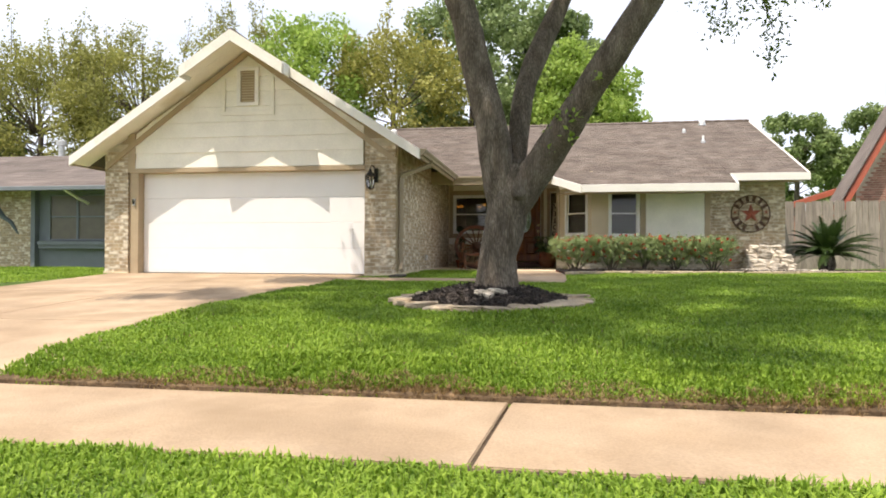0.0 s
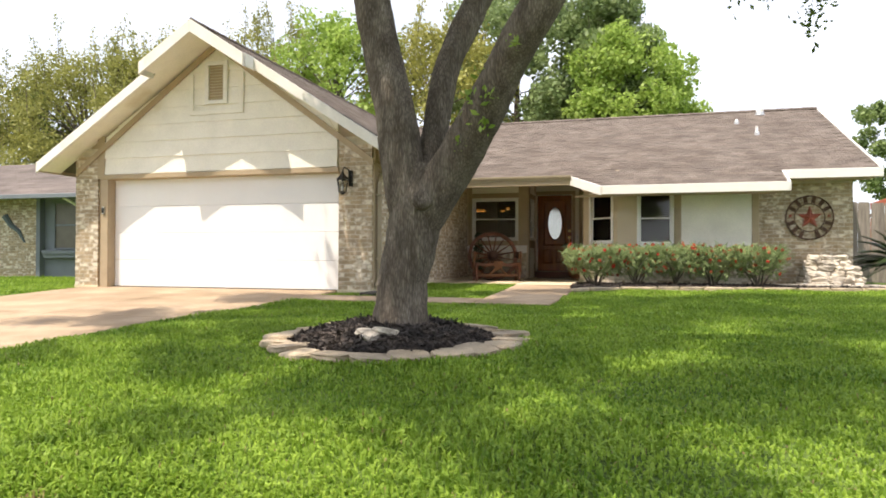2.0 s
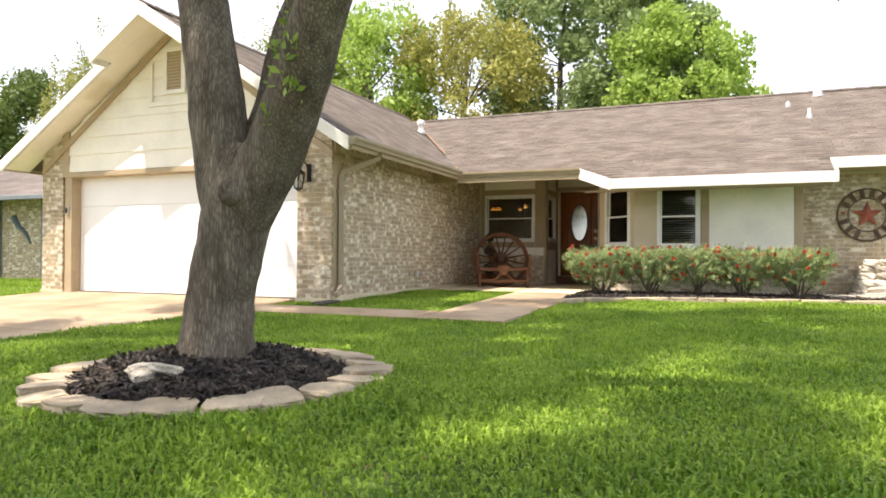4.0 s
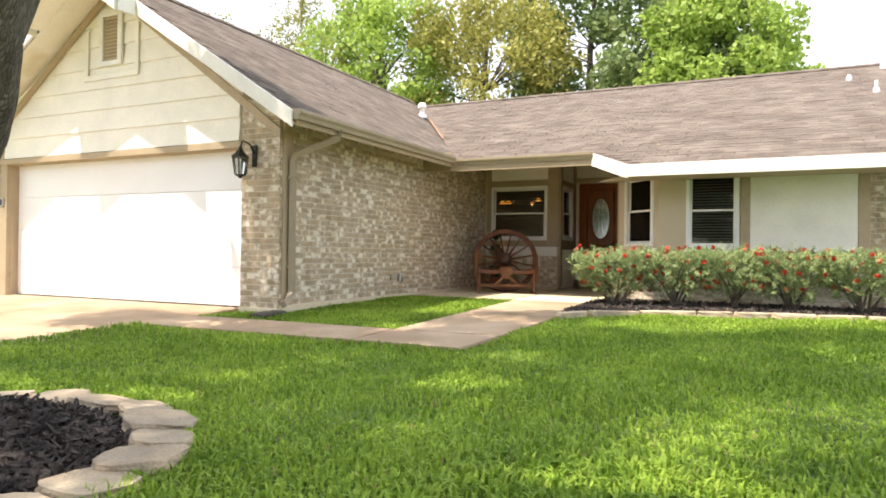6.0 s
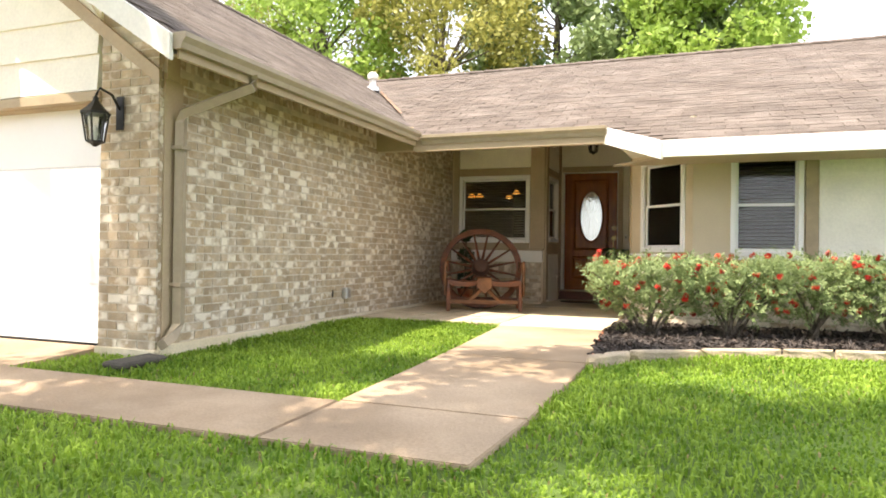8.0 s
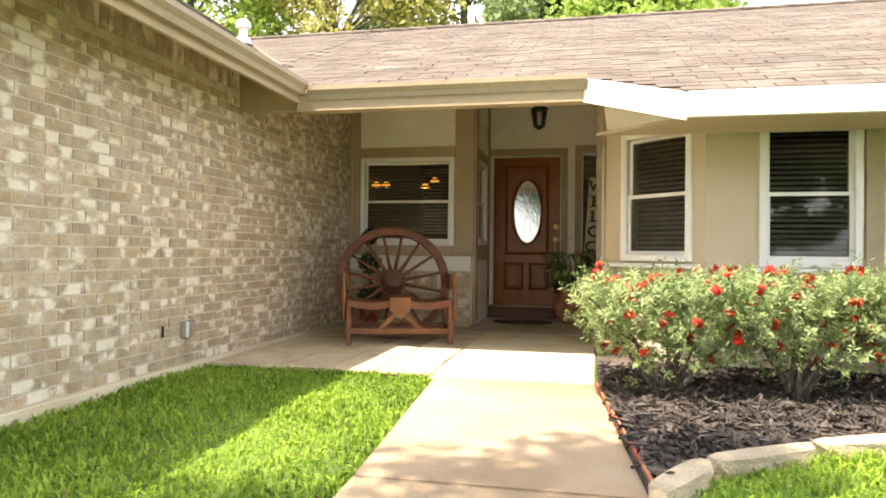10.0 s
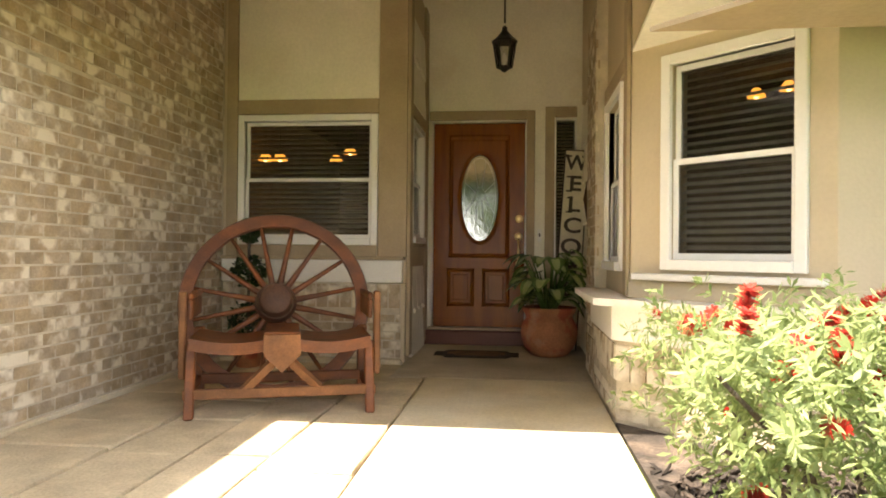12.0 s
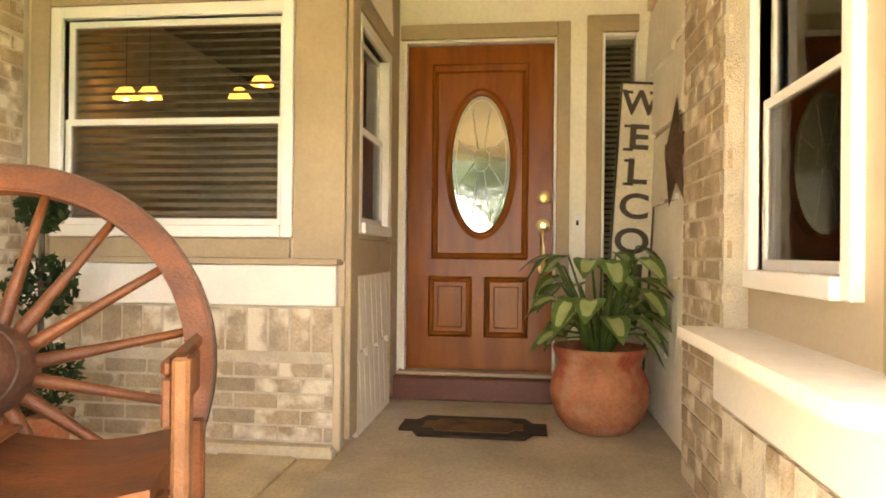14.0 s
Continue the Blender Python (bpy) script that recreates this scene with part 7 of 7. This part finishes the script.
# ---- trees behind ----
def ball(g, n):
    """Points spread through a ball, denser to its skin."""
    d = g.normal(size=(n, 3))
    return d / np.linalg.norm(d, axis=1, keepdims=True) * g.uniform(0, 1, (n, 1)) ** 0.42


def back_tree(x, y, h, r, mat, n, seed, base=2.2, squash=0.85, leaf=0.11, clumps=70, label="leafy tree behind the house roof", name="broadleaf_tree", spread=0.24, twigs=0):
    t = thing(name, (x, y, 0.6), label, "tree", "trees behind the houses")
    g = np.random.default_rng(seed)
    mid = (base + h) / 2 + 0.3
    part("trunk", tube(bmesh.new(), [(x, y, 0.4), (x + g.uniform(-0.2, 0.2), y, base), (x + g.uniform(-0.3, 0.3), y, mid), (x + g.uniform(-0.2, 0.2), y, h - 0.8)], (0.22, 0.17, 0.11, 0.03), 8), BARK, t)
    c = g.normal(size=(clumps, 3))
    c /= np.linalg.norm(c, axis=1, keepdims=True)
    c = c * g.uniform(0.35, 1.0, (clumps, 1)) ** 0.5 * (r, r * 0.9, (h - base) / 2) + (x, y, mid - 0.3)
    for k in range(0, clumps, 3):
        p = Vector(c[k])
        s = Vector((x, y, min(p.z - 0.4, mid)))
        part("branch", tube(bmesh.new(), [s, s.lerp(p, 0.5) + Vector((0, 0, 0.25)), p], (0.035, 0.02, 0.008), 5), BARK, t)
    s = r * spread
    pts = np.concatenate([p + ball(g, int(2.6 * n) // clumps) * (s, s, s * squash) for p in c])
    top = c[c[:, 2] > mid - 0.6]
    for k in range(twigs):
        p = Vector(top[k % len(top)]) + Vector((g.uniform(-0.4, 0.4), g.uniform(-0.4, 0.4), 0))
        q = p + Vector((g.uniform(-0.35, 0.35), g.uniform(-0.2, 0.2), g.uniform(1.0, 2.1)))
        part("twig", tube(bmesh.new(), [p, p.lerp(q, 0.5) + Vector((g.uniform(-0.1, 0.1), 0, 0)), q], (0.02, 0.013, 0.005), 4), BARK, t)
        u = g.uniform(0, 1, (70, 1))
        pts = np.concatenate([pts, np.array(p) * (1 - u) + np.array(q) * u + g.normal(size=(70, 3)) * 0.11])
    leaves("crown", pts, leaf * 0.95, mat, t, 0.6)
    return t


back_tree(-10.3, 26.9, 10.9, 3.0, LEAF_BRIGHT, 9000, 1, 3.0, clumps=130, spread=0.23, leaf=0.095, label="bright green young-leaved tree behind the garage")
back_tree(-6.6, 28.0, 10.8, 3.2, LEAF_OLIVE, 9500, 2, 2.4, leaf=0.08, clumps=140, spread=0.2, twigs=16, label="yellow-olive flowering tree behind the house")
back_tree(-3.6, 31.0, 13.0, 3.6, LEAF_DARK, 11000, 3, 4.0, label="tall dark green tree behind the house")
back_tree(-0.4, 29.0, 11.2, 2.8, LEAF_DARK, 10000, 4, 3.0, label="tall dark green tree behind the house")
back_tree(1.0, 27.6, 9.5, 2.5, LEAF_BRIGHT, 10000, 5, 3.0, clumps=130, spread=0.23, leaf=0.095, label="bright green tree behind the house")
back_tree(-14.2, 29.0, 11.6, 3.0, LEAF_TWIG, 7000, 6, 2.6, leaf=0.065, clumps=150, spread=0.18, twigs=34, label="sparse tree with thin new leaves")
back_tree(-18.0, 27.5, 11.0, 3.8, LEAF_TWIG, 13000, 7, 2.2, leaf=0.07, clumps=210, spread=0.17, twigs=46, label="spreading yellow-olive tree behind the houses")
back_tree(-23.5, 28.0, 10.2, 4.2, LEAF_TWIG, 13000, 8, 2.2, leaf=0.07, clumps=210, spread=0.17, twigs=46, label="spreading yellow-olive tree behind the houses")
back_tree(-30.0, 29.0, 10.5, 4.2, LEAF_OAK, 11000, 9, 2.5, label="dark green tree behind the house next door")
back_tree(-36.0, 27.0, 9.5, 4.5, LEAF_OAK, 9000, 10, 2.5, label="dark green tree behind the house next door")
back_tree(15.0, 46.0, 10.2, 2.4, LEAF_PINE, 4000, 11, 4.0, leaf=0.13, clumps=45, label="slender pine far behind the fence", name="pine_tree")
back_tree(18.8, 46.0, 11.0, 3.0, LEAF_PINE, 5000, 12, 4.0, leaf=0.13, clumps=50, label="tall pine far behind the fence", name="pine_tree")
for i, x in enumerate((-46, -40, 6, 11, 24, 31, 39, 48)):
    back_tree(x, 55 + 3 * (i % 3), 6.5 + (i % 3), 4.2, LEAF_DARK, 4500, 30 + i, 1.5, leaf=0.2, clumps=40, label="distant dark green tree on the skyline")
for i, x in enumerate((-28, -14, -2, 12, 27)):
    back_tree(x, -24 - 3 * (i % 2), 10 + (i % 3), 5.0, LEAF_OAK, 5000, 50 + i, 2.0, leaf=0.22, clumps=50, label="street tree across the road")


# ---- grass ----
def on_lawn(p):
    x, y = p[:, 0], p[:, 1]
    ok = np.ones(len(p), bool)
    ok &= ~((y > 2.81 + 0.02 * np.sin(x * 9)) & (y < 4.055 + 0.02 * np.sin(x * 4.1 + np.sin(x * 11))))
    ok &= ~((x > -8.97) & (x < -3.66))
    ok &= ~((y > 11.26) & (y < 12.02) & (x < 0.15) & (x > -3.7))
    left = np.interp(y, [12.0, 13.79, 15.95], [-0.91, -0.97, -1.12])
    right = np.interp(y, [11.2, 12.0, 13.79, 15.95], [0.13, 0.18, 0.20, 0.0])
    ok &= ~((y > 11.26) & (x > left) & (x < right))
    ok &= ~((x < right) & (x > -3.0) & (y > 16.03))
    ok &= ~((x > -3.66) & (x < -2.99) & (y > 12.8))
    ok &= ~((x < -8.9) & (x > -10.6) & (y > 12.8) & (x > -9.1))
    be = np.interp(x, [a for a, _ in BED], [b for _, b in BED]) - 0.1
    ok &= ~((x > 0.2) & (x < 7.55) & (y > be))
    ok &= ~((x > -0.2) & (x < 0.3) & (y > 13.8))
    ok &= (x - RC.x) ** 2 + (y - RC.y) ** 2 > (RR + 0.2) ** 2
    ok &= ~((x < -10.3) & (y > 16.3)) & (y < 20)
    ok &= ~((np.abs(x + 2.9) < 0.12) & (np.abs(y - 12.5) < 0.22))
    return ok


def lawn(name, x0, x1, y0, y1, density, height, width, mat, label, seed, shape=None):
    g = np.random.default_rng(seed)
    n = int((x1 - x0) * (y1 - y0) * density)
    p = np.stack([g.uniform(x0, x1, n), g.uniform(y0, y1, n)], 1)
    p = p[on_lawn(p)] if shape is None else p[shape(p)]
    n = len(p)
    z = np.interp(p[:, 1], [a for a, _ in LAWN], [b for _, b in LAWN]) - 0.014
    patch = 0.8 + 0.35 * np.sin(p[:, 0] * 2.1 + 1.3 * np.sin(p[:, 1] * 1.7)) * np.sin(p[:, 1] * 2.6 + np.sin(p[:, 0] * 1.1))
    h = height * g.uniform(0.55, 1.25, n) * patch
    a, lean = g.uniform(0, 2 * np.pi, n), g.uniform(0.15, 1.1, n)
    w = width * g.uniform(0.6, 1.3, n)
    base = np.stack([p[:, 0], p[:, 1], z], 1)
    d = np.stack([np.cos(a), np.sin(a)], 1)
    s = np.stack([-d[:, 1], d[:, 0], np.zeros(n)], 1) * w[:, None]
    mid = base + np.stack([d[:, 0] * lean * h * 0.35, d[:, 1] * lean * h * 0.35, h * 0.6], 1)
    tip = base + np.stack([d[:, 0] * lean * h, d[:, 1] * lean * h, h * (1.05 - 0.4 * lean)], 1)
    v = np.stack([base - s * 0.7, base + s * 0.7, mid + s, mid - s, tip], 1).reshape(-1, 3)
    f = np.array([(0, 1, 2), (0, 2, 3), (3, 2, 4)])
    f = (f[None] + 5 * np.arange(n)[:, None, None]).reshape(-1, 3)
    return tagged(new(name, fast_mesh(name, v, f, mat)), label, "grass", "", "stuff")


lawn("grass", -3.7, 7.0, 4.03, 4.5, 3500, 0.06, 0.006, GRASS, "thick bright green lawn grass at the pavement", 8)
lawn("grass", -3.7, 7.0, 4.03, 9.0, 3900, 0.062, 0.0062, GRASS, "thick bright green lawn grass before the house", 1)
lawn("grass", -3.7, 8.0, 9.0, 17.0, 2300, 0.062, 0.006, GRASS, "thick bright green lawn grass before the house", 2)
lawn("grass", -3.5, 3.0, 0.7, 2.9, 4600, 0.065, 0.006, GRASS, "bright green grass strip beside the pavement", 3)
lawn("grass", -20, -8.95, 7.0, 16.4, 550, 0.07, 0.011, GRASS, "bright green lawn grass before the house next door", 4)
lawn("grass", 7.0, 16, 4.03, 20.0, 420, 0.075, 0.012, GRASS, "bright green lawn grass beside the fence", 5)
lawn("dry_grass", -3.3, 6.5, 4.03, 4.34, 6500, 0.062, 0.0042, STRAW, "dry brown grass edge along the pavement", 6, lambda p: p[:, 1] < 4.08 + 0.16 * (0.5 + 0.5 * np.sin(p[:, 0] * 5 + np.sin(p[:, 0] * 13))))
lawn("dry_grass", -3.66, 6.5, 4.1, 15, 60, 0.05, 0.005, STRAW, "scattered dry grass blades in the lawn", 7)
EDGE_SOIL = paint("lawn_edge_soil", (0.20, 0.135, 0.075), 0.95, vary=0.35, scale=9, grain=60, bump=0.8, hue2=(0.12, 0.08, 0.045))
lawn("dry_grass", -3.3, 7.0, 4.0, 4.075, 9000, 0.055, 0.0042, STRAW, "dry brown grass hanging over the pavement edge", 11, lambda p: np.sin(p[:, 0] * 7 + np.sin(p[:, 0] * 17)) > -0.6)
lawn("grass", -3.5, 7.0, 4.005, 4.075, 5000, 0.06, 0.005, GRASS, "green grass hanging over the pavement edge", 12, lambda p: np.sin(p[:, 0] * 3.1 + 2 * np.sin(p[:, 0] * 6)) > -0.2)
structure("lawn_edge", prism(bmesh.new(), [(4.021, 0.06), (4.16, 0.06), (4.16, 0.155), (4.06, 0.14), (4.03, 0.128), (4.021, 0.118)], -3.66, 20, YZ), EDGE_SOIL, "bare brown soil edge of the lawn", "ground")
